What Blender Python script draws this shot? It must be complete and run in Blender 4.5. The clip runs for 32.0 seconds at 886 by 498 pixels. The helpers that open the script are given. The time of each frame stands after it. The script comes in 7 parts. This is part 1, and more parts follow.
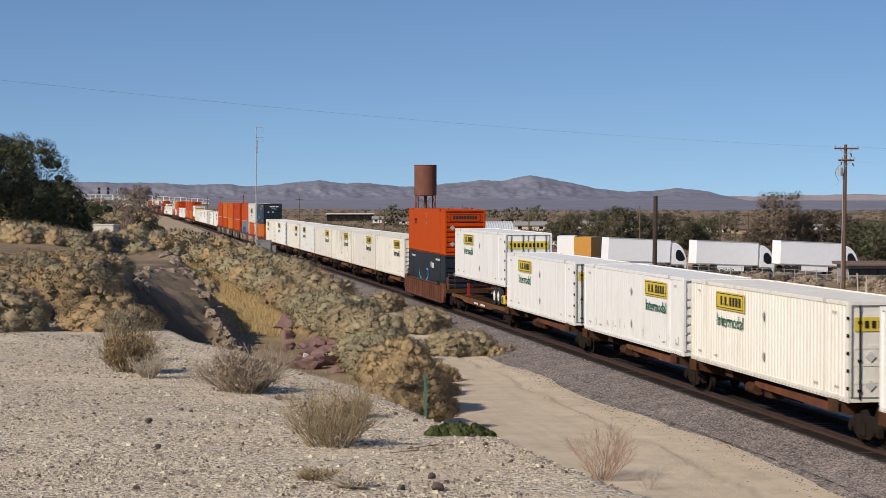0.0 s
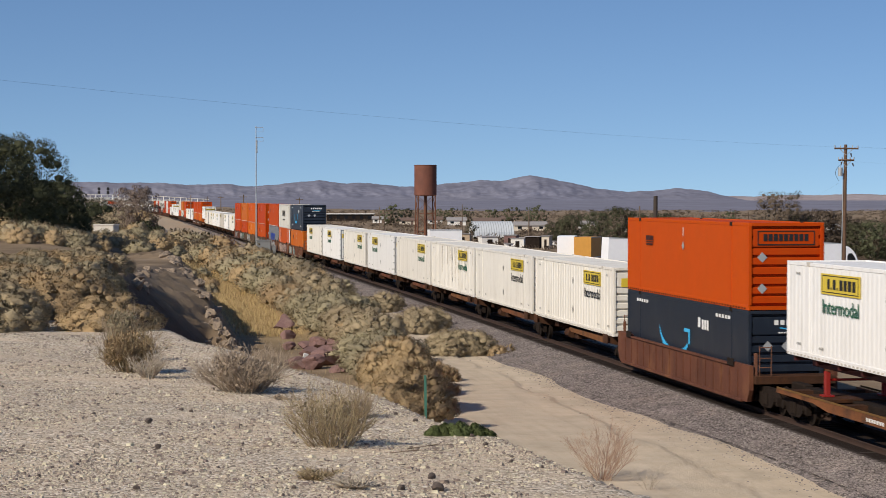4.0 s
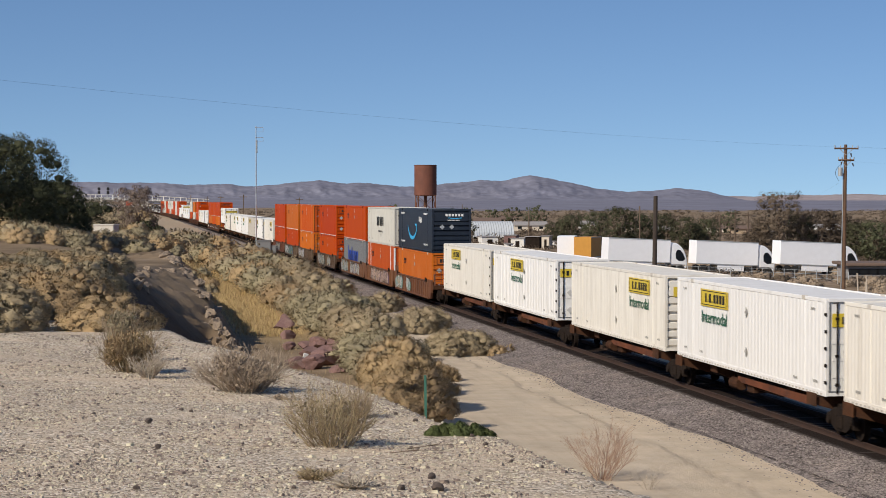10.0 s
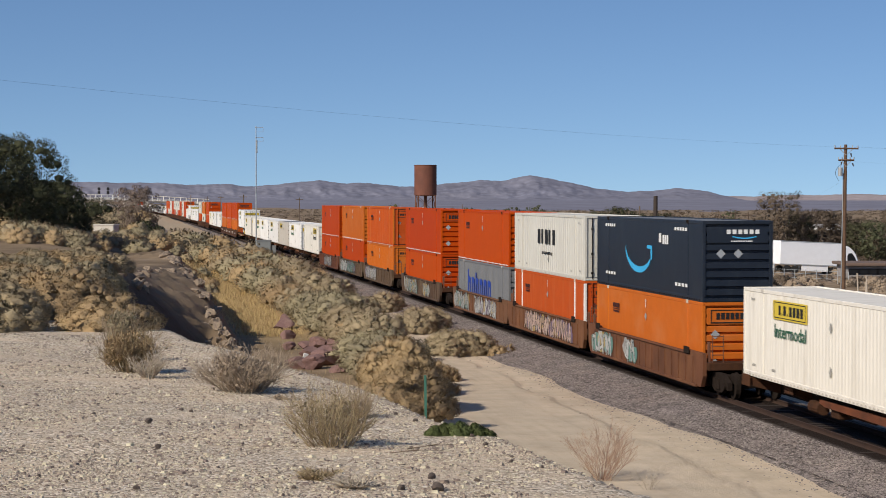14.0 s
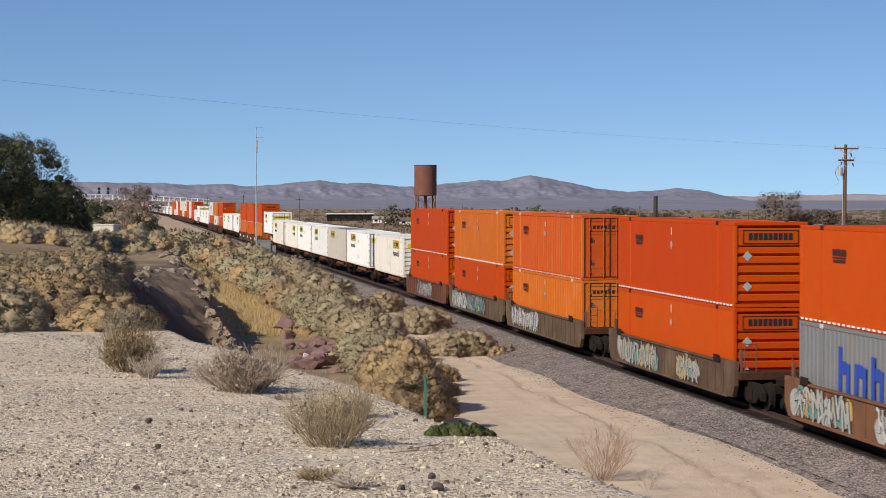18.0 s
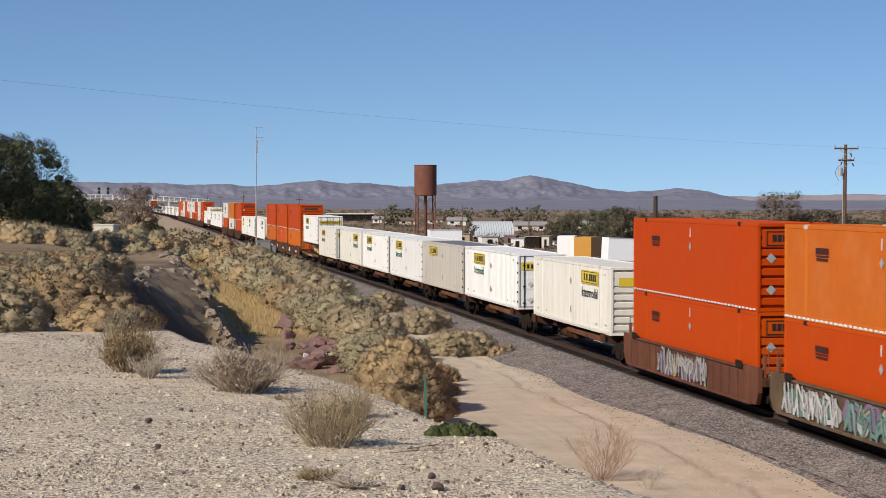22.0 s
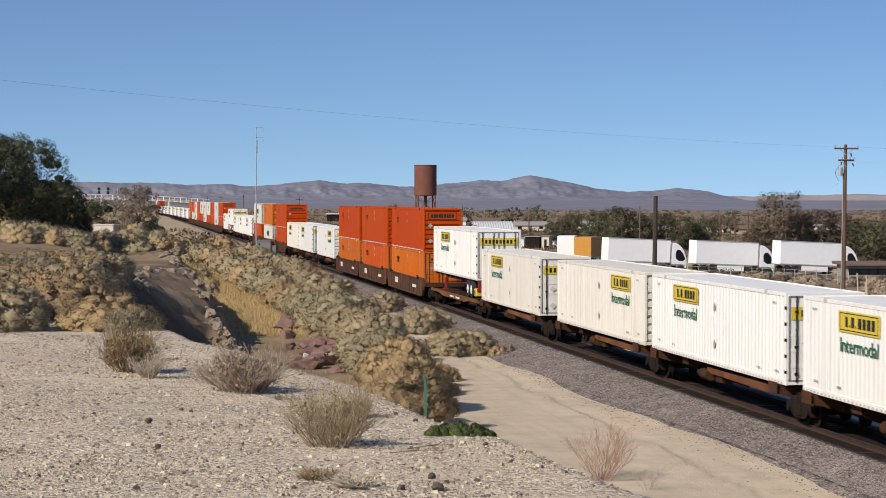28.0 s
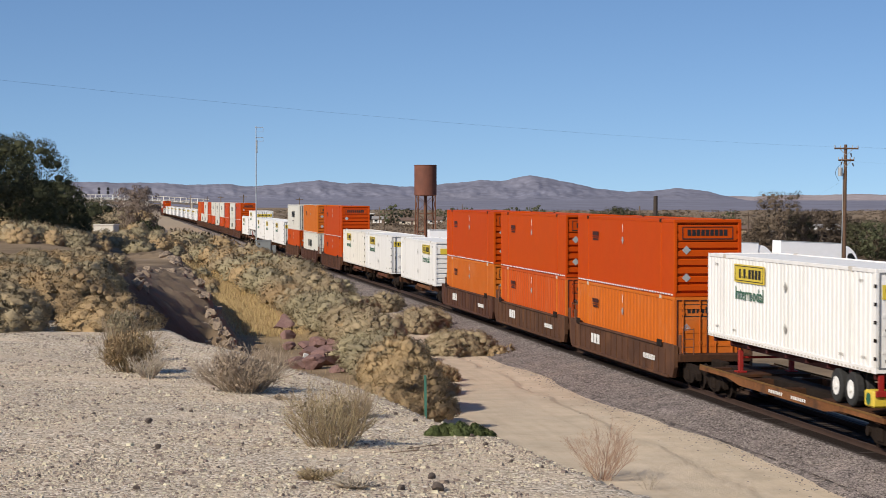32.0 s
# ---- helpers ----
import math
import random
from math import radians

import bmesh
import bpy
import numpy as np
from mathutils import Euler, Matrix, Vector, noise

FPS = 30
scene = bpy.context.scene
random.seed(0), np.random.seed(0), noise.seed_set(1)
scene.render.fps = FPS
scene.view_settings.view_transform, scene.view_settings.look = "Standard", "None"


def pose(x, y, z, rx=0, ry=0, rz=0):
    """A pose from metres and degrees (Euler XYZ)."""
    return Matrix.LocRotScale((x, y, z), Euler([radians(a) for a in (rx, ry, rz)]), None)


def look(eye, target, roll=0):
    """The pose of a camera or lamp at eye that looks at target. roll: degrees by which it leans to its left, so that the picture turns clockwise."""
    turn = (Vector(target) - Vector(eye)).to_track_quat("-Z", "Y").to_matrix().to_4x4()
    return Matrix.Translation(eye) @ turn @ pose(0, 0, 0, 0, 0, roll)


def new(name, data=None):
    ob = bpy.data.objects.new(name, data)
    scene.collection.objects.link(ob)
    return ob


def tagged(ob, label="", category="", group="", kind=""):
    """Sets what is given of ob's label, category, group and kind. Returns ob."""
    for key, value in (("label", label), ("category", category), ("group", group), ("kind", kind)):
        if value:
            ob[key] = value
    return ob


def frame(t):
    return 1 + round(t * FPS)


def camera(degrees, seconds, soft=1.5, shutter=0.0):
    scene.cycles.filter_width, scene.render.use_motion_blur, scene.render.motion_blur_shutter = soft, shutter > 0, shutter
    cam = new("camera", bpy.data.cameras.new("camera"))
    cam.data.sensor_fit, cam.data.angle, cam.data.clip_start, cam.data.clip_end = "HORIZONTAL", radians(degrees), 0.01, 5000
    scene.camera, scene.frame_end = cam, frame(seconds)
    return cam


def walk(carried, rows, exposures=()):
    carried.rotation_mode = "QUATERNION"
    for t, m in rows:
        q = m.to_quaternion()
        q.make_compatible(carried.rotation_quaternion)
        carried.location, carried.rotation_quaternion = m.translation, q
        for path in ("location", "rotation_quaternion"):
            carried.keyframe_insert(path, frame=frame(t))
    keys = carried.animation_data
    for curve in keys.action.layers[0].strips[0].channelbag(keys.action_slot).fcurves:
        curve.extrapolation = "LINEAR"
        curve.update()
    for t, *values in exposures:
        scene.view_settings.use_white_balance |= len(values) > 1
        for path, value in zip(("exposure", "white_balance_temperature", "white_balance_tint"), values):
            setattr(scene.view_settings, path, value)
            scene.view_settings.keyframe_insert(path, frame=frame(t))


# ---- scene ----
import functools

# ---- camera: a tripod on a gravel rise beside the line ----
EYE = Vector((0.0, 0.0, 7.05))
YAW = 0.158          # the axis points this far right of the track, radians
cam = camera(24.22, 32.0, soft=0.8, shutter=0.25)
VIEW = look(EYE, EYE + Vector((math.sin(YAW), math.cos(YAW), -0.02596)))
walk(cam, [(0.0, VIEW), (32.0, VIEW)], exposures=[(0.0, 0.0), (14.0, 0.0), (16.8, 0.12), (19.0, 0.2), (22.5, 0.12), (32.0, 0.14)])

# ---- sky and sun ----
SUN_EL = radians(36)
SUN_TO = Vector((-math.cos(radians(36)), -math.sin(radians(36)), 0)) * math.cos(SUN_EL) + Vector((0, 0, math.sin(SUN_EL)))
world = bpy.data.worlds.new("sky")
scene.world = world
world.use_nodes = True
wn = world.node_tree.nodes
sky = wn.new("ShaderNodeTexSky")
sky.sky_type, sky.sun_disc = "NISHITA", False
sky.sun_elevation = SUN_EL
sky.sun_rotation = math.atan2(SUN_TO.x, SUN_TO.y)
sky.altitude, sky.air_density, sky.dust_density, sky.ozone_density = 700, 1.0, 0.8, 3.0
wn["Background"].inputs["Strength"].default_value = 0.109
# the clear desert sky is deep blue almost down to the hills
to = wn.new("ShaderNodeTexCoord")
lift = wn.new("ShaderNodeVectorMath")
lift.operation = "MULTIPLY_ADD"
lift.inputs[1].default_value = (1, 1, 1.55)
lift.inputs[2].default_value = (0, 0, 0.11)
unit = wn.new("ShaderNodeVectorMath")
unit.operation = "NORMALIZE"
world.node_tree.links.new(to.outputs["Generated"], lift.inputs[0])
world.node_tree.links.new(lift.outputs[0], unit.inputs[0])
world.node_tree.links.new(unit.outputs[0], sky.inputs["Vector"])
deep = wn.new("ShaderNodeHueSaturation")
deep.inputs["Saturation"].default_value = 1.10
deep.inputs["Hue"].default_value = 0.503
world.node_tree.links.new(sky.outputs[0], deep.inputs["Color"])
world.node_tree.links.new(deep.outputs[0], wn["Background"].inputs["Color"])
sun_data = bpy.data.lights.new("sun", "SUN")
sun_data.energy, sun_data.angle, sun_data.color = 4.3, radians(0.5), (1.0, 0.90, 0.755)
sun = new("sun", sun_data)
sun.matrix_world = look((0, 0, 60), Vector((0, 0, 60)) - SUN_TO)


# ---- small tools ----
def aim(s, ahead, z=0.0):
    """A place that many metres ahead of the tripod, s metres to the side per metre ahead."""
    r = s * ahead
    return Vector((r * math.cos(YAW) + ahead * math.sin(YAW), -r * math.sin(YAW) + ahead * math.cos(YAW), z))


def smooth(a, b, v):
    t = np.clip((np.asarray(v, float) - a) / (b - a), 0, 1)
    return t * t * (3 - 2 * t)


def mesh_of(name, bm, mat=None, shade=False):
    me = bpy.data.meshes.new(name)
    bm.to_mesh(me)
    bm.free()
    for m in (mat if isinstance(mat, (list, tuple)) else [mat]):
        if m:
            me.materials.append(m)
    if shade:
        me.shade_smooth()
    return me


def part(name, bm, mat, parent, label="", shade=False):
    """Link a bmesh (or a ready mesh) as one mesh object under a thing or a part."""
    me = bm if isinstance(bm, bpy.types.Mesh) else mesh_of(name, bm, mat, shade)
    ob = new(name, me)
    ob.parent = parent
    if label:
        tagged(ob, label)
    return ob


def empty(name, label="", category="", group="", kind="", at=None):
    ob = tagged(new(name), label, category, group, kind)
    if at is not None:
        ob.matrix_basis = at
    return ob


def box(bm, lo, hi, bevel=0.0, mat=0):
    lo, hi = Vector(lo), Vector(hi)
    got = bmesh.ops.create_cube(bm, size=1, matrix=Matrix.Translation((lo + hi) / 2) @ Matrix.Diagonal((*(hi - lo), 1)))
    vs = got["verts"]
    for f in {f for v in vs for f in v.link_faces}:
        f.material_index = mat
    if bevel:
        bmesh.ops.bevel(bm, geom=list({e for v in vs for e in v.link_edges}), offset=bevel, segments=1, affect="EDGES")
    return vs


def rod(bm, a, b, r, seg=8, r2=None, mat=0, caps=True):
    a, b = Vector(a), Vector(b)
    m = Matrix.Translation((a + b) / 2) @ (b - a).to_track_quat("Z", "Y").to_matrix().to_4x4()
    got = bmesh.ops.create_cone(bm, cap_ends=caps, segments=seg, radius1=r, radius2=r if r2 is None else r2, depth=(b - a).length, matrix=m)
    for f in {f for v in got["verts"] for f in v.link_faces}:
        f.material_index = mat
    return got["verts"]


def prism(bm, outline, axis, lo, hi, mat=0):
    """Push a closed outline in the two other axes from lo to hi along one axis."""
    def place(p, h):
        q = list(p)
        q.insert(axis, h)
        return q
    a = [bm.verts.new(place(p, lo)) for p in outline]
    b = [bm.verts.new(place(p, hi)) for p in outline]
    fs = [bm.faces.new(a), bm.faces.new(b[::-1])]
    n = len(a)
    for i in range(n):
        fs.append(bm.faces.new((a[i], b[i], b[(i + 1) % n], a[(i + 1) % n])))
    for f in fs:
        f.material_index = mat
    bmesh.ops.recalc_face_normals(bm, faces=fs)
    return a + b


# ---- materials ----
def material(name, colour, rough=0.7, metal=0.0, vary=0.12, scale=2.0, grain=40.0, bump=0.15, dirt=None, dirt_amount=0.0,
             dirt_scale=(1.5, 1.5, 0.4), random_by="", spread=0.0, spec=0.4):
    mat = bpy.data.materials.new(name)
    mat.use_nodes = True
    nt = mat.node_tree
    nd, ln = nt.nodes, nt.links
    b = nd["Principled BSDF"]
    co = nd.new("ShaderNodeTexCoord")
    n1 = nd.new("ShaderNodeTexNoise")
    n1.inputs["Scale"].default_value, n1.inputs["Detail"].default_value = scale, 6
    n2 = nd.new("ShaderNodeTexNoise")
    n2.inputs["Scale"].default_value, n2.inputs["Detail"].default_value = grain, 3
    for n in (n1, n2):
        ln.new(co.outputs["Object"], n.inputs["Vector"])
    add = nd.new("ShaderNodeMath")
    add.operation = "ADD"
    ln.new(n1.outputs[0], add.inputs[0])
    ln.new(n2.outputs[0], add.inputs[1])
    rng = nd.new("ShaderNodeMapRange")
    rng.inputs[1].default_value, rng.inputs[2].default_value = 0.7, 1.3
    rng.inputs[3].default_value, rng.inputs[4].default_value = 1 - vary, 1 + vary
    ln.new(add.outputs[0], rng.inputs[0])
    hsv = nd.new("ShaderNodeHueSaturation")
    hsv.inputs["Color"].default_value = (*colour, 1)
    ln.new(rng.outputs[0], hsv.inputs["Value"])
    out = hsv.outputs[0]
    if spread:
        info = nd.new("ShaderNodeObjectInfo") if random_by == "object" else nd.new("ShaderNodeNewGeometry")
        rnd = info.outputs["Random"] if random_by == "object" else info.outputs["Random Per Island"]
        r2 = nd.new("ShaderNodeMapRange")
        r2.inputs[3].default_value, r2.inputs[4].default_value = 1 - spread, 1 + spread
        ln.new(rnd, r2.inputs[0])
        h2 = nd.new("ShaderNodeHueSaturation")
        ln.new(out, h2.inputs["Color"])
        ln.new(r2.outputs[0], h2.inputs["Value"])
        r3 = nd.new("ShaderNodeMapRange")
        r3.inputs[3].default_value, r3.inputs[4].default_value = 0.5 - spread * 0.06, 0.5 + spread * 0.06
        ln.new(rnd, r3.inputs[0])
        ln.new(r3.outputs[0], h2.inputs["Hue"])
        out = h2.outputs[0]
    if dirt:
        mp = nd.new("ShaderNodeMapping")
        mp.inputs["Scale"].default_value = dirt_scale
        ln.new(co.outputs["Object"], mp.inputs["Vector"])
        if random_by == "object":
            shift = nd.new("ShaderNodeMath")
            shift.operation = "MULTIPLY"
            shift.inputs[1].default_value = 60
            ln.new(rnd, shift.inputs[0])
            ln.new(shift.outputs[0], mp.inputs["Location"])
        n3 = nd.new("ShaderNodeTexNoise")
        n3.inputs["Scale"].default_value, n3.inputs["Detail"].default_value = 1.0, 8
        n3.inputs["Roughness"].default_value = 0.65
        ln.new(mp.outputs[0], n3.inputs["Vector"])
        ramp = nd.new("ShaderNodeMapRange")
        ramp.inputs[1].default_value, ramp.inputs[2].default_value = 0.5, 0.78
        ramp.inputs[4].default_value = dirt_amount
        ln.new(n3.outputs[0], ramp.inputs[0])
        mix = nd.new("ShaderNodeMix")
        mix.data_type = "RGBA"
        ln.new(ramp.outputs[0], mix.inputs[0])
        ln.new(out, mix.inputs[6])
        mix.inputs[7].default_value = (*dirt, 1)
        out = mix.outputs[2]
    ln.new(out, b.inputs["Base Color"])
    b.inputs["Roughness"].default_value, b.inputs["Metallic"].default_value = rough, metal
    b.inputs["Specular IOR Level"].default_value = spec
    if bump:
        bp = nd.new("ShaderNodeBump")
        bp.inputs["Strength"].default_value, bp.inputs["Distance"].default_value = bump, 0.02
        ln.new(n2.outputs[0], bp.inputs["Height"])
        ln.new(bp.outputs[0], b.inputs["Normal"])
    return mat


RUST = (0.16, 0.065, 0.035)
M = {}
M["cream"] = material("cream_paint", (0.76, 0.725, 0.65), 0.55, vary=0.04, dirt=(0.38, 0.33, 0.26), dirt_amount=0.5, dirt_scale=(1, 2.6, 0.22), bump=0.05, random_by="object", spread=0.05)
M["white"] = material("white_paint", (0.80, 0.79, 0.765), 0.5, vary=0.03, dirt=(0.45, 0.42, 0.38), dirt_amount=0.4, dirt_scale=(1, 2.6, 0.22), bump=0.05, random_by="object", spread=0.03)
M["bone"] = material("bone_white_paint", (0.60, 0.585, 0.525), 0.55, vary=0.04, dirt=(0.38, 0.35, 0.3), dirt_amount=0.5, dirt_scale=(1, 2.6, 0.22), bump=0.05, random_by="object", spread=0.04)
M["grey_cream"] = material("grey_cream_paint", (0.52, 0.48, 0.42), 0.6, vary=0.06, dirt=(0.3, 0.27, 0.23), dirt_amount=0.6, dirt_scale=(1, 3, 0.2), bump=0.05, random_by="object", spread=0.03)
M["orange"] = material("orange_paint", (0.48, 0.057, 0.0008), 0.6, vary=0.05, dirt=(0.43, 0.072, 0.004), dirt_amount=0.5, dirt_scale=(.6, .8, .35), bump=0.05, random_by="object", spread=0.05, spec=0.15)
M["pale_orange"] = material("faded_orange_paint", (0.54, 0.135, 0.014), 0.65, vary=0.07, dirt=(0.54, 0.2, 0.07), dirt_amount=0.6, dirt_scale=(.6, .5, .6), bump=0.05, random_by="object", spread=0.05, spec=0.15)
M["red_orange"] = material("chalky_red_orange_paint", (0.47, 0.072, 0.011), 0.7, vary=0.08, dirt=(0.5, 0.17, 0.07), dirt_amount=0.55, dirt_scale=(.6, 2.0, .25), bump=0.05, random_by="object", spread=0.05, spec=0.15)
M["navy"] = material("dark_blue_paint", (0.014, 0.020, 0.032), 0.4, vary=0.08, dirt=(0.06, 0.07, 0.08), dirt_amount=0.4, bump=0.05)
M["grey"] = material("grey_paint", (0.165, 0.172, 0.182), 0.55, vary=0.05, dirt=(0.2, 0.19, 0.17), dirt_amount=0.5, bump=0.05)
M["well_brown"] = material("brown_car_paint", (0.07, 0.028, 0.014), 0.75, vary=0.35, scale=1.1, dirt=(0.19, 0.085, 0.034), dirt_amount=0.8, dirt_scale=(1.1, 1.1, .45), random_by="object", spread=0.12)
M["well_grey"] = material("weathered_grey_brown_car_paint", (0.095, 0.058, 0.033), 0.8, vary=0.35, scale=0.9, dirt=(0.20, 0.15, 0.095), dirt_amount=0.85, dirt_scale=(.7, .7, .5), random_by="object", spread=0.15)
M["well_orange"] = material("rusty_orange_car_paint", (0.12, 0.045, 0.02), 0.8, vary=0.35, scale=1.0, dirt=(0.23, 0.10, 0.04), dirt_amount=0.85, dirt_scale=(.9, .9, .45), random_by="object", spread=0.15)
M["well_tan"] = material("bleached_rusty_car_paint", (0.165, 0.078, 0.034), 0.8, vary=0.3, scale=0.9, dirt=(0.085, 0.04, 0.024), dirt_amount=0.8, dirt_scale=(.7, .7, .5), random_by="object", spread=0.1)
M["rust"] = material("rusty_steel", RUST, 0.85, vary=0.3, dirt=(0.05, 0.03, 0.025), dirt_amount=0.8)
M["dark"] = material("greasy_dark_steel", (0.022, 0.016, 0.013), 0.9, vary=0.3, spec=0.08)
M["black"] = material("black_lettering", (0.015, 0.015, 0.015), 0.6, vary=0.1)
M["yellow"] = material("yellow_sign_paint", (0.64, 0.48, 0.05), 0.5, vary=0.06, dirt=(0.5, 0.42, 0.2), dirt_amount=0.4)
M["green_ink"] = material("dark_green_lettering", (0.02, 0.11, 0.06), 0.6, vary=0.1)
M["blue_ink"] = material("blue_lettering", (0.02, 0.06, 0.35), 0.6, vary=0.1)
M["sky_ink"] = material("light_blue_lettering", (0.05, 0.42, 0.75), 0.6, vary=0.1)
M["grey_ink"] = material("faded_grey_stencil", (0.34, 0.33, 0.30), 0.7, vary=0.2)
M["white_ink"] = material("white_lettering", (0.75, 0.75, 0.73), 0.6, vary=0.05)
M["maroon"] = material("dark_red_lettering", (0.055, 0.012, 0.007), 0.6, vary=0.1)
M["rubber"] = material("black_rubber", (0.025, 0.025, 0.025), 0.85, vary=0.2)
M["red"] = material("red_chassis_paint", (0.30, 0.015, 0.012), 0.5, vary=0.1, dirt=(0.15, 0.04, 0.03), dirt_amount=0.6)
M["red_black"] = material("grimy_dark_red_chassis_paint", (0.06, 0.012, 0.01), 0.7, vary=0.3)
M["rail_rust"] = material("dark_rail_rust", (0.05, 0.028, 0.02), 0.8, vary=0.25)
M["sill_rust"] = material("dark_rusty_sill", (0.055, 0.027, 0.016), 0.85, vary=0.4, scale=1.2, dirt=(0.16, 0.058, 0.02), dirt_amount=0.55, dirt_scale=(.9, .9, .9), spec=0.1)
M["sill_beam"] = material("rust_orange_beam", (0.15, 0.052, 0.017), 0.85, vary=0.4, scale=1.2, dirt=(0.028, 0.016, 0.011), dirt_amount=1.0, dirt_scale=(1.1, 1.1, 1.1), random_by="object", spread=0.2)
M["grime"] = material("grey_grime", (0.52, 0.48, 0.42), 0.9, vary=0.25)
M["galv"] = material("galvanised_grey_steel", (0.42, 0.44, 0.45), 0.5, 0.3, vary=0.08)
M["spray_teal"] = material("sprayed_teal_paint", (0.12, 0.24, 0.21), 0.7, vary=0.2)
M["spray_violet"] = material("sprayed_dull_violet_paint", (0.18, 0.13, 0.2), 0.7, vary=0.2)
M["spray_grey"] = material("sprayed_silver_paint", (0.34, 0.34, 0.33), 0.6, vary=0.25)
M["spray_pink"] = material("sprayed_pale_pink_paint", (0.50, 0.36, 0.30), 0.7, vary=0.2)
M["spray_white"] = material("sprayed_dull_white_paint", (0.46, 0.46, 0.45), 0.7, vary=0.25)
M["spray_ochre"] = material("sprayed_ochre_paint", (0.42, 0.30, 0.10), 0.7, vary=0.2)
M["placard"] = material("faded_placard", (0.58, 0.57, 0.55), 0.6, vary=0.12)
M["tie"] = material("weathered_sleeper", (0.034, 0.024, 0.019), 0.9, vary=0.3)
M["old_wood"] = material("dark_weathered_wood", (0.055, 0.042, 0.034), 0.95, vary=0.25, grain=25)
M["dull_yellow"] = material("worn_yellow_edge", (0.15, 0.075, 0.018), 0.8, vary=0.3, dirt=(0.08, 0.04, 0.02), dirt_amount=0.9)
M["wood"] = material("weathered_pole_wood", (0.13, 0.075, 0.045), 0.9, vary=0.25, grain=25)
M["bark"] = material("grey_brown_bark", (0.14, 0.10, 0.07), 0.9, vary=0.3)
M["tank"] = material("rusted_tank_plate", (0.17, 0.065, 0.042), 0.8, vary=0.2, scale=0.5, dirt=(0.10, 0.045, 0.035), dirt_amount=0.7, dirt_scale=(.5, .5, .15))


# ---- the lie of the land ----
TRACK_X = 21.90
HALF_W = 1.30


def track(d):
    """Middle of the line d metres on: its side place and height."""
    e = max(d - 150.0, 0.0)
    e2 = min(e, 800.0)
    bend = max(e - 800.0, 0.0)
    return TRACK_X + 0.1444e-4 * e2 ** 2 - 0.2205e-7 * e2 ** 3 - 1.78e-4 * bend ** 2, -2.025e-3 * min(e, 1200.0)


def hills(x, y, size, seed=0.0):
    """Cheap layered waves in place of a noise field; works on arrays."""
    x, y = np.asarray(x, float) / size, np.asarray(y, float) / size
    return (np.sin(1.7 * x + 2.3 * y + seed) + np.sin(-2.9 * x + 1.3 * y + 2.1 + seed * 2) * 0.7 + np.sin(4.3 * x - 3.7 * y + 0.7 + seed) * 0.45
            + np.sin(7.1 * x + 6.3 * y + 1.9) * 0.25) / 2.4


BANK_Y = [60, 66, 80, 93, 120, 150, 200, 330, 450, 620]
BANK_LO = [8.2, 8.7, 10.3, 11.3, 11.2, 11.4, 11.0, 7.4, 0.0, -8.0]
BANK_HI = [8.8, 9.5, 11.0, 12.3, 13.9, 15.8, 16.4, 14.8, 13.4, 11.0]
EDGE_Y = [-60, 0, 8, 12.5, 13.05, 14.2, 16.4, 18.1, 21.2, 25.5, 31.8, 38, 60, 80, 100, 109, 119, 132, 150, 185, 240, 400, 900]
EDGE_X = [5.0, 4.6, 4.2, 3.41, 3.25, 3.13, 3.0, 2.76, 2.5, 1.94, 0.85, -0.2, 0.0, 0.3, 0.8, 1.8, 3.1, 3.6, 3.6, 3.8, 4.6, 7.0, 9.0]


SPUR_Y = [80, 88, 95, 115, 132, 150, 205]
SPUR_X = [5.6, 5.25, 4.9, 4.3, 3.7, 3.5, 3.6]
SPUR_Z = [-0.6, 0.2, 0.85, 2.05, 2.95, 3.0, 2.6]


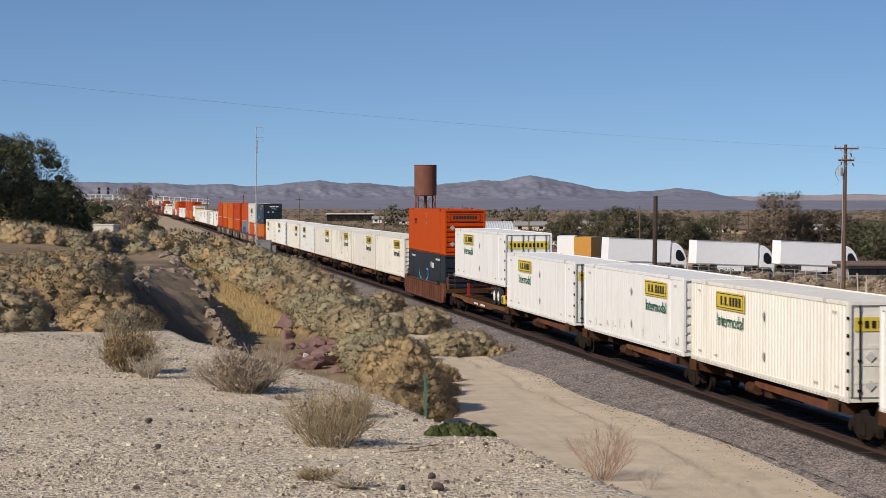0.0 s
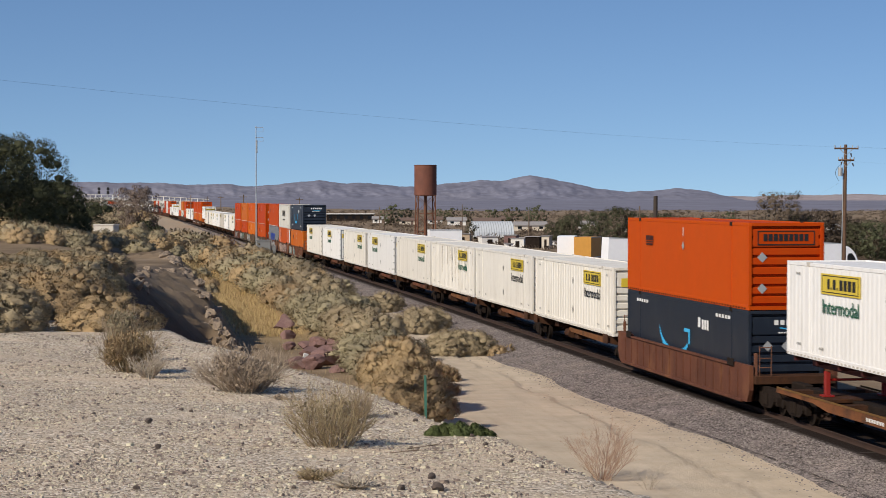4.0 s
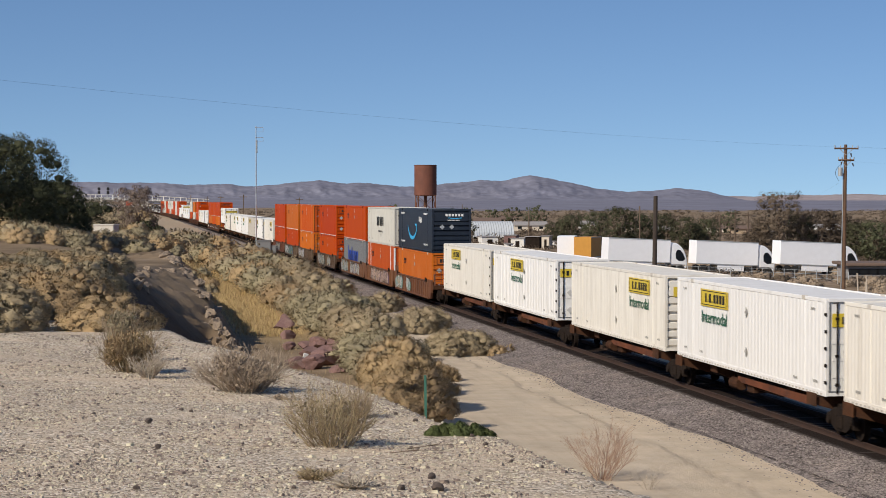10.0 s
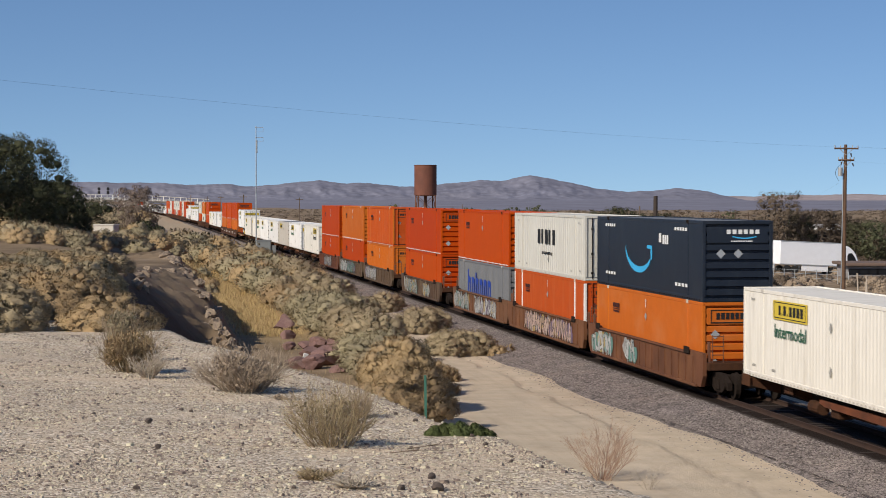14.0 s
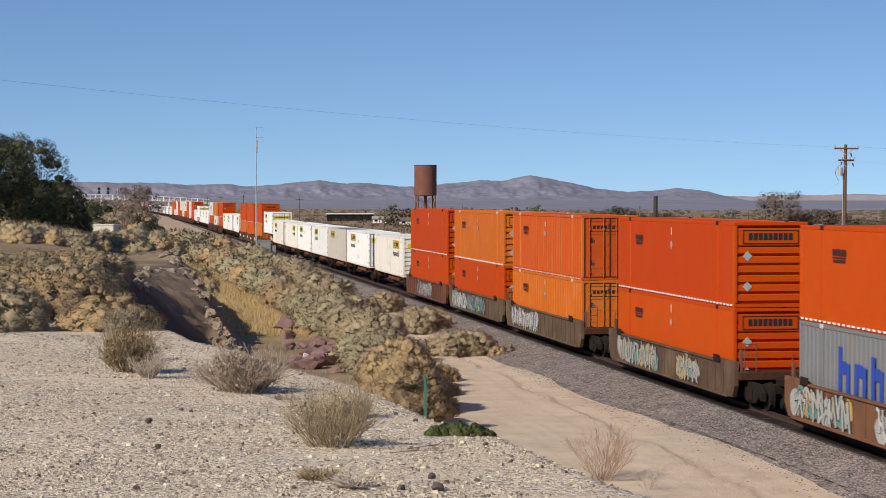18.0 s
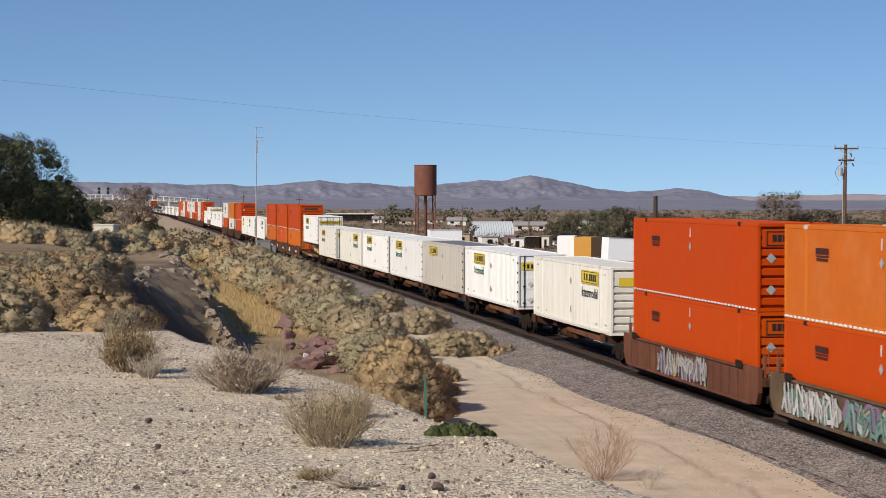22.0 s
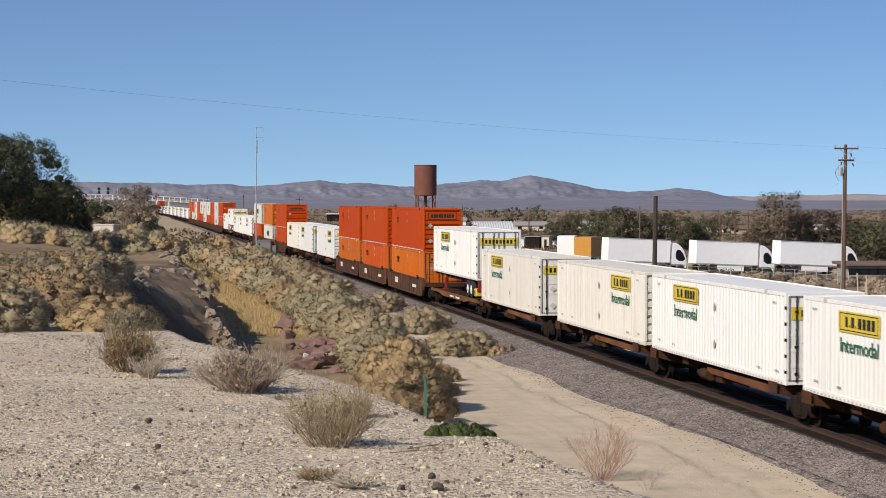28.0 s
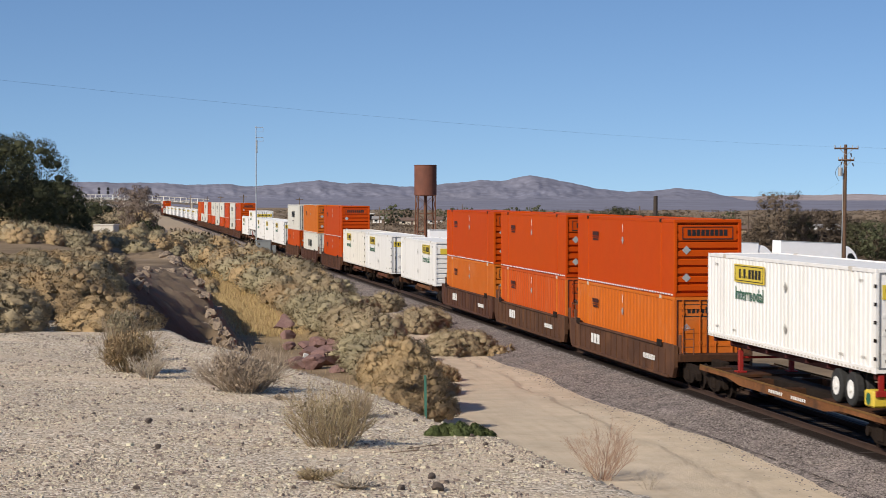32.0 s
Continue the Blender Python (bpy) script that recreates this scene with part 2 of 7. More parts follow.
def ground_z(x, y):
    x, y = np.asarray(x, float), np.asarray(y, float)
    cx = x * math.cos(YAW) - y * math.sin(YAW)
    cy = y * math.cos(YAW) + x * math.sin(YAW)
    grade = -2.025e-3 * np.clip(y - 150, 0, 1200)
    # dirt strip beside the line, and the low ground beyond it
    z = -0.52 + grade * 0.7 - 0.6 * smooth(24, 32, x) - 1.9 * smooth(34, 75, x) - 0.6 * smooth(80, 300, x)
    z = z + 0.05 * hills(x, y, 5.0) + 0.25 * hills(x, y, 40.0, 2.0) * smooth(30, 60, np.abs(x - 20))
    # low bank of brush and the ditch behind it
    z = z - 0.10 * smooth(16.0, 16.2, x + 0.35 * hills(x, y, 3.0)) * (1 - smooth(95, 120, y)) * (1 - smooth(22, 26, x))
    along = smooth(58, 72, y) * (1 - smooth(330, 420, y))
    lo, hi = np.interp(y, BANK_Y, BANK_LO), np.interp(y, BANK_Y, BANK_HI)
    centre, half = (lo + hi) / 2, (hi - lo) / 2 + 1.0
    z = z + along * (0.75 + 0.2 * hills(x, y, 9.0)) * np.clip(1 - ((x - centre) / half) ** 2, 0, 1)
    ditch = smooth(66, 84, y) * (1 - smooth(215, 300, y))
    z = z - 0.1 * ditch * np.exp(-((x - 8.4) / 1.4) ** 2)
    # the gravel rise where the tripod stands, which runs on as a high bank
    ex = np.interp(y, EDGE_Y, EDGE_X) + 0.25 * hills(x * 0.3, y, 4.0, 1.0) * smooth(14, 30, y)
    top = 5.45 - 0.02 * cy - 0.03 * np.clip(cx, -6, 6)
    top = np.where(cy < 0, 5.45 - 0.03 * np.clip(cx, -6, 6), top)
    floor_ = 2.75 - 2.75 * smooth(260, 700, y)
    top = np.maximum(top, floor_) + 0.03 * hills(x, y, 2.2, 3.0) + 0.12 * hills(x, y, 11.0, 5.0) * smooth(25, 60, y)
    top = top + 1.6 * smooth(105, 145, y) * (1 - smooth(-5.5, 1.5, x)) * (1 - smooth(260, 420, y))
    steep = 0.55 + 0.5 * smooth(20, 60, y) - 0.35 * smooth(82, 112, y) - 0.2 * smooth(190, 300, y)
    bank = top - np.maximum(x - ex, 0) * steep - 0.25 * (1 - np.exp(-np.maximum(x - ex, 0) * 2))
    # farther on its shoulder falls gently as far as the spur, then drops
    past = np.maximum(x - ex, 0)
    ledge = np.maximum(np.interp(y, SPUR_Y, SPUR_X) - ex, 0.4)
    shoulder = top - 0.1 - 0.42 * np.minimum(past, ledge) - 1.5 * np.maximum(past - ledge, 0)
    bank = bank + (shoulder - bank) * smooth(93, 109, y) * (1 - smooth(150, 190, y))
    rag = smooth(70, 95, y) * (1 - smooth(170, 200, y)) * smooth(0.4, 1.4, x - ex) * (1 - smooth(4.0, 5.4, x - ex))
    bank = bank + rag * (0.22 * hills(x, y, 1.3) + 0.15 * hills(x, y, 0.5, 2.0))
    # a crumbling spur of soil that runs down from the bank into the cut
    crest_x = np.interp(y, SPUR_Y, SPUR_X) + 0.22 * hills(y * 0.5, y, 2.4, 4.0)
    crest_z = np.interp(y, SPUR_Y, SPUR_Z) + 0.16 * hills(y * 0.2, y, 2.1, 1.0) * smooth(82, 92, y)
    gap = x - crest_x
    fall = np.where(gap < 0, -gap * np.interp(y, [80, 100, 120, 138], [1.5, 1.15, 0.6, 0.08]), gap * 1.5 + 0.25 * smooth(0.0, 0.35, gap))
    spur = crest_z - fall + 0.16 * hills(x, y, 0.8, 3.0) + 0.09 * hills(x, y, 0.33, 1.0)
    spur = np.where((y > 78) & (y < 205) & (gap > -3.6), spur - 4 * smooth(150, 205, y), -9.0)
    z = np.maximum(z, spur)
    return np.maximum(z, bank)


def gz(x, y):
    return float(ground_z(x, y))


def ground_sheet():
    """One sheet around the tripod out to the horizon, fine where the view falls."""
    mid = math.pi / 2 - YAW
    fine = np.linspace(-0.26, 0.26, 300)
    coarse = np.linspace(0.26, 2 * math.pi - 0.26, 90)[1:-1]
    ang = mid - np.concatenate([fine, coarse])
    rad = np.concatenate([[0.8], np.linspace(2, 8, 8), np.geomspace(8.3, 60, 130), np.geomspace(60.6, 260, 280), np.geomspace(264, 4700, 80)])
    A, R = np.meshgrid(ang, rad)
    x, y = R * np.cos(A), R * np.sin(A)
    z = ground_z(x, y)
    n, m = len(ang), len(rad)
    verts = np.stack([x, y, z], -1).reshape(-1, 3)
    idx = np.arange(n * m).reshape(m, n)
    nxt = np.roll(idx, -1, axis=1)
    faces = np.stack([idx[:-1], nxt[:-1], nxt[1:], idx[1:]], -1).reshape(-1, 4)
    me = bpy.data.meshes.new("ground")
    me.from_pydata(verts.tolist(), [], faces.tolist() + [list(idx[0][::-1])])
    me.validate()
    me.shade_smooth()
    X, Y = verts[:, 0], verts[:, 1]
    # which soil lies where: gravel on the rise, packed sand by the line, straw in the ditch
    ex = np.interp(Y, EDGE_Y, EDGE_X)
    gravel = (1 - smooth(0.5, 3.0, X - ex)) * (1 - smooth(40, 70, Y))
    straw = smooth(100, 125, Y) * (1 - smooth(205, 260, Y)) * np.exp(-((X - 8.7) / 1.9) ** 4)
    hi = np.interp(Y, BANK_Y, BANK_HI) - 3 * (1 - smooth(58, 64, Y))
    sand = smooth(-0.4, 1.2, X - hi) * (1 - smooth(24, 27, X)) * (1 - smooth(115, 165, Y)) + 0.45 * smooth(262, 300, Y) * smooth(5.0, 8.0, X) * (1 - smooth(24, 27, X))
    # cut weighs the shade that is painted into the soil of the shaded wall
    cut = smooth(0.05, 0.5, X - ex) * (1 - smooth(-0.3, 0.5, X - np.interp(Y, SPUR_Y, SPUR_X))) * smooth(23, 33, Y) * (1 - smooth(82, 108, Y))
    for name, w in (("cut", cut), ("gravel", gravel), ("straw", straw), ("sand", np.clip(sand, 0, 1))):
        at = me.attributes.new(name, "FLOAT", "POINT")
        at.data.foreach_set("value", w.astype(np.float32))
    return me


def ground_material():
    mat = bpy.data.materials.new("desert_soil")
    mat.use_nodes = True
    nt = mat.node_tree
    nd, ln = nt.nodes, nt.links
    b = nd["Principled BSDF"]
    b.inputs["Roughness"].default_value = 0.95
    b.inputs["Specular IOR Level"].default_value = 0.15
    co = nd.new("ShaderNodeTexCoord")

    def noise_tex(scale, detail=5, rough=0.6):
        n = nd.new("ShaderNodeTexNoise")
        n.inputs["Scale"].default_value, n.inputs["Detail"].default_value, n.inputs["Roughness"].default_value = scale, detail, rough
        ln.new(co.outputs["Object"], n.inputs["Vector"])
        return n.outputs[0]

    def ramp(src, *stops):
        r = nd.new("ShaderNodeValToRGB")
        while len(r.color_ramp.elements) < len(stops):
            r.color_ramp.elements.new(0.5)
        for e, (p, c) in zip(r.color_ramp.elements, stops):
            e.position, e.color = p, (*c, 1)
        ln.new(src, r.inputs[0])
        return r.outputs[0]

    def mix(fac, a, c):
        m = nd.new("ShaderNodeMix")
        m.data_type = "RGBA"
        ln.new(fac, m.inputs[0])
        ln.new(a, m.inputs[6])
        ln.new(c, m.inputs[7])
        return m.outputs[2]

    def weight(name):
        a = nd.new("ShaderNodeAttribute")
        a.attribute_name = name
        return a.outputs["Fac"]

    def cells(scale):
        n = nd.new("ShaderNodeTexVoronoi")
        n.inputs["Scale"].default_value = scale
        ln.new(co.outputs["Object"], n.inputs["Vector"])
        return n

    coarse, fine, grit = noise_tex(0.5, 6), noise_tex(6.0, 6, 0.7), noise_tex(60.0, 4, 0.7)
    peb, peb2 = cells(48.0), cells(21.0)
    sep = nd.new("ShaderNodeSeparateColor")
    ln.new(peb.outputs["Color"], sep.inputs[0])
    sep2 = nd.new("ShaderNodeSeparateColor")
    ln.new(peb2.outputs["Color"], sep2.inputs[0])
    scrub = ramp(noise_tex(0.12, 8, 0.7), (0.35, (0.17, 0.125, 0.08)), (0.55, (0.26, 0.195, 0.13)), (0.7, (0.36, 0.275, 0.19)))
    pale = ramp(fine, (0.3, (0.60, 0.475, 0.345)), (0.7, (0.70, 0.57, 0.43)))
    stones = ramp(sep.outputs[0], (0.0, (0.10, 0.08, 0.06)), (0.25, (0.40, 0.33, 0.25)), (0.75, (0.64, 0.54, 0.42)), (0.95, (0.84, 0.77, 0.66)))
    stones2 = ramp(sep2.outputs[0], (0.0, (0.09, 0.072, 0.055)), (0.3, (0.42, 0.345, 0.26)), (0.8, (0.60, 0.50, 0.385)), (0.98, (0.80, 0.72, 0.60)))
    big = nd.new("ShaderNodeMapRange")
    big.inputs[1].default_value, big.inputs[2].default_value = 0.55, 0.65
    ln.new(noise_tex(3.5, 4), big.inputs[0])
    stones = mix(big.outputs[0], stones, stones2)
    worn = nd.new("ShaderNodeMapRange")
    worn.inputs[1].default_value, worn.inputs[2].default_value, worn.inputs[4].default_value = 0.46, 0.60, 0.6
    ln.new(noise_tex(0.9, 6, 0.65), worn.inputs[0])
    gravel = mix(worn.outputs[0], stones, pale)
    sand = ramp(noise_tex(1.3, 7, 0.7), (0.3, (0.47, 0.385, 0.285)), (0.5, (0.535, 0.45, 0.34)), (0.7, (0.585, 0.50, 0.385)))
    along = nd.new("ShaderNodeMapping")
    along.inputs["Scale"].default_value = (1.0, 0.045, 1.0)
    ln.new(co.outputs["Object"], along.inputs["Vector"])
    ruts = nd.new("ShaderNodeTexNoise")
    ruts.inputs["Scale"].default_value, ruts.inputs["Detail"].default_value, ruts.inputs["Roughness"].default_value = 1.7, 7, 0.7
    ln.new(along.outputs[0], ruts.inputs["Vector"])
    rutted = ramp(ruts.outputs[0], (0.34, (0.36, 0.285, 0.21)), (0.47, (0.52, 0.425, 0.32)), (0.62, (0.62, 0.52, 0.41)))
    half = nd.new("ShaderNodeValue")
    half.outputs[0].default_value = 0.28
    sand = mix(half.outputs[0], sand, rutted)
    specks = nd.new("ShaderNodeMapRange")
    specks.inputs[1].default_value, specks.inputs[2].default_value, specks.inputs[4].default_value = 0.62, 0.72, 0.55
    ln.new(noise_tex(11.0, 5, 0.75), specks.inputs[0])
    grey = ramp(sep.outputs[1], (0.2, (0.22, 0.18, 0.15)), (0.9, (0.38, 0.31, 0.25)))
    sand = mix(specks.outputs[0], sand, grey)
    straw = ramp(noise_tex(3.0, 8, 0.8), (0.3, (0.30, 0.21, 0.085)), (0.5, (0.43, 0.31, 0.135)), (0.7, (0.50, 0.38, 0.18)))
    patch = ramp(coarse, (0.3, (0.86, 0.86, 0.86)), (0.7, (1.08, 1.06, 1.04)))
    out = mix(weight("gravel"), scrub, gravel)
    out = mix(weight("sand"), out, sand)
    out = mix(weight("straw"), out, straw)
    # dark brown tone that puts the wall's shade into the soil colour
    cut_shade = ramp(fine, (0.3, (0.06, 0.042, 0.029)), (0.7, (0.115, 0.083, 0.06)))
    out = mix(weight("cut"), out, cut_shade)
    mul = nd.new("ShaderNodeMix")
    mul.data_type, mul.blend_type = "RGBA", "MULTIPLY"
    mul.inputs[0].default_value = 1.0
    ln.new(out, mul.inputs[6])
    ln.new(patch, mul.inputs[7])
    ln.new(mul.outputs[2], b.inputs["Base Color"])
    bp = nd.new("ShaderNodeBump")
    bp.inputs["Strength"].default_value, bp.inputs["Distance"].default_value = 0.45, 0.012
    bp.invert = True
    ln.new(peb.outputs["Distance"], bp.inputs["Height"])
    bp2 = nd.new("ShaderNodeBump")
    bp2.inputs["Strength"].default_value, bp2.inputs["Distance"].default_value = 0.5, 0.08
    ln.new(fine, bp2.inputs["Height"])
    ln.new(bp.outputs[0], bp2.inputs["Normal"])
    ln.new(bp2.outputs[0], b.inputs["Normal"])
    return mat


M["soil"] = ground_material()
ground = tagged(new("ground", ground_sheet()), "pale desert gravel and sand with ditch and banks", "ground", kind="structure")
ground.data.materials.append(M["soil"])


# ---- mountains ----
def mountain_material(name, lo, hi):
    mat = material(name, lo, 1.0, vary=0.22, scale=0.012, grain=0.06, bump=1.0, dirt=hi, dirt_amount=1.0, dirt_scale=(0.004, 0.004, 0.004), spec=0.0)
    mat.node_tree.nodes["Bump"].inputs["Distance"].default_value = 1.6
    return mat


# Distance haze is mixed into these base colours; the air itself holds none.
M["ridge_far"] = mountain_material("haze_tinted_tan_slopes", (0.34, 0.295, 0.30), (0.41, 0.345, 0.32))
M["ridge_near"] = mountain_material("haze_tinted_violet_brown_slopes", (0.192, 0.195, 0.245), (0.236, 0.23, 0.265))


def ridge(name, dist, peaks, base, mat, label, depth=700, seed=1, ragged=1.0):
    """A mountain range with gullied flanks; peaks are bearings and rises of its crest."""
    s = np.concatenate([np.linspace(-0.62, -0.24, 60)[:-1], np.linspace(-0.24, 0.24, 560), np.linspace(0.24, 0.62, 60)[1:]])
    rows = np.linspace(0, 1, 44)
    S, T = np.meshgrid(s, rows)
    px, rise = np.array(peaks, float).T
    crest = np.interp(s * 3653.4 + 784, px, rise) * dist / 3653.4
    crest = np.convolve(np.pad(crest, 4, "edge"), np.hanning(11)[1:-1] / np.hanning(11).sum(), "valid")
    crest = crest + ragged * (0.9 * np.sin(s * 190 + seed * 3) + 0.6 * np.sin(s * 410) + 0.5 * np.sin(s * 730 + 1) + 0.4 * np.sin(s * 1530)) * 0.8
    apron, slope = np.clip(T / 0.3, 0, 1), np.clip((T - 0.3) / 0.7, 0, 1)
    shape = 0.35 * slope + 0.65 * slope ** 1.9
    gul = np.zeros_like(S)
    for k in range(S.shape[0]):
        for m in range(S.shape[1]):
            if abs(S[k, m]) < 0.26:
                q = Vector((S[k, m] * 58 + slope[k, m] * 0.5 + seed, slope[k, m] * 1.3, seed))
                gul[k, m] = 1.5 * (0.35 - abs(noise.noise(q))) + 0.7 * noise.noise(q * 2.3) + 0.4 * noise.noise(q * 4.9) + 0.25 * noise.noise(q * 10.3)
    Z = base + (-9 - base) * apron + (crest[None, :] + 9) * shape + gul * 1.9 * np.sin(slope ** 1.3 * math.pi) * np.clip(crest[None, :] / 25, 0.2, 1.3)
    A = dist - depth + (depth - 320) * apron + 320 * slope - gul * 28 * np.sin(slope * math.pi)
    co, si = math.cos(YAW), math.sin(YAW)
    X, Y = S * A * co + A * si, -S * A * si + A * co
    v = np.stack([X, Y, Z + EYE.z], -1).reshape(-1, 3)
    n = len(s)
    idx = np.arange(v.shape[0]).reshape(-1, n)
    f = np.stack([idx[:-1, :-1], idx[:-1, 1:], idx[1:, 1:], idx[1:, :-1]], -1).reshape(-1, 4)
    me = bpy.data.meshes.new(name)
    me.from_pydata(v.tolist(), [], f.tolist())
    me.materials.append(mat)
    me.shade_smooth()
    return tagged(new(name, me), label, "mountains", kind="structure")


def sl(px):
    return (px - 784) / 3653.4


ridge("backdrop_far_hills", 4600, [(-900, 6), (900, 3), (1040, 0), (1085, 5), (1130, 0), (1330, -2), (1400, 1), (1450, 0), (1500, 3), (1568, 1), (2600, 8)], -30, M["ridge_far"], "tan desert hills on the horizon, paled by a haze tint in their colour", 500, 4, 0.6)
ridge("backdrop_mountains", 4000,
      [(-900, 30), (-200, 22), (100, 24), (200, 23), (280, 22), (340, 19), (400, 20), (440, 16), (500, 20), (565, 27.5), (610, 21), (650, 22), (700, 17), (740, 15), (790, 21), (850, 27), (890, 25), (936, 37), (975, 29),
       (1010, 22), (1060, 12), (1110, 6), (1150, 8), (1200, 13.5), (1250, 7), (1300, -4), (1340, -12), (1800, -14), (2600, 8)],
      -13, M["ridge_near"], "dark violet-brown desert mountain range with haze tinted into its colour", 2700, 1, 0.7)


# ---- railway line ----
LINE_FROM, LINE_TO = -560, 1500


def ballast_mesh():
    ds = np.concatenate([np.arange(LINE_FROM, 40, 20), np.arange(40, 300, 1.0), np.arange(300, LINE_TO + 1, 12)])
    prof = [(-3.6, -0.75), (-2.75, -0.50), (-2.3, -0.36), (-1.6, -0.178), (-1.3, -0.153), (0, -0.155), (1.3, -0.153), (1.75, -0.19), (2.75, -0.55), (3.8, -1.3)]
    v, f = [], []
    for i, d in enumerate(ds):
        cx, cz = track(d)
        for j, (px_, pz_) in enumerate(prof):
            wide = (0.1 + 0.95 * float(smooth(52, 85, d))) * (1.0, 1.0, 0.75, 0.2)[j] if j < 4 else 0.0
            wob = 0.16 * math.sin(d * 0.31 + j) + 0.12 * math.sin(d * 0.83 + 2 * j) if j < 3 else 0.0
            v.append((cx + px_ + wob - wide, d, cz + pz_))
    n = len(prof)
    for i in range(len(ds) - 1):
        for j in range(n - 1):
            f.append((i * n + j, i * n + j + 1, (i + 1) * n + j + 1, (i + 1) * n + j))
    me = bpy.data.meshes.new("ballast")
    me.from_pydata(v, [], f)
    return me


M["ballast"] = material("grey_violet_ballast", (0.178, 0.152, 0.143), 0.95, vary=0.45, scale=1.0, grain=22, bump=1.0, dirt=(0.33, 0.26, 0.20), dirt_amount=0.5, dirt_scale=(.5, .5, .5), spec=0.15)
ballast = tagged(new("trackbed", ballast_mesh()), "grey crushed stone trackbed under the rails", "trackbed", kind="structure")
ballast.data.materials.append(M["ballast"])
oily = ballast.data.attributes.new("oily", "FLOAT", "POINT")
oily.data.foreach_set("value", np.array([1.0 if abs(v.co.x - track(v.co.y)[0]) < 1.5 else 0.0 for v in ballast.data.vertices], np.float32))
nt = M["ballast"].node_tree
at = nt.nodes.new("ShaderNodeAttribute")
at.attribute_name = "oily"
mx = nt.nodes.new("ShaderNodeMix")
mx.data_type = "RGBA"
src = nt.nodes["Principled BSDF"].inputs["Base Color"].links[0].from_socket
nt.links.new(at.outputs["Fac"], mx.inputs[0])
mx.inputs[7].default_value = (0.022, 0.015, 0.012, 1)
cells = nt.nodes.new("ShaderNodeTexVoronoi")
cells.inputs["Scale"].default_value = 15.0
where = nt.nodes.new("ShaderNodeTexCoord")
nt.links.new(where.outputs["Object"], cells.inputs["Vector"])
split = nt.nodes.new("ShaderNodeSeparateColor")
nt.links.new(cells.outputs["Color"], split.inputs[0])
level = nt.nodes.new("ShaderNodeMapRange")
level.inputs[3].default_value, level.inputs[4].default_value = 0.35, 1.75
nt.links.new(split.outputs[0], level.inputs[0])
tone = nt.nodes.new("ShaderNodeHueSaturation")
nt.links.new(src, tone.inputs["Color"])
nt.links.new(level.outputs[0], tone.inputs["Value"])
src = tone.outputs[0]
nt.links.new(src, mx.inputs[6])
knob = nt.nodes.new("ShaderNodeBump")
knob.invert = True
knob.inputs["Strength"].default_value, knob.inputs["Distance"].default_value = 0.9, 0.05
nt.links.new(cells.outputs["Distance"], knob.inputs["Height"])
nt.links.new(knob.outputs[0], nt.nodes["Principled BSDF"].inputs["Normal"])
nt.links.new(mx.outputs[2], nt.nodes["Principled BSDF"].inputs["Base Color"])


def rail_mesh(off):
    prof = [(-0.07, -0.17), (0.07, -0.17), (0.07, -0.15), (0.012, -0.13), (0.012, -0.04), (0.037, -0.03), (0.037, 0.0), (-0.037, 0.0), (-0.037, -0.03), (-0.012, -0.04), (-0.012, -0.13), (-0.07, -0.15)]
    ds = list(range(LINE_FROM, 60, 30)) + list(range(60, 1500, 15))
    v, f = [], []
    n = len(prof)
    for d in ds:
        cx, cz = track(d)
        v += [(cx + off + a, d, cz + b) for a, b in prof]
    for i in range(len(ds) - 1):
        for j in range(n):
            k = (j + 1) % n
            f.append((i * n + j, i * n + k, (i + 1) * n + k, (i + 1) * n + j))
    me = bpy.data.meshes.new("rail")
    me.from_pydata(v, [], f)
    me.materials.append(M["rail_rust"])
    return me


line = empty("railway_track", "rusty steel rails on timber sleepers in ballast", "railway track", kind="structure")
for off in (-0.755, 0.755):
    part("rail", rail_mesh(off), None, line)
bm = bmesh.new()
box(bm, (-1.3, -0.115, -0.33), (1.3, 0.115, -0.155), 0.012)
tie_mesh = mesh_of("sleeper", bm, M["tie"])
for i in range(150):
    d = 40 + i * 0.56
    cx, cz = track(d)
    t = part("sleeper", tie_mesh, None, line)
    t.location = (cx + random.uniform(-0.03, 0.03), d, cz + random.uniform(-0.012, 0.005))

# ---- rolling stock ----
SPEED = 15.7635
TRAIN = []          # (thing, length along the line at the start, height)


def rides(ob, u, z=0.0):
    """Note that a thing rolls with the train; u is where its middle is at the start."""
    TRAIN.append((ob, u, z))
    x, zz = track(u)
    ob.matrix_basis = pose(x, u, zz + z)
    return ob


CL, CW, CH = 16.154, 2.59, 2.896


def face_side(y, z, proud=0.0):
    """A place on the side that looks towards the tripod."""
    return (-CW / 2 - proud, y, z)


def plate(bm, y0, y1, z0, z1, proud=0.012, thick=0.012, mat=0):
    box(bm, (-CW / 2 - proud - thick, min(y0, y1), min(z0, z1)), (-CW / 2 - proud, max(y0, y1), max(z0, z1)), 0, mat)


def end_plate(bm, x0, x1, z0, z1, y=None, thick=0.012, mat=0):
    y = -CL / 2 - 0.03 if y is None else y
    box(bm, (min(x0, x1), y - thick, min(z0, z1)), (max(x0, x1), y, max(z0, z1)), 0, mat)


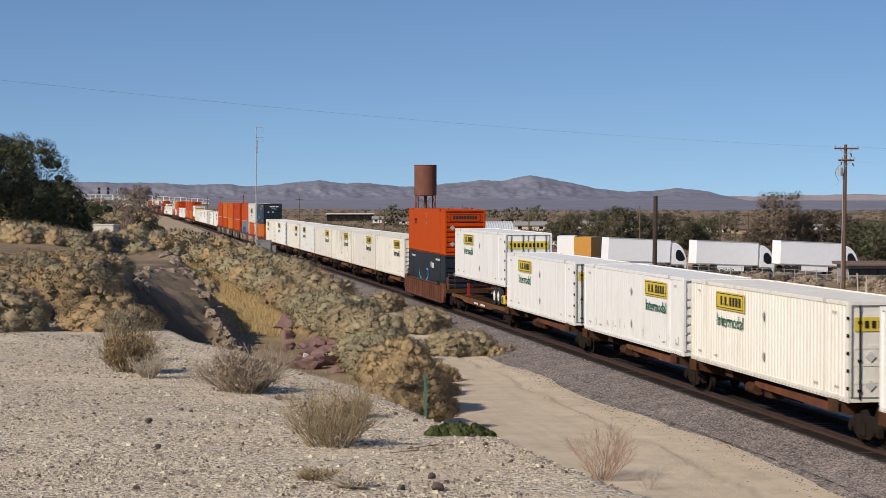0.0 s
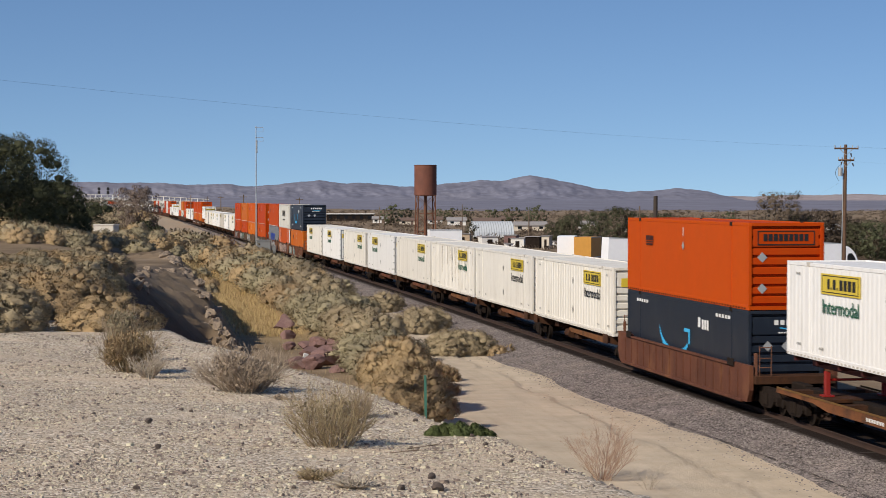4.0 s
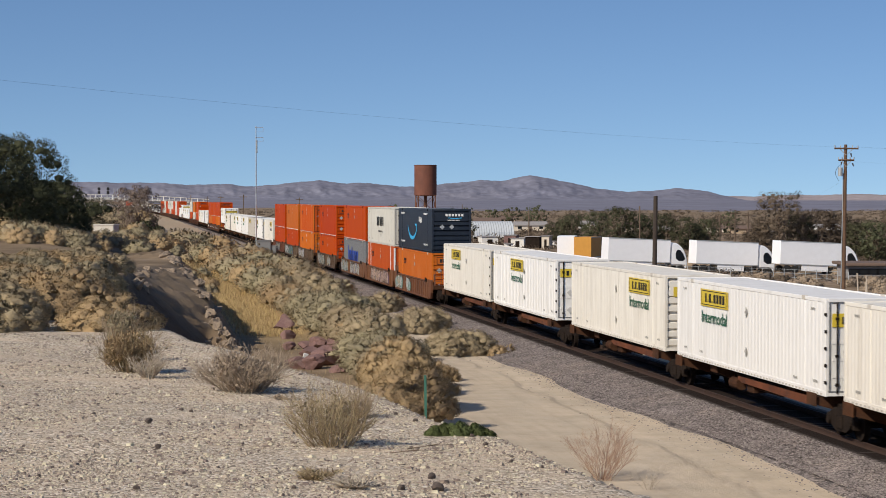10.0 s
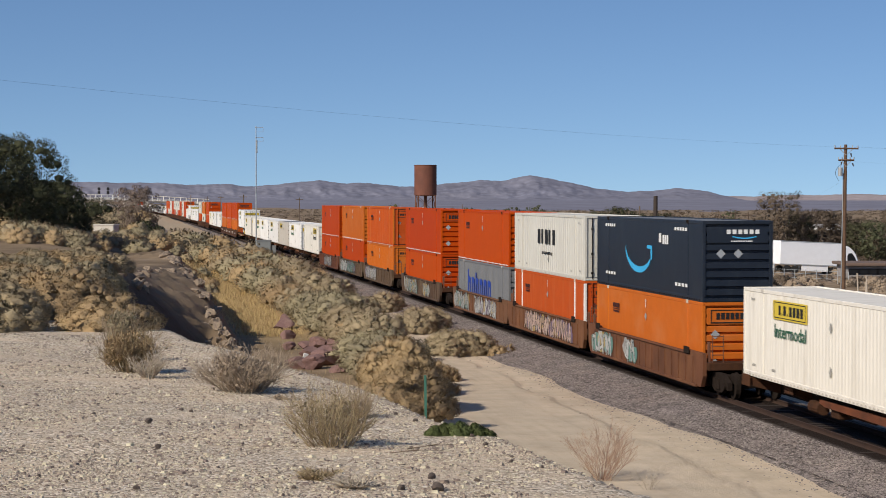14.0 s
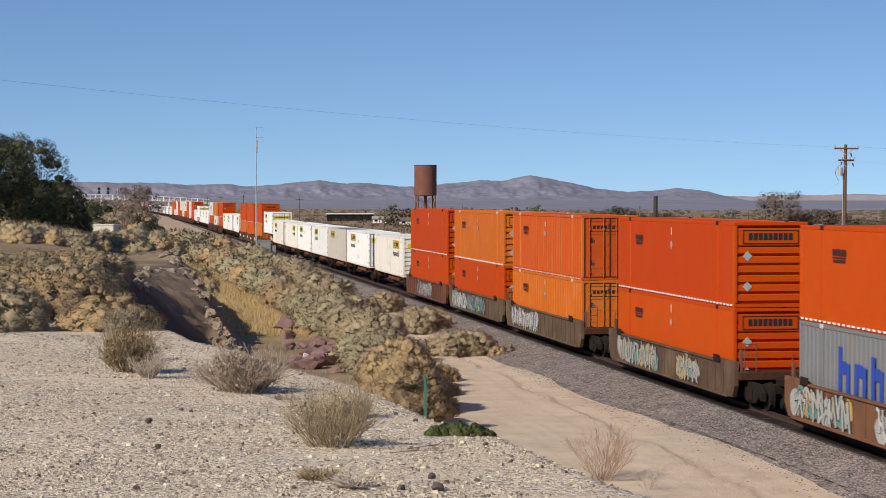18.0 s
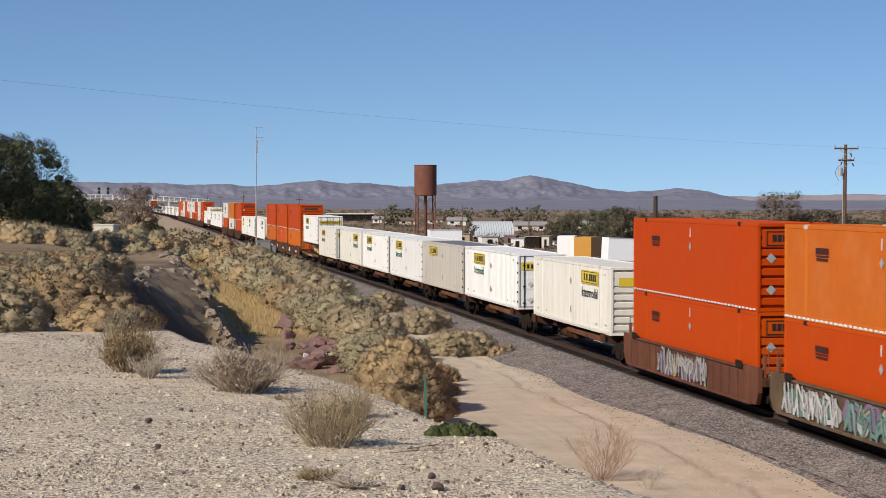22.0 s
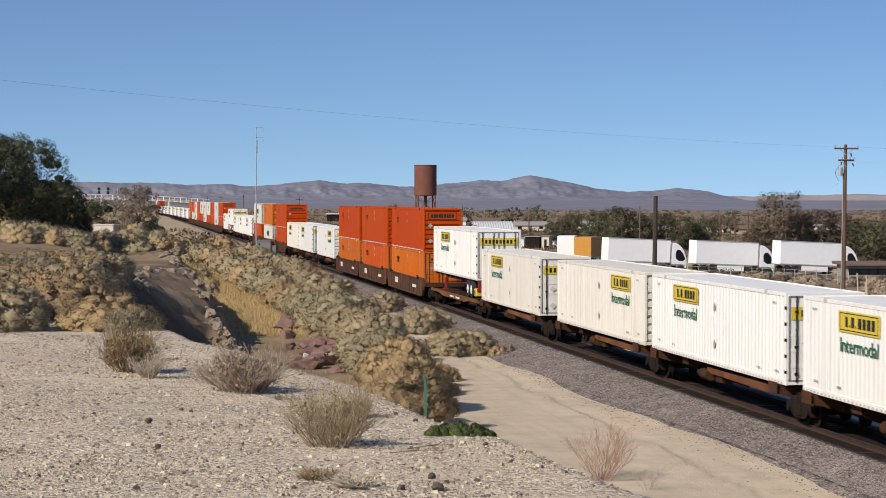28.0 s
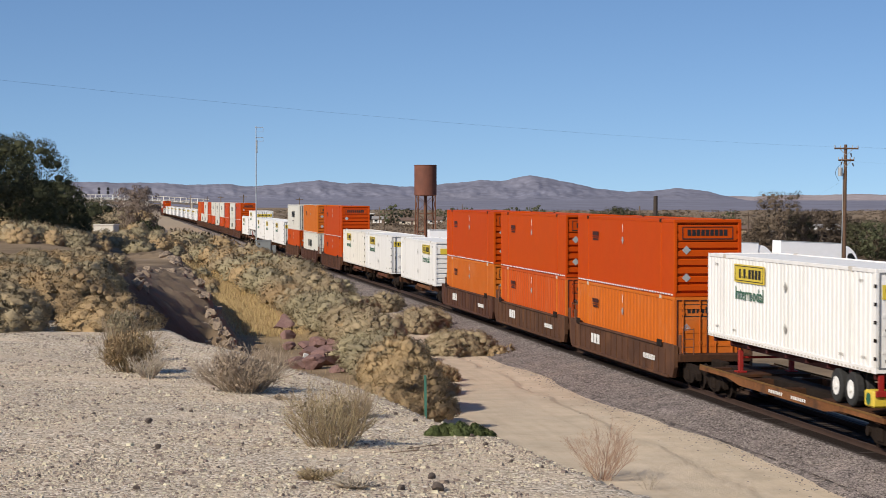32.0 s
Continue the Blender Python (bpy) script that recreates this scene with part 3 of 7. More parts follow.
@functools.lru_cache(None)
def text_mesh(words, height, matname, depth=0.004):
    cu = bpy.data.curves.new("words", "FONT")
    cu.body, cu.size, cu.extrude = words, height * 1.38, depth
    cu.align_x, cu.resolution_u, cu.offset = "CENTER", 2, 0.002
    ob = bpy.data.objects.new("words", cu)
    scene.collection.objects.link(ob)
    dg = bpy.context.evaluated_depsgraph_get()
    me = bpy.data.meshes.new_from_object(ob.evaluated_get(dg))
    bpy.data.objects.remove(ob)
    c = np.array([v.co for v in me.vertices])
    k = height * 6.8 / (c[:, 0].max() - c[:, 0].min())
    me.transform(Matrix.Diagonal((k, 1, 1, 1)))
    me.materials.clear()
    me.materials.append(M[matname])
    return me


def wall_panel(bm, ribs, length=CL, top=CH - 0.10, low=0.16, depth=0.03):
    """Corrugated or plain side sheets on both sides between the rails."""
    y0, y1 = -length / 2 + 0.12, length / 2 - 0.12
    for side in (-1, 1):
        xs = []
        if ribs and side < 0:
            depth = depth if ribs > 0 else 0.011
            ribs = abs(ribs)
            pitch = (y1 - y0) / ribs
            for i in range(ribs):
                a = y0 + i * pitch
                xs += [(a, 0), (a + pitch * 0.36, 0), (a + pitch * 0.5, depth), (a + pitch * 0.86, depth)]
            xs.append((y1, 0))
        else:
            xs = [(y0, 0), (y1, 0)]
        lo = [bm.verts.new((side * (CW / 2 - 0.012 - d), y, low)) for y, d in xs]
        hi = [bm.verts.new((side * (CW / 2 - 0.012 - d), y, top)) for y, d in xs]
        for i in range(len(xs) - 1):
            q = (lo[i], lo[i + 1], hi[i + 1], hi[i])
            bm.faces.new(q if side > 0 else q[::-1])


@functools.lru_cache(None)
def shell_meshes(paint, ribs, end, post):
    """The meshes that make up one kind of container."""
    out = []
    bm = bmesh.new()
    wall_panel(bm, ribs)
    out.append(("side_sheet", mesh_of("side_sheet", bm, M[paint]), ""))
    bm = bmesh.new()
    n = 26
    ys = np.linspace(-CL / 2 + 0.05, CL / 2 - 0.05, n * 2)
    lo = [[bm.verts.new((sx * (CW / 2 - 0.06), y, CH - 0.05 + (0.018 if i % 2 else 0))) for i, y in enumerate(ys)] for sx in (-1, 1)]
    for i in range(len(ys) - 1):
        bm.faces.new((lo[0][i], lo[1][i], lo[1][i + 1], lo[0][i + 1]))
    for fc in bm.faces:
        fc.normal_update()
        if fc.normal.z < 0:
            fc.normal_flip()
    out.append(("roof_sheet", mesh_of("roof_sheet", bm, M["grey" if paint in ("navy", "grey_cream") else paint]), ""))
    for sx in (-1, 1):
        bm = bmesh.new()
        x0, x1 = sorted((sx * (CW / 2), sx * (CW / 2 - 0.08)))
        box(bm, (x0, -CL / 2, CH - 0.12), (x1, CL / 2, CH), 0.012)
        out.append(("top_rail", mesh_of("top_rail", bm, M[paint]), ""))
        bm = bmesh.new()
        box(bm, (x0, -CL / 2, 0), (x1, CL / 2, 0.17), 0.012)
        out.append(("bottom_rail", mesh_of("bottom_rail", bm, M[paint]), ""))
    for y in (-CL / 2, CL / 2 - 0.1):
        bm = bmesh.new()
        box(bm, (-CW / 2 + 0.08, y, CH - 0.12), (CW / 2 - 0.08, y + 0.1, CH - 0.004), 0.01)
        out.append(("end_header", mesh_of("end_header", bm, M[paint]), ""))
    bm = bmesh.new()
    box(bm, (-CW / 2 + 0.08, -CL / 2, 0.02), (CW / 2 - 0.08, CL / 2, 0.14))
    out.append(("floor", mesh_of("floor", bm, M[paint]), ""))
    bm = bmesh.new()
    for z in np.arange(-CL / 2 + 0.3, CL / 2, 0.32):
        box(bm, (-CW / 2 - 0.006, z, 0.03), (-CW / 2, z + 0.16, 0.09))
    tagged_stuff = mesh_of("perforated_strip", bm, M["dark" if paint in ("orange", "navy") else "grey_cream"])
    out.append(("perforated_strip", tagged_stuff, ""))
    pm = "white" if post == "white" else (post or paint)
    for y, w in ((-CL / 2, 0.16), (CL / 2 - 0.16, 0.16), (-6.2, 0.2), (6.0, 0.2)):
        for sx in (-1, 1):
            bm = bmesh.new()
            x0, x1 = sorted((sx * (CW / 2 + 0.004), sx * (CW / 2 - 0.12)))
            box(bm, (x0, y, 0.165), (x1, y + w, CH - 0.115), 0.012)
            out.append(("corner_post" if abs(y) > 7 else "lifting_post", mesh_of("post", bm, M[pm]), ""))
    for sx in (-1, 1):
        for y in (-6.25, 5.95):
            bm = bmesh.new()
            x0, x1 = sorted((sx * (CW / 2 + 0.01), sx * (CW / 2 - 0.1)))
            box(bm, (x0, y, CH - 0.13), (x1, y + 0.3, CH + 0.012), 0.01)
            out.append(("lifting_casting", mesh_of("lifting_casting", bm, M["dark" if paint in ("orange", "navy") else "grey_cream"]), "steel lifting casting"))
    ye = -CL / 2
    if end == "nose":
        bm = bmesh.new()
        k = 8
        line_ = [(ye + 0.13, 0.14)]
        for i in range(k):
            zc = 0.34 + i * (CH - 0.66) / (k - 1)
            line_ += [(ye + 0.13, zc - 0.135), (ye + 0.035, zc - 0.095), (ye + 0.035, zc + 0.095), (ye + 0.13, zc + 0.135)]
        line_ += [(ye + 0.13, CH - 0.12), (ye + 0.2, CH - 0.12), (ye + 0.2, 0.14)]
        prism(bm, line_, 0, -CW / 2 + 0.12, CW / 2 - 0.12)
        box(bm, (-1.12, ye + 0.031, 2.1), (1.12, ye + 0.14, 2.66), 0.01)
        out.append(("ribbed_nose", mesh_of("ribbed_nose", bm, M[paint]), ""))
    else:
        for sx in (-1, 1):
            bm = bmesh.new()
            x0, x1 = sorted((sx * 0.006, sx * (CW / 2 - 0.125)))
            box(bm, (x0, ye + 0.02, 0.15), (x1, ye + 0.06, CH - 0.125), 0.008)
            if paint != "orange":
                for zc in (0.6, 1.1, 1.6, 2.1, 2.5):
                    box(bm, (x0 + 0.08, ye + 0.005, zc - 0.05), (x1 - 0.08, ye + 0.021, zc + 0.05), 0)
            out.append(("door", mesh_of("door", bm, M[paint]), ""))
        bm = bmesh.new()
        for lo, hi in (((-CW / 2 + 0.10, 0.12), (-CW / 2 + 0.15, CH - 0.1)), ((CW / 2 - 0.15, 0.12), (CW / 2 - 0.10, CH - 0.1)), ((-0.03, 0.12), (0.03, CH - 0.1)), ((-CW / 2 + 0.10, CH - 0.14), (CW / 2 - 0.10, CH - 0.10)), ((-CW / 2 + 0.10, 0.12), (CW / 2 - 0.10, 0.17))):
            box(bm, (lo[0], ye - 0.004, lo[1]), (hi[0], ye + 0.03, hi[1]))
        out.append(("door_seal", mesh_of("door_seal", bm, M["grey" if paint in ("white", "cream", "grey_cream", "bone") else "maroon"]), "worn rubber door seal"))
        for xr in (-0.95, -0.3, 0.3, 0.95):
            bm = bmesh.new()
            rod(bm, (xr, ye - 0.03, 0.1), (xr, ye - 0.03, CH - 0.1), 0.022, 6)
            for zc in (0.35, 1.2, 2.3):
                box(bm, (xr - 0.05, ye - 0.04, zc - 0.04), (xr + 0.05, ye + 0.021, zc + 0.04))
            out.append(("locking_rod", mesh_of("locking_rod", bm, M["dark" if paint in ("white", "cream", "grey_cream", "bone") else paint]), "steel locking rod"))
    return out


LABELS = {"bone": "bone-white corrugated intermodal container with dark lettering", "cream": "cream-white corrugated intermodal container with yellow sign", "white": "bright white intermodal container with yellow sign",
          "grey_cream": "dirty grey-cream intermodal container with yellow sign", "orange": "bright orange intermodal container with ribbed end",
          "pale_orange": "faded light orange intermodal container", "red_orange": "chalky red-orange corrugated intermodal container",
          "navy": "dark blue intermodal container with light blue curve", "grey": "grey corrugated container with blue lettering"}


def words_on_side(name, words, height, ink, y, z, parent):
    t = part(name, text_mesh(words, height, ink), None, parent)
    t.matrix_basis = Matrix.Translation((-CW / 2 - 0.016, y, z)) @ Matrix(((0, 0, -1, 0), (-1, 0, 0, 0), (0, 1, 0, 0), (0, 0, 0, 1)))
    return t


def bars(bm, n, y0, y1, z0, z1, mat=0, gap=0.35, proud=0.012):
    """Strokes that stand for lettering, from the far end y0 to the near end y1."""
    w = (y1 - y0) / n
    for i in range(n):
        a = y0 + i * w
        plate(bm, a, a + w * (1 - gap), z0, z1, proud, 0.006, mat)


@functools.lru_cache(None)
def mark_mesh(kind):
    bm = bmesh.new()
    if kind == "sign":           # yellow board, centred on y = 0
        plate(bm, -1.62, 1.62, 2.02, 2.62, 0.012, 0.012)
        return mesh_of("sign_board", bm, M["yellow"])
    if kind == "sign_bars":
        y = 1.05
        for w, low, gap in ((0.20, 0, 0.10), (0.07, 0, 0.10), (0.24, 0, 0.10), (0.07, 0, 0.14), (0.26, 0, 0.09), (0.25, 0, 0.09), (0.27, 0, 0.09), (0.25, 0, 0.0)):
            plate(bm, y, y - w, 2.17, 2.24 if w < 0.1 else 2.47, 0.026, 0.006)
            y -= w + gap
        for z in (2.07, 2.55):
            plate(bm, -1.5, 1.5, z, z + 0.025, 0.026, 0.004)
        for y in (-1.5, 1.47):
            plate(bm, y, y + 0.03, 2.097, 2.548, 0.026, 0.004)
        return mesh_of("sign_lettering", bm, M["black"])
    if kind == "small_marks":
        for y, z in ((-7.0, 2.5), (7.0, 2.5), (-7.2, 0.36), (6.9, 0.36), (-5.4, 0.32), (4.9, 0.34)):
            bars(bm, 4, y + 0.2, y - 0.2, z, z + 0.08, 0, 0.6, 0.004)
        for z in (0.75, 2.05):
            prism(bm, [(-0.5, z), (-0.38, z + 0.17), (-0.26, z), (-0.38, z - 0.17)], 0, -CW / 2 - 0.02, -CW / 2 - 0.012)
        return mesh_of("stencil", bm, M["grey_ink"])
    if kind == "dark_block":     # small dark name block on the orange boxes
        plate(bm, -0.56, 0.56, 1.98, 2.02, 0.012, 0.006)
        bars(bm, 9, 0.56, -0.56, 2.06, 2.24, 0, 0.16)
        bars(bm, 7, 0.5, -0.5, 1.86, 1.94, 0, 0.12)
        return mesh_of("name_block", bm, M["maroon"])
    if kind == "end_name":       # framed name on the ribbed end
        bars2 = [(-0.78 + i * 0.175, -0.78 + i * 0.175 + 0.12) for i in range(9)]
        for a, b in bars2:
            end_plate(bm, a, b + 0.015, 2.29, 2.52, -CL / 2 + 0.03)
        for a, b in ((2.15, 2.19), (2.6, 2.63)):
            end_plate(bm, -0.98, 0.98, a, b, -CL / 2 + 0.03)
        for a in (-0.98, 0.95):
            end_plate(bm, a, a + 0.03, 2.192, 2.598, -CL / 2 + 0.03)
        return mesh_of("end_name", bm, M["black"])
    if kind == "end_sign":
        end_plate(bm, -1.1, 1.1, 2.05, 2.45, -CL / 2 + 0.004)
        return mesh_of("end_sign", bm, M["yellow"])
    if kind == "end_sign_half":
        end_plate(bm, -0.95, 0.2, 2.08, 2.45, -CL / 2 + 0.032)
        return mesh_of("end_sign", bm, M["yellow"])
    if kind == "end_sign_bars":
        for i in range(8):
            end_plate(bm, -0.8 + i * 0.21, -0.8 + i * 0.21 + 0.12, 2.14, 2.35, -CL / 2 - 0.009)
        return mesh_of("end_lettering", bm, M["black"])
    if kind.startswith("placard_"):
        x, z = {"placard_a": (-0.82, 1.75), "placard_b": (-0.82, 0.72), "placard_c": (-0.62, 1.72), "placard_d": (0.02, 1.72)}[kind]
        prism(bm, [(x - 0.17, z), (x, z + 0.17), (x + 0.17, z), (x, z - 0.17)], 1, -CL / 2 + 0.032, -CL / 2 + 0.02)
        return mesh_of("placard", bm, M["galv"])
    if kind.startswith("door_placard"):
        x, z = {"door_placard_a": (-0.62, 1.32), "door_placard_b": (-0.62, 0.5), "door_placard_c": (0.6, 0.62)}[kind]
        prism(bm, [(x - 0.16, z), (x, z + 0.16), (x + 0.16, z), (x, z - 0.16)], 1, -CL / 2 - 0.005, -CL / 2 - 0.02)
        return mesh_of("placard", bm, M["placard"])
    if kind == "end_white_bars":
        for i in range(6):
            end_plate(bm, -0.4 + i * 0.21, -0.4 + i * 0.21 + 0.14, 2.42, 2.58, -CL / 2 + 0.032)
        for i in range(9):
            end_plate(bm, -0.25 + i * 0.09, -0.25 + i * 0.09 + 0.06, 2.14, 2.19, -CL / 2 + 0.032)
        return mesh_of("end_name", bm, M["white_ink"])
    if kind == "end_curve":
        for i in range(9):
            x = -0.2 + i * 0.1
            end_plate(bm, x, x + 0.1, 2.3 - 0.05 * math.sin(math.pi * i / 8), 2.34 - 0.05 * math.sin(math.pi * i / 8), -CL / 2 + 0.031)
        return mesh_of("end_curve", bm, M["sky_ink"])
    if kind == "blue_curve":     # a thick curve that ends in an arrow
        n = 22
        for i in range(n):
            a0, a1 = [math.pi * (0.03 + 0.80 * (i + k) / n) for k in (0, 1)]
            y0, y1 = 2.1 * math.cos(a0), 2.1 * math.cos(a1)
            w = 0.10 + 0.12 * math.sin(math.pi * i / n)
            zc = 1.82 - 0.92 * math.sin((a0 + a1) / 2) - 0.1 * (i / n)
            plate(bm, y0, y1, zc - w / 2, zc + w / 2 + 0.03, 0.012, 0.008)
        plate(bm, -1.35, -2.1, 1.72, 1.85, 0.012, 0.008)
        plate(bm, -1.9, -2.1, 1.3, 1.72, 0.012, 0.008)
        return mesh_of("blue_curve", bm, M["sky_ink"])
    if kind == "white_marks":
        plate(bm, -2.2, -2.5, 2.0, 2.35, 0.012, 0.006)
        bars(bm, 3, -2.7, -3.6, 1.95, 2.3, 0, 0.3)
        for y, z, n in ((5.6, 2.5, 5), (-5.3, 2.5, 5), (5.5, 0.5, 4), (-5.4, 0.45, 4)):
            bars(bm, n, y + 0.9, y - 0.9, z, z + 0.12, 0, 0.35)
        return mesh_of("stencil", bm, M["white_ink"])
    if kind == "grey_name":
        for i in range(5):
            plate(bm, 2.1 - i * 0.85, 1.55 - i * 0.85 + (0.2 if i % 2 else 0), 1.45, 2.15, 0.012, 0.006)
        bars(bm, 8, 1.1, -1.2, 0.95, 1.08, 0, 0.4)
        return mesh_of("name_lettering", bm, M["black"])
    if kind == "blue_name":
        for i in range(6):
            h = 2.35 if i == 0 else (2.25 if i == 2 else 1.95)
            plate(bm, 4.6 - i * 1.3, 4.6 - i * 1.3 - 0.28, 0.9, h, 0.012, 0.006)
            plate(bm, 4.6 - i * 1.3 - 0.3, 4.6 - i * 1.3 - 0.62, 1.6, min(h, 1.95), 0.012, 0.006)
            plate(bm, 4.6 - i * 1.3 - 0.64, 4.6 - i * 1.3 - 0.92, 0.9, min(h, 1.9), 0.012, 0.006)
        return mesh_of("name_lettering", bm, M["blue_ink"])
    if kind == "stripe":
        for i in range(40):
            plate(bm, -7.9 + i * 0.4, -7.9 + i * 0.4 + 0.24, 0.05, 0.11, 0.004, 0.006)
        return mesh_of("dash_stripe", bm, M["white_ink"])
    if kind == "hatch_marks":
        for y in (-0.2,):
            plate(bm, y - 0.03, y + 0.03, 2.3, 2.62, 0.012, 0.006)
        return mesh_of("line_mark", bm, M["white_ink"])
    if kind == "side_placards":
        for z in (1.95,):
            prism(bm, [(-0.2 - 0.16, z), (-0.2, z + 0.16), (-0.2 + 0.16, z), (-0.2, z - 0.16)], 0, -CW / 2 - 0.02, -CW / 2 - 0.012)
        return mesh_of("side_placard", bm, M["galv"])


def mark(kind, parent, y=0.0, name=None):
    me = mark_mesh(kind)
    t = part(name or me.name.split(".")[0], me, None, parent)
    t.location.y = y
    if me.name.startswith(("stencil", "sign_let", "name_let", "end_let", "end_name", "dash_")):
        tagged(t, kind="stuff")
    return t


@functools.lru_cache(None)
def hinge_mesh():
    bm = bmesh.new()
    box(bm, (-0.014, -0.02, -0.05), (0.03, 0.10, 0.05), 0.006)
    return mesh_of("hinge", bm, M["dark"])


@functools.lru_cache(None)
def grime_mesh(kind):
    """Thin runs of dirt low on a side, or long ones from the roof down."""
    rng = random.Random(6)
    bm = bmesh.new()
    for i in range(16 if kind == "scuffed" else 26):
        y = rng.uniform(-7.4, 6.5) if kind == "scuffed" else rng.gauss(-1.0, 2.6)
        w = rng.uniform(0.006, 0.02)
        if kind == "scuffed":
            z0 = rng.uniform(0.25, 0.5)
            z1 = z0 + rng.uniform(0.08, 0.4)
        else:
            z1 = CH - 0.14
            z0 = z1 - rng.uniform(0.4, 2.3)
        prism(bm, [(y - w, z1), (y + w, z1), (y + w * 0.2, z0), (y - w * 0.2, z0)], 0, -CW / 2 - 0.007, -CW / 2 + 0.012)
    return mesh_of("grime_streak", bm, M["grime"])


def container(paint, ribs=0, end="nose", post="", sign="", u=0.0, z=0.0, extra="", group="containers of the train"):
    ob = empty("shipping_container", LABELS[paint], "container", group)
    for name, me, lab in shell_meshes(paint, ribs, end, post):
        p = part(name, me, None, ob, lab)
        if name == "perforated_strip":
            tagged(p, kind="stuff")
    if sign:
        y = 3.3 if sign == "far" else -4.2
        if extra == "mid":
            y = 1.55
        s = mark("sign", ob, y)
        tagged(part("sign_lettering", mark_mesh("sign_bars"), None, s), kind="stuff")
        if extra != "plain":
            words_on_side("word", "Intermodal", 0.44, "green_ink" if extra != "dark" else "black", y, 1.45, ob)
        if extra in ("scuffed", "streaked"):
            tagged(part("grime_streak", grime_mesh(extra), None, ob, "thin dark grime streaks"), kind="stuff")
        if end == "door":
            for k in range(5):
                h = part("hinge", hinge_mesh(), None, ob, "dark steel door hinge")
                h.location = (-CW / 2, -CL / 2, 0.42 + k * 0.5)
        mark("small_marks", ob)
        if end == "door":
            s = mark("end_sign", ob)
            part("end_lettering", mark_mesh("end_sign_bars"), None, s)
            for k in "abc":
                mark("door_placard_" + k, ob)
        else:
            mark("end_sign_half", ob)
    elif paint in ("orange", "pale_orange", "red_orange"):
        mark("dark_block", ob, 4.6)
        mark("end_name", ob)
        mark("placard_a", ob)
        mark("placard_b", ob)
        mark("hatch_marks", ob)
        mark("side_placards", ob)
        if extra == "stripe":
            mark("stripe", ob)
    elif paint == "navy":
        mark("blue_curve", ob, 0.95)
        mark("white_marks", ob)
        mark("end_white_bars", ob)
        mark("end_curve", ob)
        mark("placard_c", ob)
        mark("placard_d", ob)
    elif paint == "grey":
        mark("blue_name", ob, 0.0)
    elif extra == "name":
        mark("grey_name", ob, 0.0)
        mark("small_marks", ob)
    return rides(ob, u + CL / 2, z)


# wheels, trucks and cars
bm = bmesh.new()
for sx in (-0.755, 0.755):
    rod(bm, (sx - 0.065, 0, 0), (sx + 0.065, 0, 0), 0.455, 18)
    rod(bm, (sx - 0.09 if sx > 0 else sx + 0.065, 0, 0), (sx - 0.065 if sx > 0 else sx + 0.09, 0, 0), 0.485, 18)
rod(bm, (-1.05, 0, 0), (1.05, 0, 0), 0.09, 8)
wheelset_mesh = mesh_of("wheelset", bm, M["dark"])
bm = bmesh.new()
for sx in (-1, 1):
    x0, x1 = sorted((sx * 0.92, sx * 1.08))
    prism(bm, [(-1.15, 0.33), (-1.15, 0.6), (-0.5, 0.86), (0.5, 0.86), (1.15, 0.6), (1.15, 0.33), (0.85, 0.38), (0.45, 0.2), (-0.45, 0.2), (-0.85, 0.38)], 0, x0, x1)
    for y in (-0.875, 0.875):
        rod(bm, (sx * 1.06, y, 0.46), (sx * 1.16, y, 0.46), 0.13, 8)
    for y in (-0.16, 0, 0.16):
        rod(bm, (sx * 1.1, y, 0.3), (sx * 1.1, y, 0.66), 0.065, 6)
box(bm, (-1.0, -0.2, 0.42), (1.0, 0.2, 0.78), 0.03)
truck_frame_mesh = mesh_of("side_frames", bm, M["dark"])


def bogie(parent, y):
    t = part("bogie", truck_frame_mesh, None, parent, "greasy dark cast bogie frame")
    t.location.y = y
    for dy in (-0.875, 0.875):
        w = part("wheelset", wheelset_mesh, None, t)
        w.location = (0, dy, 0.46)
    return t


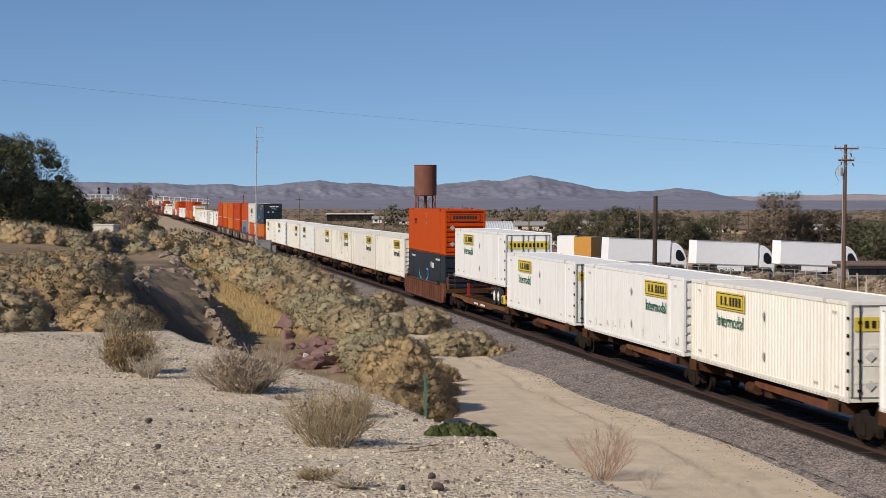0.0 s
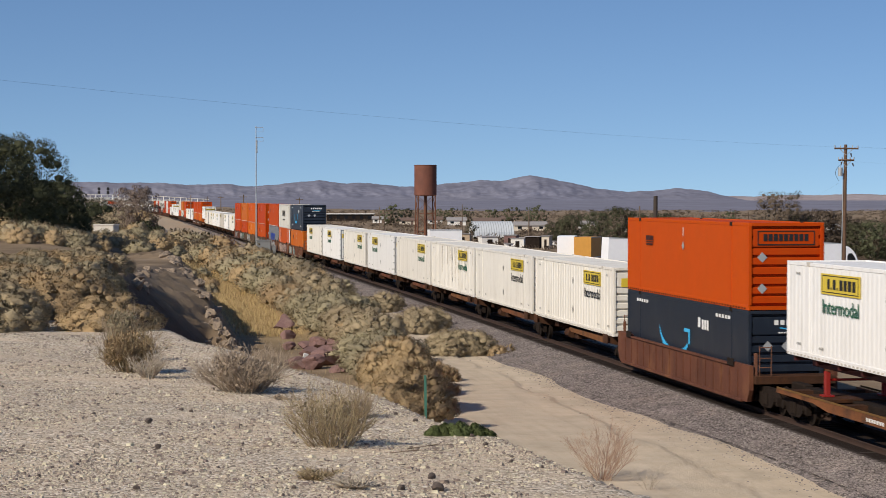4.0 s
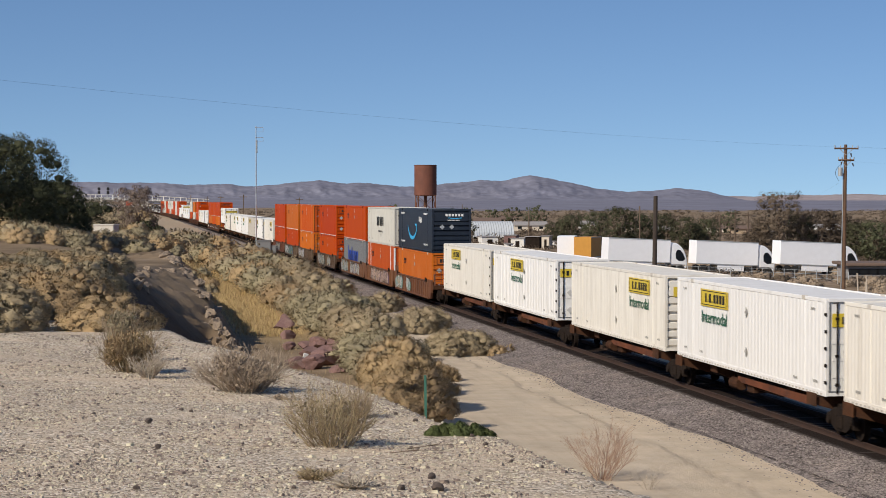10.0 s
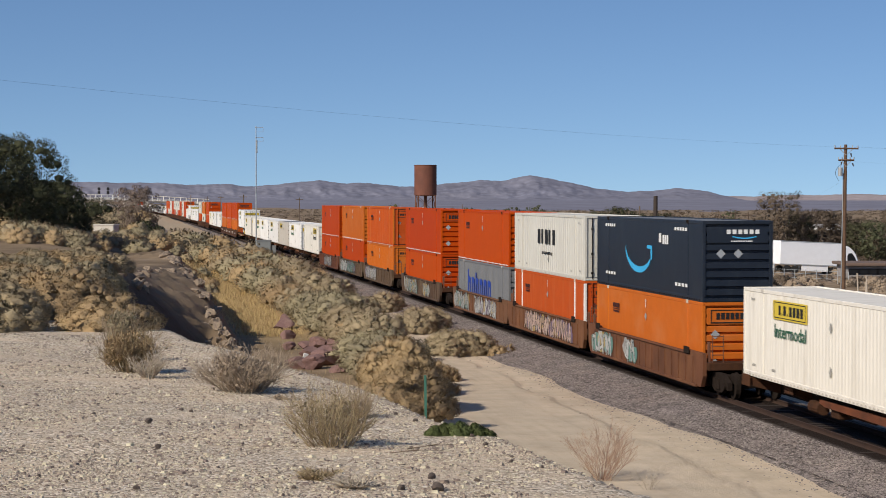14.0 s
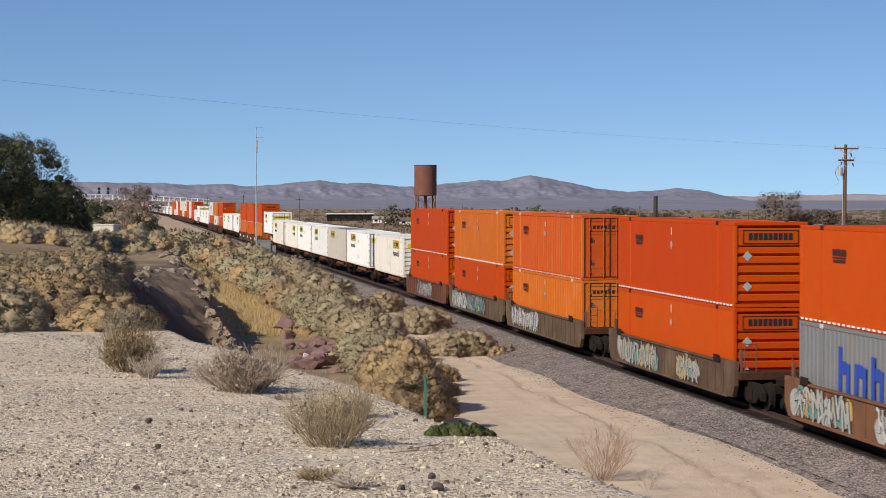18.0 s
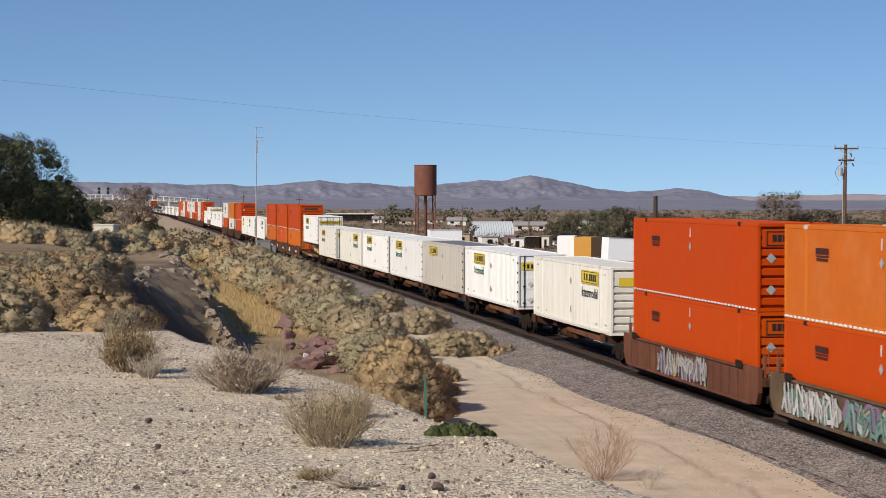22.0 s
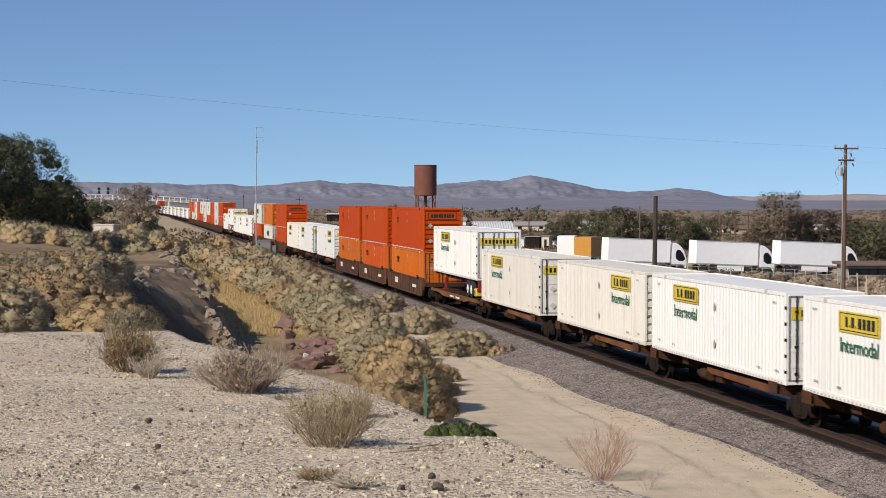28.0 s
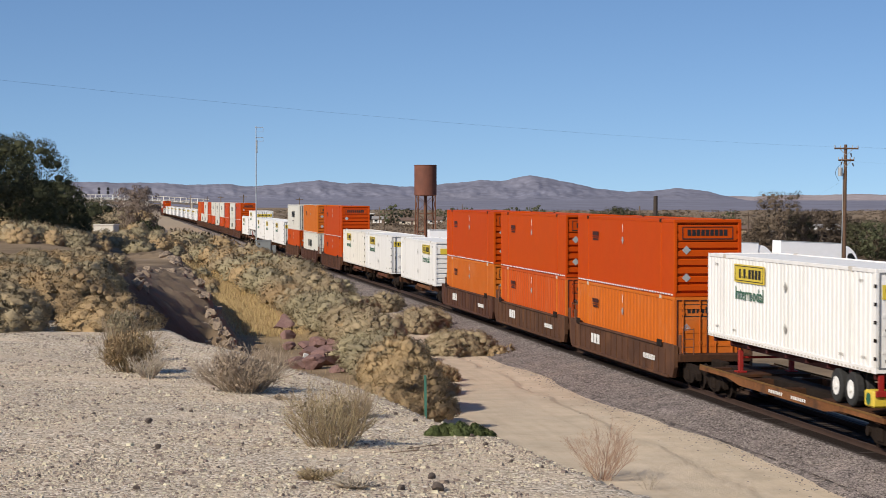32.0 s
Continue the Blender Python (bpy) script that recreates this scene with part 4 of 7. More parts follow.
def well_meshes(paint):
    out = []
    for sx in (-1, 1):
        bm = bmesh.new()
        x0, x1 = sorted((sx * 1.36, sx * 1.50))
        prism(bm, [(-8.85, 0.7), (-8.6, 0.3), (8.5, 0.3), (8.85, 0.7), (8.85, 1.5), (6.9, 1.5), (6.7, 1.38), (-6.7, 1.38), (-6.9, 1.5), (-8.85, 1.5)], 0, x0, x1)
        for y in np.arange(-7.6, 7.7, 0.95):
            a0, a1 = sorted((sx * 1.50, sx * 1.53))
            box(bm, (a0, y - 0.04, 0.4), (a1, y + 0.04, 1.3))
        a0, a1 = sorted((sx * 1.36, sx * 1.56))
        box(bm, (a0, -6.7, 1.37), (a1, 6.7, 1.43), 0.01)
        box(bm, (a0, -8.1, 0.26), (a1, 8.1, 0.36), 0.01)
        out.append(("side_sill", mesh_of("side_sill", bm, M[paint])))
    for sy in (-1, 1):
        bm = bmesh.new()
        y0, y1 = sorted((sy * 8.25, sy * 9.1))
        box(bm, (-1.36, y0, 0.9), (1.36, y1, 1.18), 0.02)
        a0, a1 = sorted((sy * 8.2, sy * 8.3))
        box(bm, (-1.36, a0, 0.3), (1.36, a1, 1.1))
        out.append(("end_deck", mesh_of("end_deck", bm, M["sill_rust"])))
    bm = bmesh.new()
    for y in np.linspace(-7.6, 7.6, 5):
        box(bm, (-1.36, y - 0.3, 0.27), (1.36, y + 0.3, 0.345))
    out.append(("well_floor", mesh_of("well_floor", bm, M["dark"])))
    for sy in (-1, 1):
        bm = bmesh.new()
        for x in (-1.2, -0.8):
            rod(bm, (x, sy * 9.0, 1.15), (x, sy * 9.0, 2.15), 0.02, 5)
        for z in (1.45, 1.75, 2.1):
            rod(bm, (-1.2, sy * 9.0, z), (-0.8, sy * 9.0, z), 0.018, 5)
        out.append(("end_handrail", mesh_of("end_handrail", bm, M["rust"])))
        bm = bmesh.new()
        box(bm, (-1.3, sy * 8.75 - 0.05, 1.15), (-1.2, sy * 8.75 + 0.05, 1.9), 0.01)
        out.append(("end_post", mesh_of("end_post", bm, M["rust"])))
    for sy in (-1, 1):
        for x in (-1.545, 1.545):
            bm = bmesh.new()
            box(bm, (x - 0.02, sy * 6.9 - 0.35, 1.36), (x + 0.02, sy * 6.9 + 0.35, 1.62), 0.02)
            out.append(("container_guide", mesh_of("container_guide", bm, M["dark"])))
    return out


well_meshes = functools.lru_cache(None)(well_meshes)


@functools.lru_cache(None)
def scrawl_mesh(seed, ink, y0, y1):
    """Sprayed strokes with dark rims over a patch of dull colour, with no words in them."""
    rng = random.Random(seed)
    bm = bmesh.new()
    inks = [M[ink], M["black"], M["spray_grey"], M["spray_teal"] if seed % 2 else M["spray_violet"], M["spray_ochre"]]
    depth = [-1.5320]

    def stroke(p, q, w, mat):
        d = Vector((0, q[0] - p[0], q[1] - p[1]))
        if d.length < 0.02:
            return
        s_ = Vector((0, -d.z, d.y)).normalized() * w
        e = d.normalized() * w * 0.7
        depth[0] -= 0.00012
        ends = ((p[0] - e.y + s_.y, p[1] - e.z + s_.z), (p[0] - e.y - s_.y, p[1] - e.z - s_.z), (q[0] + e.y - s_.y, q[1] + e.z - s_.z), (q[0] + e.y + s_.y, q[1] + e.z + s_.z))
        bm.faces.new([bm.verts.new((depth[0], *v)) for v in ends]).material_index = mat

    y = y0
    while y < y1:
        depth[0] = -1.5315
        cy, cz, ring = y + rng.uniform(0.1, 0.4), rng.uniform(0.7, 0.95), []
        for i in range(11):
            t, r = 2 * math.pi * i / 11, rng.uniform(0.7, 1.15)
            ring.append(bm.verts.new((depth[0] - 0.0002 * rng.random(), cy + math.cos(t) * 0.5 * r, max(0.36, min(1.34, cz + math.sin(t) * 0.42 * r)))))
        bm.faces.new(ring).material_index = rng.choice((2, 3, 3, 4))
        y += 0.55
    y = y0
    words = []
    while y < y1:
        w = rng.uniform(0.42, 0.72)
        lo, hi, tip = rng.uniform(0.36, 0.5), rng.uniform(1.12, 1.33), rng.uniform(0.05, 0.25)
        pts = [(y + tip * 0.3, lo), (y + tip + 0.08, hi)]
        for _ in range(rng.randint(2, 4)):
            pts.append((y + rng.uniform(0.15, 1.05) * w, rng.uniform(lo, hi)))
        pts.append((y + w, rng.choice((lo, hi)) + rng.uniform(-0.08, 0.08)))
        words.append((pts, rng.uniform(0.045, 0.075)))
        y += w * rng.uniform(0.78, 1.0)
    for grow, mat in ((1.55, 1), (1.0, 0)):
        depth[0] -= 0.0015
        for pts, w in words:
            for p, q in zip(pts, pts[1:]):
                stroke(p, q, w * grow, mat)
    depth[0] -= 0.0015
    for pts, w in words:
        p, q = pts[1], pts[2]
        stroke(p, q, w * 0.35, rng.choice((2, 3, 4)))
    for f in bm.faces:
        f.normal_update()
        if f.normal.x > 0:
            f.normal_flip()
    return mesh_of("spray_paint", bm, inks)


WELL_LABEL = {"well_tan": "bleached rust-orange well car covered in spray paint", "well_brown": "brown steel well car with streaked side sill", "well_grey": "weathered grey-brown well car with spray paint", "well_orange": "rusty orange-brown steel well car"}


def well_car(u, paint, front=True, back=True, scrawl=(), marks=False):
    """u: near end of the container that it carries."""
    ob = empty("well_car", WELL_LABEL[paint], "railway car", "cars of the train")
    for name, me in well_meshes(paint):
        part(name, me, None, ob)
    bogie(ob, -9.45 if not front else -9.3)
    if back:
        bogie(ob, 9.3)
    for seed, ink, y0, y1 in scrawl:
        part("spray_paint", scrawl_mesh(seed, ink, y0, y1), None, ob)
    if marks:
        bm = bmesh.new()
        for i in range(3):
            box(bm, (-1.545, 4.0 - i * 0.55, 0.72), (-1.532, 4.4 - i * 0.55, 1.12))
        for i in range(9):
            box(bm, (-1.545, -4.6 - i * 0.2, 0.75), (-1.532, -4.48 - i * 0.2, 0.95))
        tagged(part("white_stencil", bm, M["white_ink"], ob), kind="stuff")
    if front:
        bm = bmesh.new()
        box(bm, (-0.16, -10.4, 0.72), (0.16, -9.1, 1.0), 0.04)
        part("coupler", bm, M["dark"], ob)
    return rides(ob, u + CL / 2)


@functools.lru_cache(None)
def spine_meshes(flat):
    out = []
    bm = bmesh.new()
    if flat:
        box(bm, (-0.42, -8.9, 0.5), (0.42, 8.9, 1.0), 0.02)
    else:
        prism(bm, [(-0.36, 0.55), (0.36, 0.55), (0.36, 1.0), (-0.36, 1.0)], 1, -8.7, 8.7)
    out.append(("centre_beam", mesh_of("centre_beam", bm, M["dark"])))
    for y in (-7.3, -4.2, 4.2, 7.3) if not flat else ():
        bm = bmesh.new()
        w = 1.42 if abs(y) > 5 else 1.0
        prism(bm, [(-w, 0.86), (-0.36, 0.56), (0.36, 0.56), (w, 0.86), (w, 1.09), (-w, 1.09)], 1, y - 0.32, y + 0.32)
        for sx in (-1, 1):
            x0, x1 = sorted((sx * w, sx * (w + 0.05)))
            box(bm, (x0, y - 0.4, 0.82), (x1, y + 0.4, 1.2 if abs(y) > 5 else 1.06), 0.01)
        out.append(("cross_arm", mesh_of("cross_arm", bm, M["sill_rust"])))
    if not flat:
        for sx in (-1, 1):
            bm = bmesh.new()
            prism(bm, [(-7.3, 0.80), (-6.0, 0.72), (0.6, 0.78), (1.0, 0.86), (1.0, 0.96), (-7.3, 0.98)], 0, *sorted((sx * 1.05, sx * 1.15)))
            out.append(("side_sill", mesh_of("side_sill", bm, M["sill_beam"])))
        bm = bmesh.new()
        rod(bm, (-0.95, 1.2, 0.66), (-0.95, 2.1, 0.66), 0.2, 12)
        box(bm, (-1.05, -0.4, 0.5), (-0.6, 0.3, 0.85), 0.02)
        rod(bm, (-0.8, -2.8, 0.62), (-0.8, 0.9, 0.62), 0.03, 5)
        out.append(("brake_gear", mesh_of("brake_gear", bm, M["sill_rust"])))
    else:
        for y in (-8.3, -3.2, 0.4, 3.6, 8.3):
            bm = bmesh.new()
            prism(bm, [(-1.3, 0.8), (-0.42, 0.52), (0.42, 0.52), (1.3, 0.8), (1.3, 0.98), (-1.3, 0.98)], 1, y - 0.22, y + 0.22)
            out.append(("cross_arm", mesh_of("cross_arm", bm, M["sill_rust"])))
        for y0, y1 in ((-7.4, -3.9), (4.6, 6.4)):
            bm = bmesh.new()
            box(bm, (-1.3, y0, 0.94), (1.3, y1, 1.04), 0.01)
            out.append(("wheel_platform", mesh_of("wheel_platform", bm, M["sill_rust"])))
        for sx in (-1, 1):
            bm = bmesh.new()
            x0, x1 = sorted((sx * 1.26, sx * 1.36))
            prism(bm, [(-8.9, 0.86), (-5.5, 0.86), (-4.2, 0.72), (4.2, 0.72), (5.5, 0.86), (8.9, 0.86), (8.9, 0.99), (-8.9, 0.99)], 0, x0, x1)
            out.append(("side_sill", mesh_of("side_sill", bm, M["sill_beam"])))
        bm = bmesh.new()
        for sx in (-1, 1):
            x0, x1 = sorted((sx * 1.36, sx * 1.375))
            box(bm, (x0, -8.8, 1.0), (x1, 8.8, 1.06))
        out.append(("edge_stripe", mesh_of("edge_stripe", bm, M["dull_yellow"])))
        bm = bmesh.new()
        for i in range(14):
            y = -2.5 + i * 0.2 + (0.8 if i > 6 else 0)
            box(bm, (-1.385, y, 0.80), (-1.362, y + 0.08, 0.9))
        out.append(("white_stencil", mesh_of("white_stencil", bm, M["white_ink"])))
    return out


def spine_car(u, front=True, flat=False):
    ob = empty("flat_car" if flat else "spine_car", "rusty orange-brown flat car with yellow edge" if flat else "rusty orange-brown skeleton spine car under a container", "railway car", "cars of the train")
    for name, me in spine_meshes(flat):
        p = part(name, me, None, ob)
        if name == "white_stencil":
            tagged(p, kind="stuff")
    bogie(ob, -8.0 if flat else -8.75)
    if flat:
        bogie(ob, 8.0)
    return rides(ob, u + CL / 2)


@functools.lru_cache(None)
def chassis_meshes():
    out = []
    bm = bmesh.new()
    for sx in (-0.45, 0.45):
        box(bm, (sx - 0.07, -8.0, 0.72), (sx + 0.07, 7.9, 1.08), 0.01)
    for y in np.linspace(-7.8, 7.6, 9):
        box(bm, (-1.2, y - 0.06, 0.92), (1.2, y + 0.06, 1.09), 0)
    out.append(("frame", mesh_of("frame", bm, M["red_black"])))
    bm = bmesh.new()
    box(bm, (-1.25, -8.07, 0.45), (1.25, -7.97, 0.62), 0.01)
    for sx in (-1, 1):
        box(bm, (sx * 1.1 - 0.08, -8.06, 0.62), (sx * 1.1 + 0.08, -7.98, 1.05), 0.01)
    out.append(("bumper", mesh_of("bumper", bm, M["red"])))
    bm = bmesh.new()
    for sx in (-1, 1):
        box(bm, (sx * 0.9 - 0.07, 5.4, 0.0), (sx * 0.9 + 0.07, 5.6, 0.75), 0.01)
        box(bm, (sx * 0.9 - 0.16, 5.3, 0.0), (sx * 0.9 + 0.16, 5.7, 0.05))
    rod(bm, (-0.9, 5.5, 0.5), (0.9, 5.5, 0.5), 0.04, 6)
    out.append(("landing_gear", mesh_of("landing_gear", bm, M["red"])))
    return out


bm = bmesh.new()
rod(bm, (-0.13, 0, 0), (0.13, 0, 0), 0.5, 20)
bmesh.ops.bevel(bm, geom=[e for e in bm.edges if len(e.link_faces) == 2 and e.calc_face_angle(0) > 1], offset=0.04, segments=1, affect="EDGES")
tyre_mesh = mesh_of("tyre", bm, M["rubber"])
bm = bmesh.new()
rod(bm, (-0.132, 0, 0), (-0.142, 0, 0), 0.27, 18)
rod(bm, (-0.142, 0, 0), (-0.18, 0, 0), 0.1, 10)
rim_mesh = mesh_of("rim", bm, M["white_ink"])
bm = bmesh.new()
rod(bm, (-1.2, 0, 0), (1.2, 0, 0), 0.06, 6)
axle_mesh = mesh_of("axle", bm, M["dark"])


def chassis(u):
    ob = empty("trailer_chassis", "red steel container chassis with white-rimmed wheels", "trailer", "chassis on the train")
    for name, me in chassis_meshes():
        part(name, me, None, ob)
    for y in (-4.9, -6.1):
        part("axle", axle_mesh, None, ob).location = (0, y, 0.5)
        for xo in (-1.13, -0.82, 0.82, 1.13):
            w = part("tyre", tyre_mesh, None, ob)
            w.matrix_basis = pose(xo, y, 0.5, rz=0 if xo < 0 else 180)
            if abs(xo) > 1:
                part("rim", rim_mesh, None, w, "white wheel rim")
    bm = bmesh.new()
    box(bm, (-1.32, -8.0, 0.15), (-0.75, -7.3, 0.62), 0.05)
    flap = part("mud_flap_box", bm, M["yellow"], ob, "yellow square marker plate")
    bm = bmesh.new()
    rod(bm, (-1.322, -7.65, 0.38), (-1.33, -7.65, 0.38), 0.17, 16)
    part("round_mark", bm, M["green_ink"], flap)
    return rides(ob, u + CL / 2, 1.05)


def single(u, paint="cream", way="far", ribs=44, flat=False, extra="", front=True):
    ribs = ribs or (-58 if paint != "white" else -46)      # the smoother ones have shallow ribs
    if flat:
        spine_car(u, flat=True)
        chassis(u)
        container(paint, ribs, "door" if way == "far" else "nose", "", way, u, 2.14, extra)
        return
    spine_car(u, front)
    container(paint, ribs, "door" if way == "far" else "nose", "", way, u, 1.13, extra)


BOX = {"O": ("orange", 0, "nose", ""), "P": ("pale_orange", 0, "nose", ""), "R": ("red_orange", 30, "door", "pale_orange"), "Q": ("pale_orange", 30, "door", "pale_orange"),
       "N": ("navy", 0, "nose", ""), "W": ("bone", 34, "door", ""), "G": ("grey", 44, "nose", ""), "V": ("red_orange", 0, "door", "white"), "C": ("cream", 44, "nose", "")}


def stack(u, upper, lower, paint="well_brown", scrawl=(), front=True, back=True, marks=False, dash=True):
    well_car(u, paint, front, back, scrawl, marks)
    lz = 0.355
    for k, z in ((lower, lz), (upper, lz + CH + 0.005)):
        p, ribs, end, post = BOX[k]
        container(p, ribs, end, post, "", u, z, "stripe" if (k in "OP" and z > 1 and dash) else ("name" if k == "W" else ""))


# the train, from the front: where each load's near end stands at the start
single(19.6, "cream", "far")
single(37.5, "white", "far")
single(56.1, "cream", "far", 52)
single(73.3, "white", "near", 0, extra="scuffed")
single(91.5, "white", "far", 0)
single(108.4, "white", "far", 0, flat=True)
stack(128.5, "O", "N", "well_orange", dash=False)
single(147.1, "cream", "near", 30, extra="dark")
single(164.1, "cream", "near", 0, extra="dark")
single(181.0, "cream", "near", 30, extra="streaked")
single(197.9, "cream", "near", 0)
single(215.6, "white", "far", 0)
single(233.5, "cream", "near", 0)
single(253.0, "white", "far", 40, extra="mid")
single(270.5, "cream", "far", 0)
stack(291.5, "N", "P", "well_orange", ((3, "spray_white", 4.6, 7.6), (31, "spray_white", 0.6, 1.8)), dash=False)
stack(310.1, "W", "V", "well_orange", ((4, "spray_pink", -6.5, 3.5),), front=False)
stack(327.9, "O", "G", "well_tan", ((5, "spray_grey", 3.0, 7.5), (6, "spray_white", -5.6, 0.6)), front=False)
stack(350.8, "O", "O", "well_grey", ((7, "spray_grey", 1.0, 6.5), (71, "spray_grey", -4.5, -2.0)))
stack(373.7, "R", "Q", "well_grey", ((8, "spray_white", 0.5, 6.6),))
stack(392.4, "P", "O", "well_grey", ((9, "spray_white", 2.5, 7.2), (10, "spray_teal", -3.5, 1.5)), front=False)
stack(411.3, "O", "O", "well_orange", ((12, "spray_grey", -3.0, 3.0),), front=False)
single(431.3, "cream", "near", 0, extra="dark")
single(451.6, "white", "far", 44)
single(468.7, "grey_cream", "far", 0, extra="plain")
single(485.2, "white", "far", 0)
single(503.0, "white", "far", 44)
single(520.3, "cream", "near", 0)
single(540.6, "cream", "far", 0)
single(558.4, "white", "far", 44, flat=True)
stack(579.0, "O", "Q", "well_brown", marks=True)
stack(597.7, "O", "R", "well_brown", front=False, marks=True)
stack(616.0, "O", "P", "well_brown", front=False, marks=True)
single(637.0, "white", "near", 0)
single(658.6, "white", "far", 0)
single(675.4, "cream", "far", 0)
stack(693.0, "O", "O", "well_brown")
stack(716.0, "P", "W", "well_brown")
stack(737.5, "W", "O", "well_brown")
u = 760.0
for paint, way in (("white", "far"), ("white", "far"), ("white", "far")):
    single(u, paint, way, 0)
    u += 17.6
single(u, "white", "far", 0, flat=True)
u += 18.5
single(u, "white", "far", 0)
u += 20.0
for up, low in ("OO", "WW", "OO", "WO", "WW", "WO", "OO", "WW", "OW", "RO"):
    stack(u, up, low, "well_brown")
    u += 19.4
FAR_U = u
for k in range(8):
    single(FAR_U + 6, "white", "far", 0)
    spine_car(FAR_U + 24)
    FAR_U += 38.0
stack(FAR_U, "O", "W", "well_brown")
stack(FAR_U + 19.4, "W", "O", "well_brown")


# ---- brush ----
def leaf_material(name, colour, spread=0.05):
    m = material(name, colour, 0.85, vary=0.12, scale=2.2, grain=12, bump=0.0, random_by="island", spread=spread, spec=0.1)
    nd, ln = m.node_tree.nodes, m.node_tree.links
    base = nd["Principled BSDF"].inputs["Base Color"]
    got = base.links[0].from_socket
    info, tone = nd.new("ShaderNodeObjectInfo"), nd.new("ShaderNodeHueSaturation")
    for target, lo, hi in (("Value", 0.86, 1.14), ("Hue", 0.497, 0.502)):
        r = nd.new("ShaderNodeMapRange")
        r.inputs[3].default_value, r.inputs[4].default_value = lo, hi
        ln.new(info.outputs["Random"], r.inputs[0])
        ln.new(r.outputs[0], tone.inputs[target])
    ln.new(got, tone.inputs["Color"])
    ln.new(tone.outputs[0], base)
    return m


M["sage"] = leaf_material("grey_green_leaves", (0.285, 0.245, 0.158))
M["straw_leaf"] = leaf_material("straw_olive_leaves", (0.318, 0.256, 0.163))
M["tan_leaf"] = leaf_material("dry_tan_leaves", (0.345, 0.25, 0.142))
M["brown_leaf"] = leaf_material("dry_brown_twigs", (0.33, 0.26, 0.19))
M["tamarisk_leaf"] = leaf_material("feathery_pinkish_brown_leaves", (0.19, 0.145, 0.12))
M["dark_leaf"] = leaf_material("dark_green_leaves", (0.075, 0.08, 0.045))
M["mid_leaf"] = leaf_material("dusty_green_leaves", (0.062, 0.062, 0.036))
M["rusty_leaf"] = leaf_material("brownish_tamarisk_leaves", (0.115, 0.088, 0.065))
M["fresh_leaf"] = leaf_material("fresh_green_grass", (0.095, 0.115, 0.045))


def tuft_cloud(bm, rng, centre, radii, count, size, flat=0.0, up=0.3):
    """Many small bent leaf blades on an uneven shell."""
    c = Vector(centre)
    for _ in range(count):
        while True:
            p = Vector((rng.uniform(-1, 1), rng.uniform(-1, 1), rng.uniform(-1 + flat, 1)))
            if 0.35 < p.length < 1:
                break
        p = p * (0.6 + 0.4 * p.length)
        n = p.normalized()
        q = c + Vector((p.x * radii[0], p.y * radii[1], p.z * radii[2]))
        d = (n + Vector((rng.uniform(-.8, .8), rng.uniform(-.8, .8), rng.uniform(-.3, .8) + up))).normalized()
        s = d.cross(Vector((rng.uniform(-1, 1), rng.uniform(-1, 1), rng.uniform(-1, 1)))).normalized()
        L, w = size * rng.uniform(0.6, 1.5), size * rng.uniform(0.22, 0.42)
        a, b = bm.verts.new(q - s * w), bm.verts.new(q + s * w)
        m_ = q + d * L * 0.6
        e, f = bm.verts.new(m_ + s * w * 0.8), bm.verts.new(m_ - s * w * 0.8)
        g = bm.verts.new(q + d * L + n.cross(s) * w)
        bm.faces.new((a, b, e, f))
        bm.faces.new((f, e, g))


@functools.lru_cache(None)
def bush_mesh(seed, mat, knobs=44, leaves=3000, leaf=0.04):
    me = bush_shape(seed, knobs, leaves, leaf)[0].copy()
    me.materials.append(M[mat])
    return me


@functools.lru_cache(None)
def unit_ball(level):
    bm = bmesh.new()
    bmesh.ops.create_icosphere(bm, subdivisions=level, radius=1.0)
    bm.verts.index_update()
    v = np.array([tuple(p.co) for p in bm.verts])
    f = np.array([[p.index for p in q.verts] for q in bm.faces])
    bm.free()
    return v, f


def soft_mesh(name, v, f, n):
    """Leaves take the normal of the clump that they grow on, so that a crown shades as one rounded mass."""
    me = bpy.data.meshes.new(name)
    me.from_pydata(v.tolist(), [], f.tolist())
    me.shade_smooth()
    me.normals_split_custom_set_from_vertices(n.tolist())
    return me


def unit(a):
    return a / np.maximum(np.linalg.norm(a, axis=-1, keepdims=True), 1e-9)


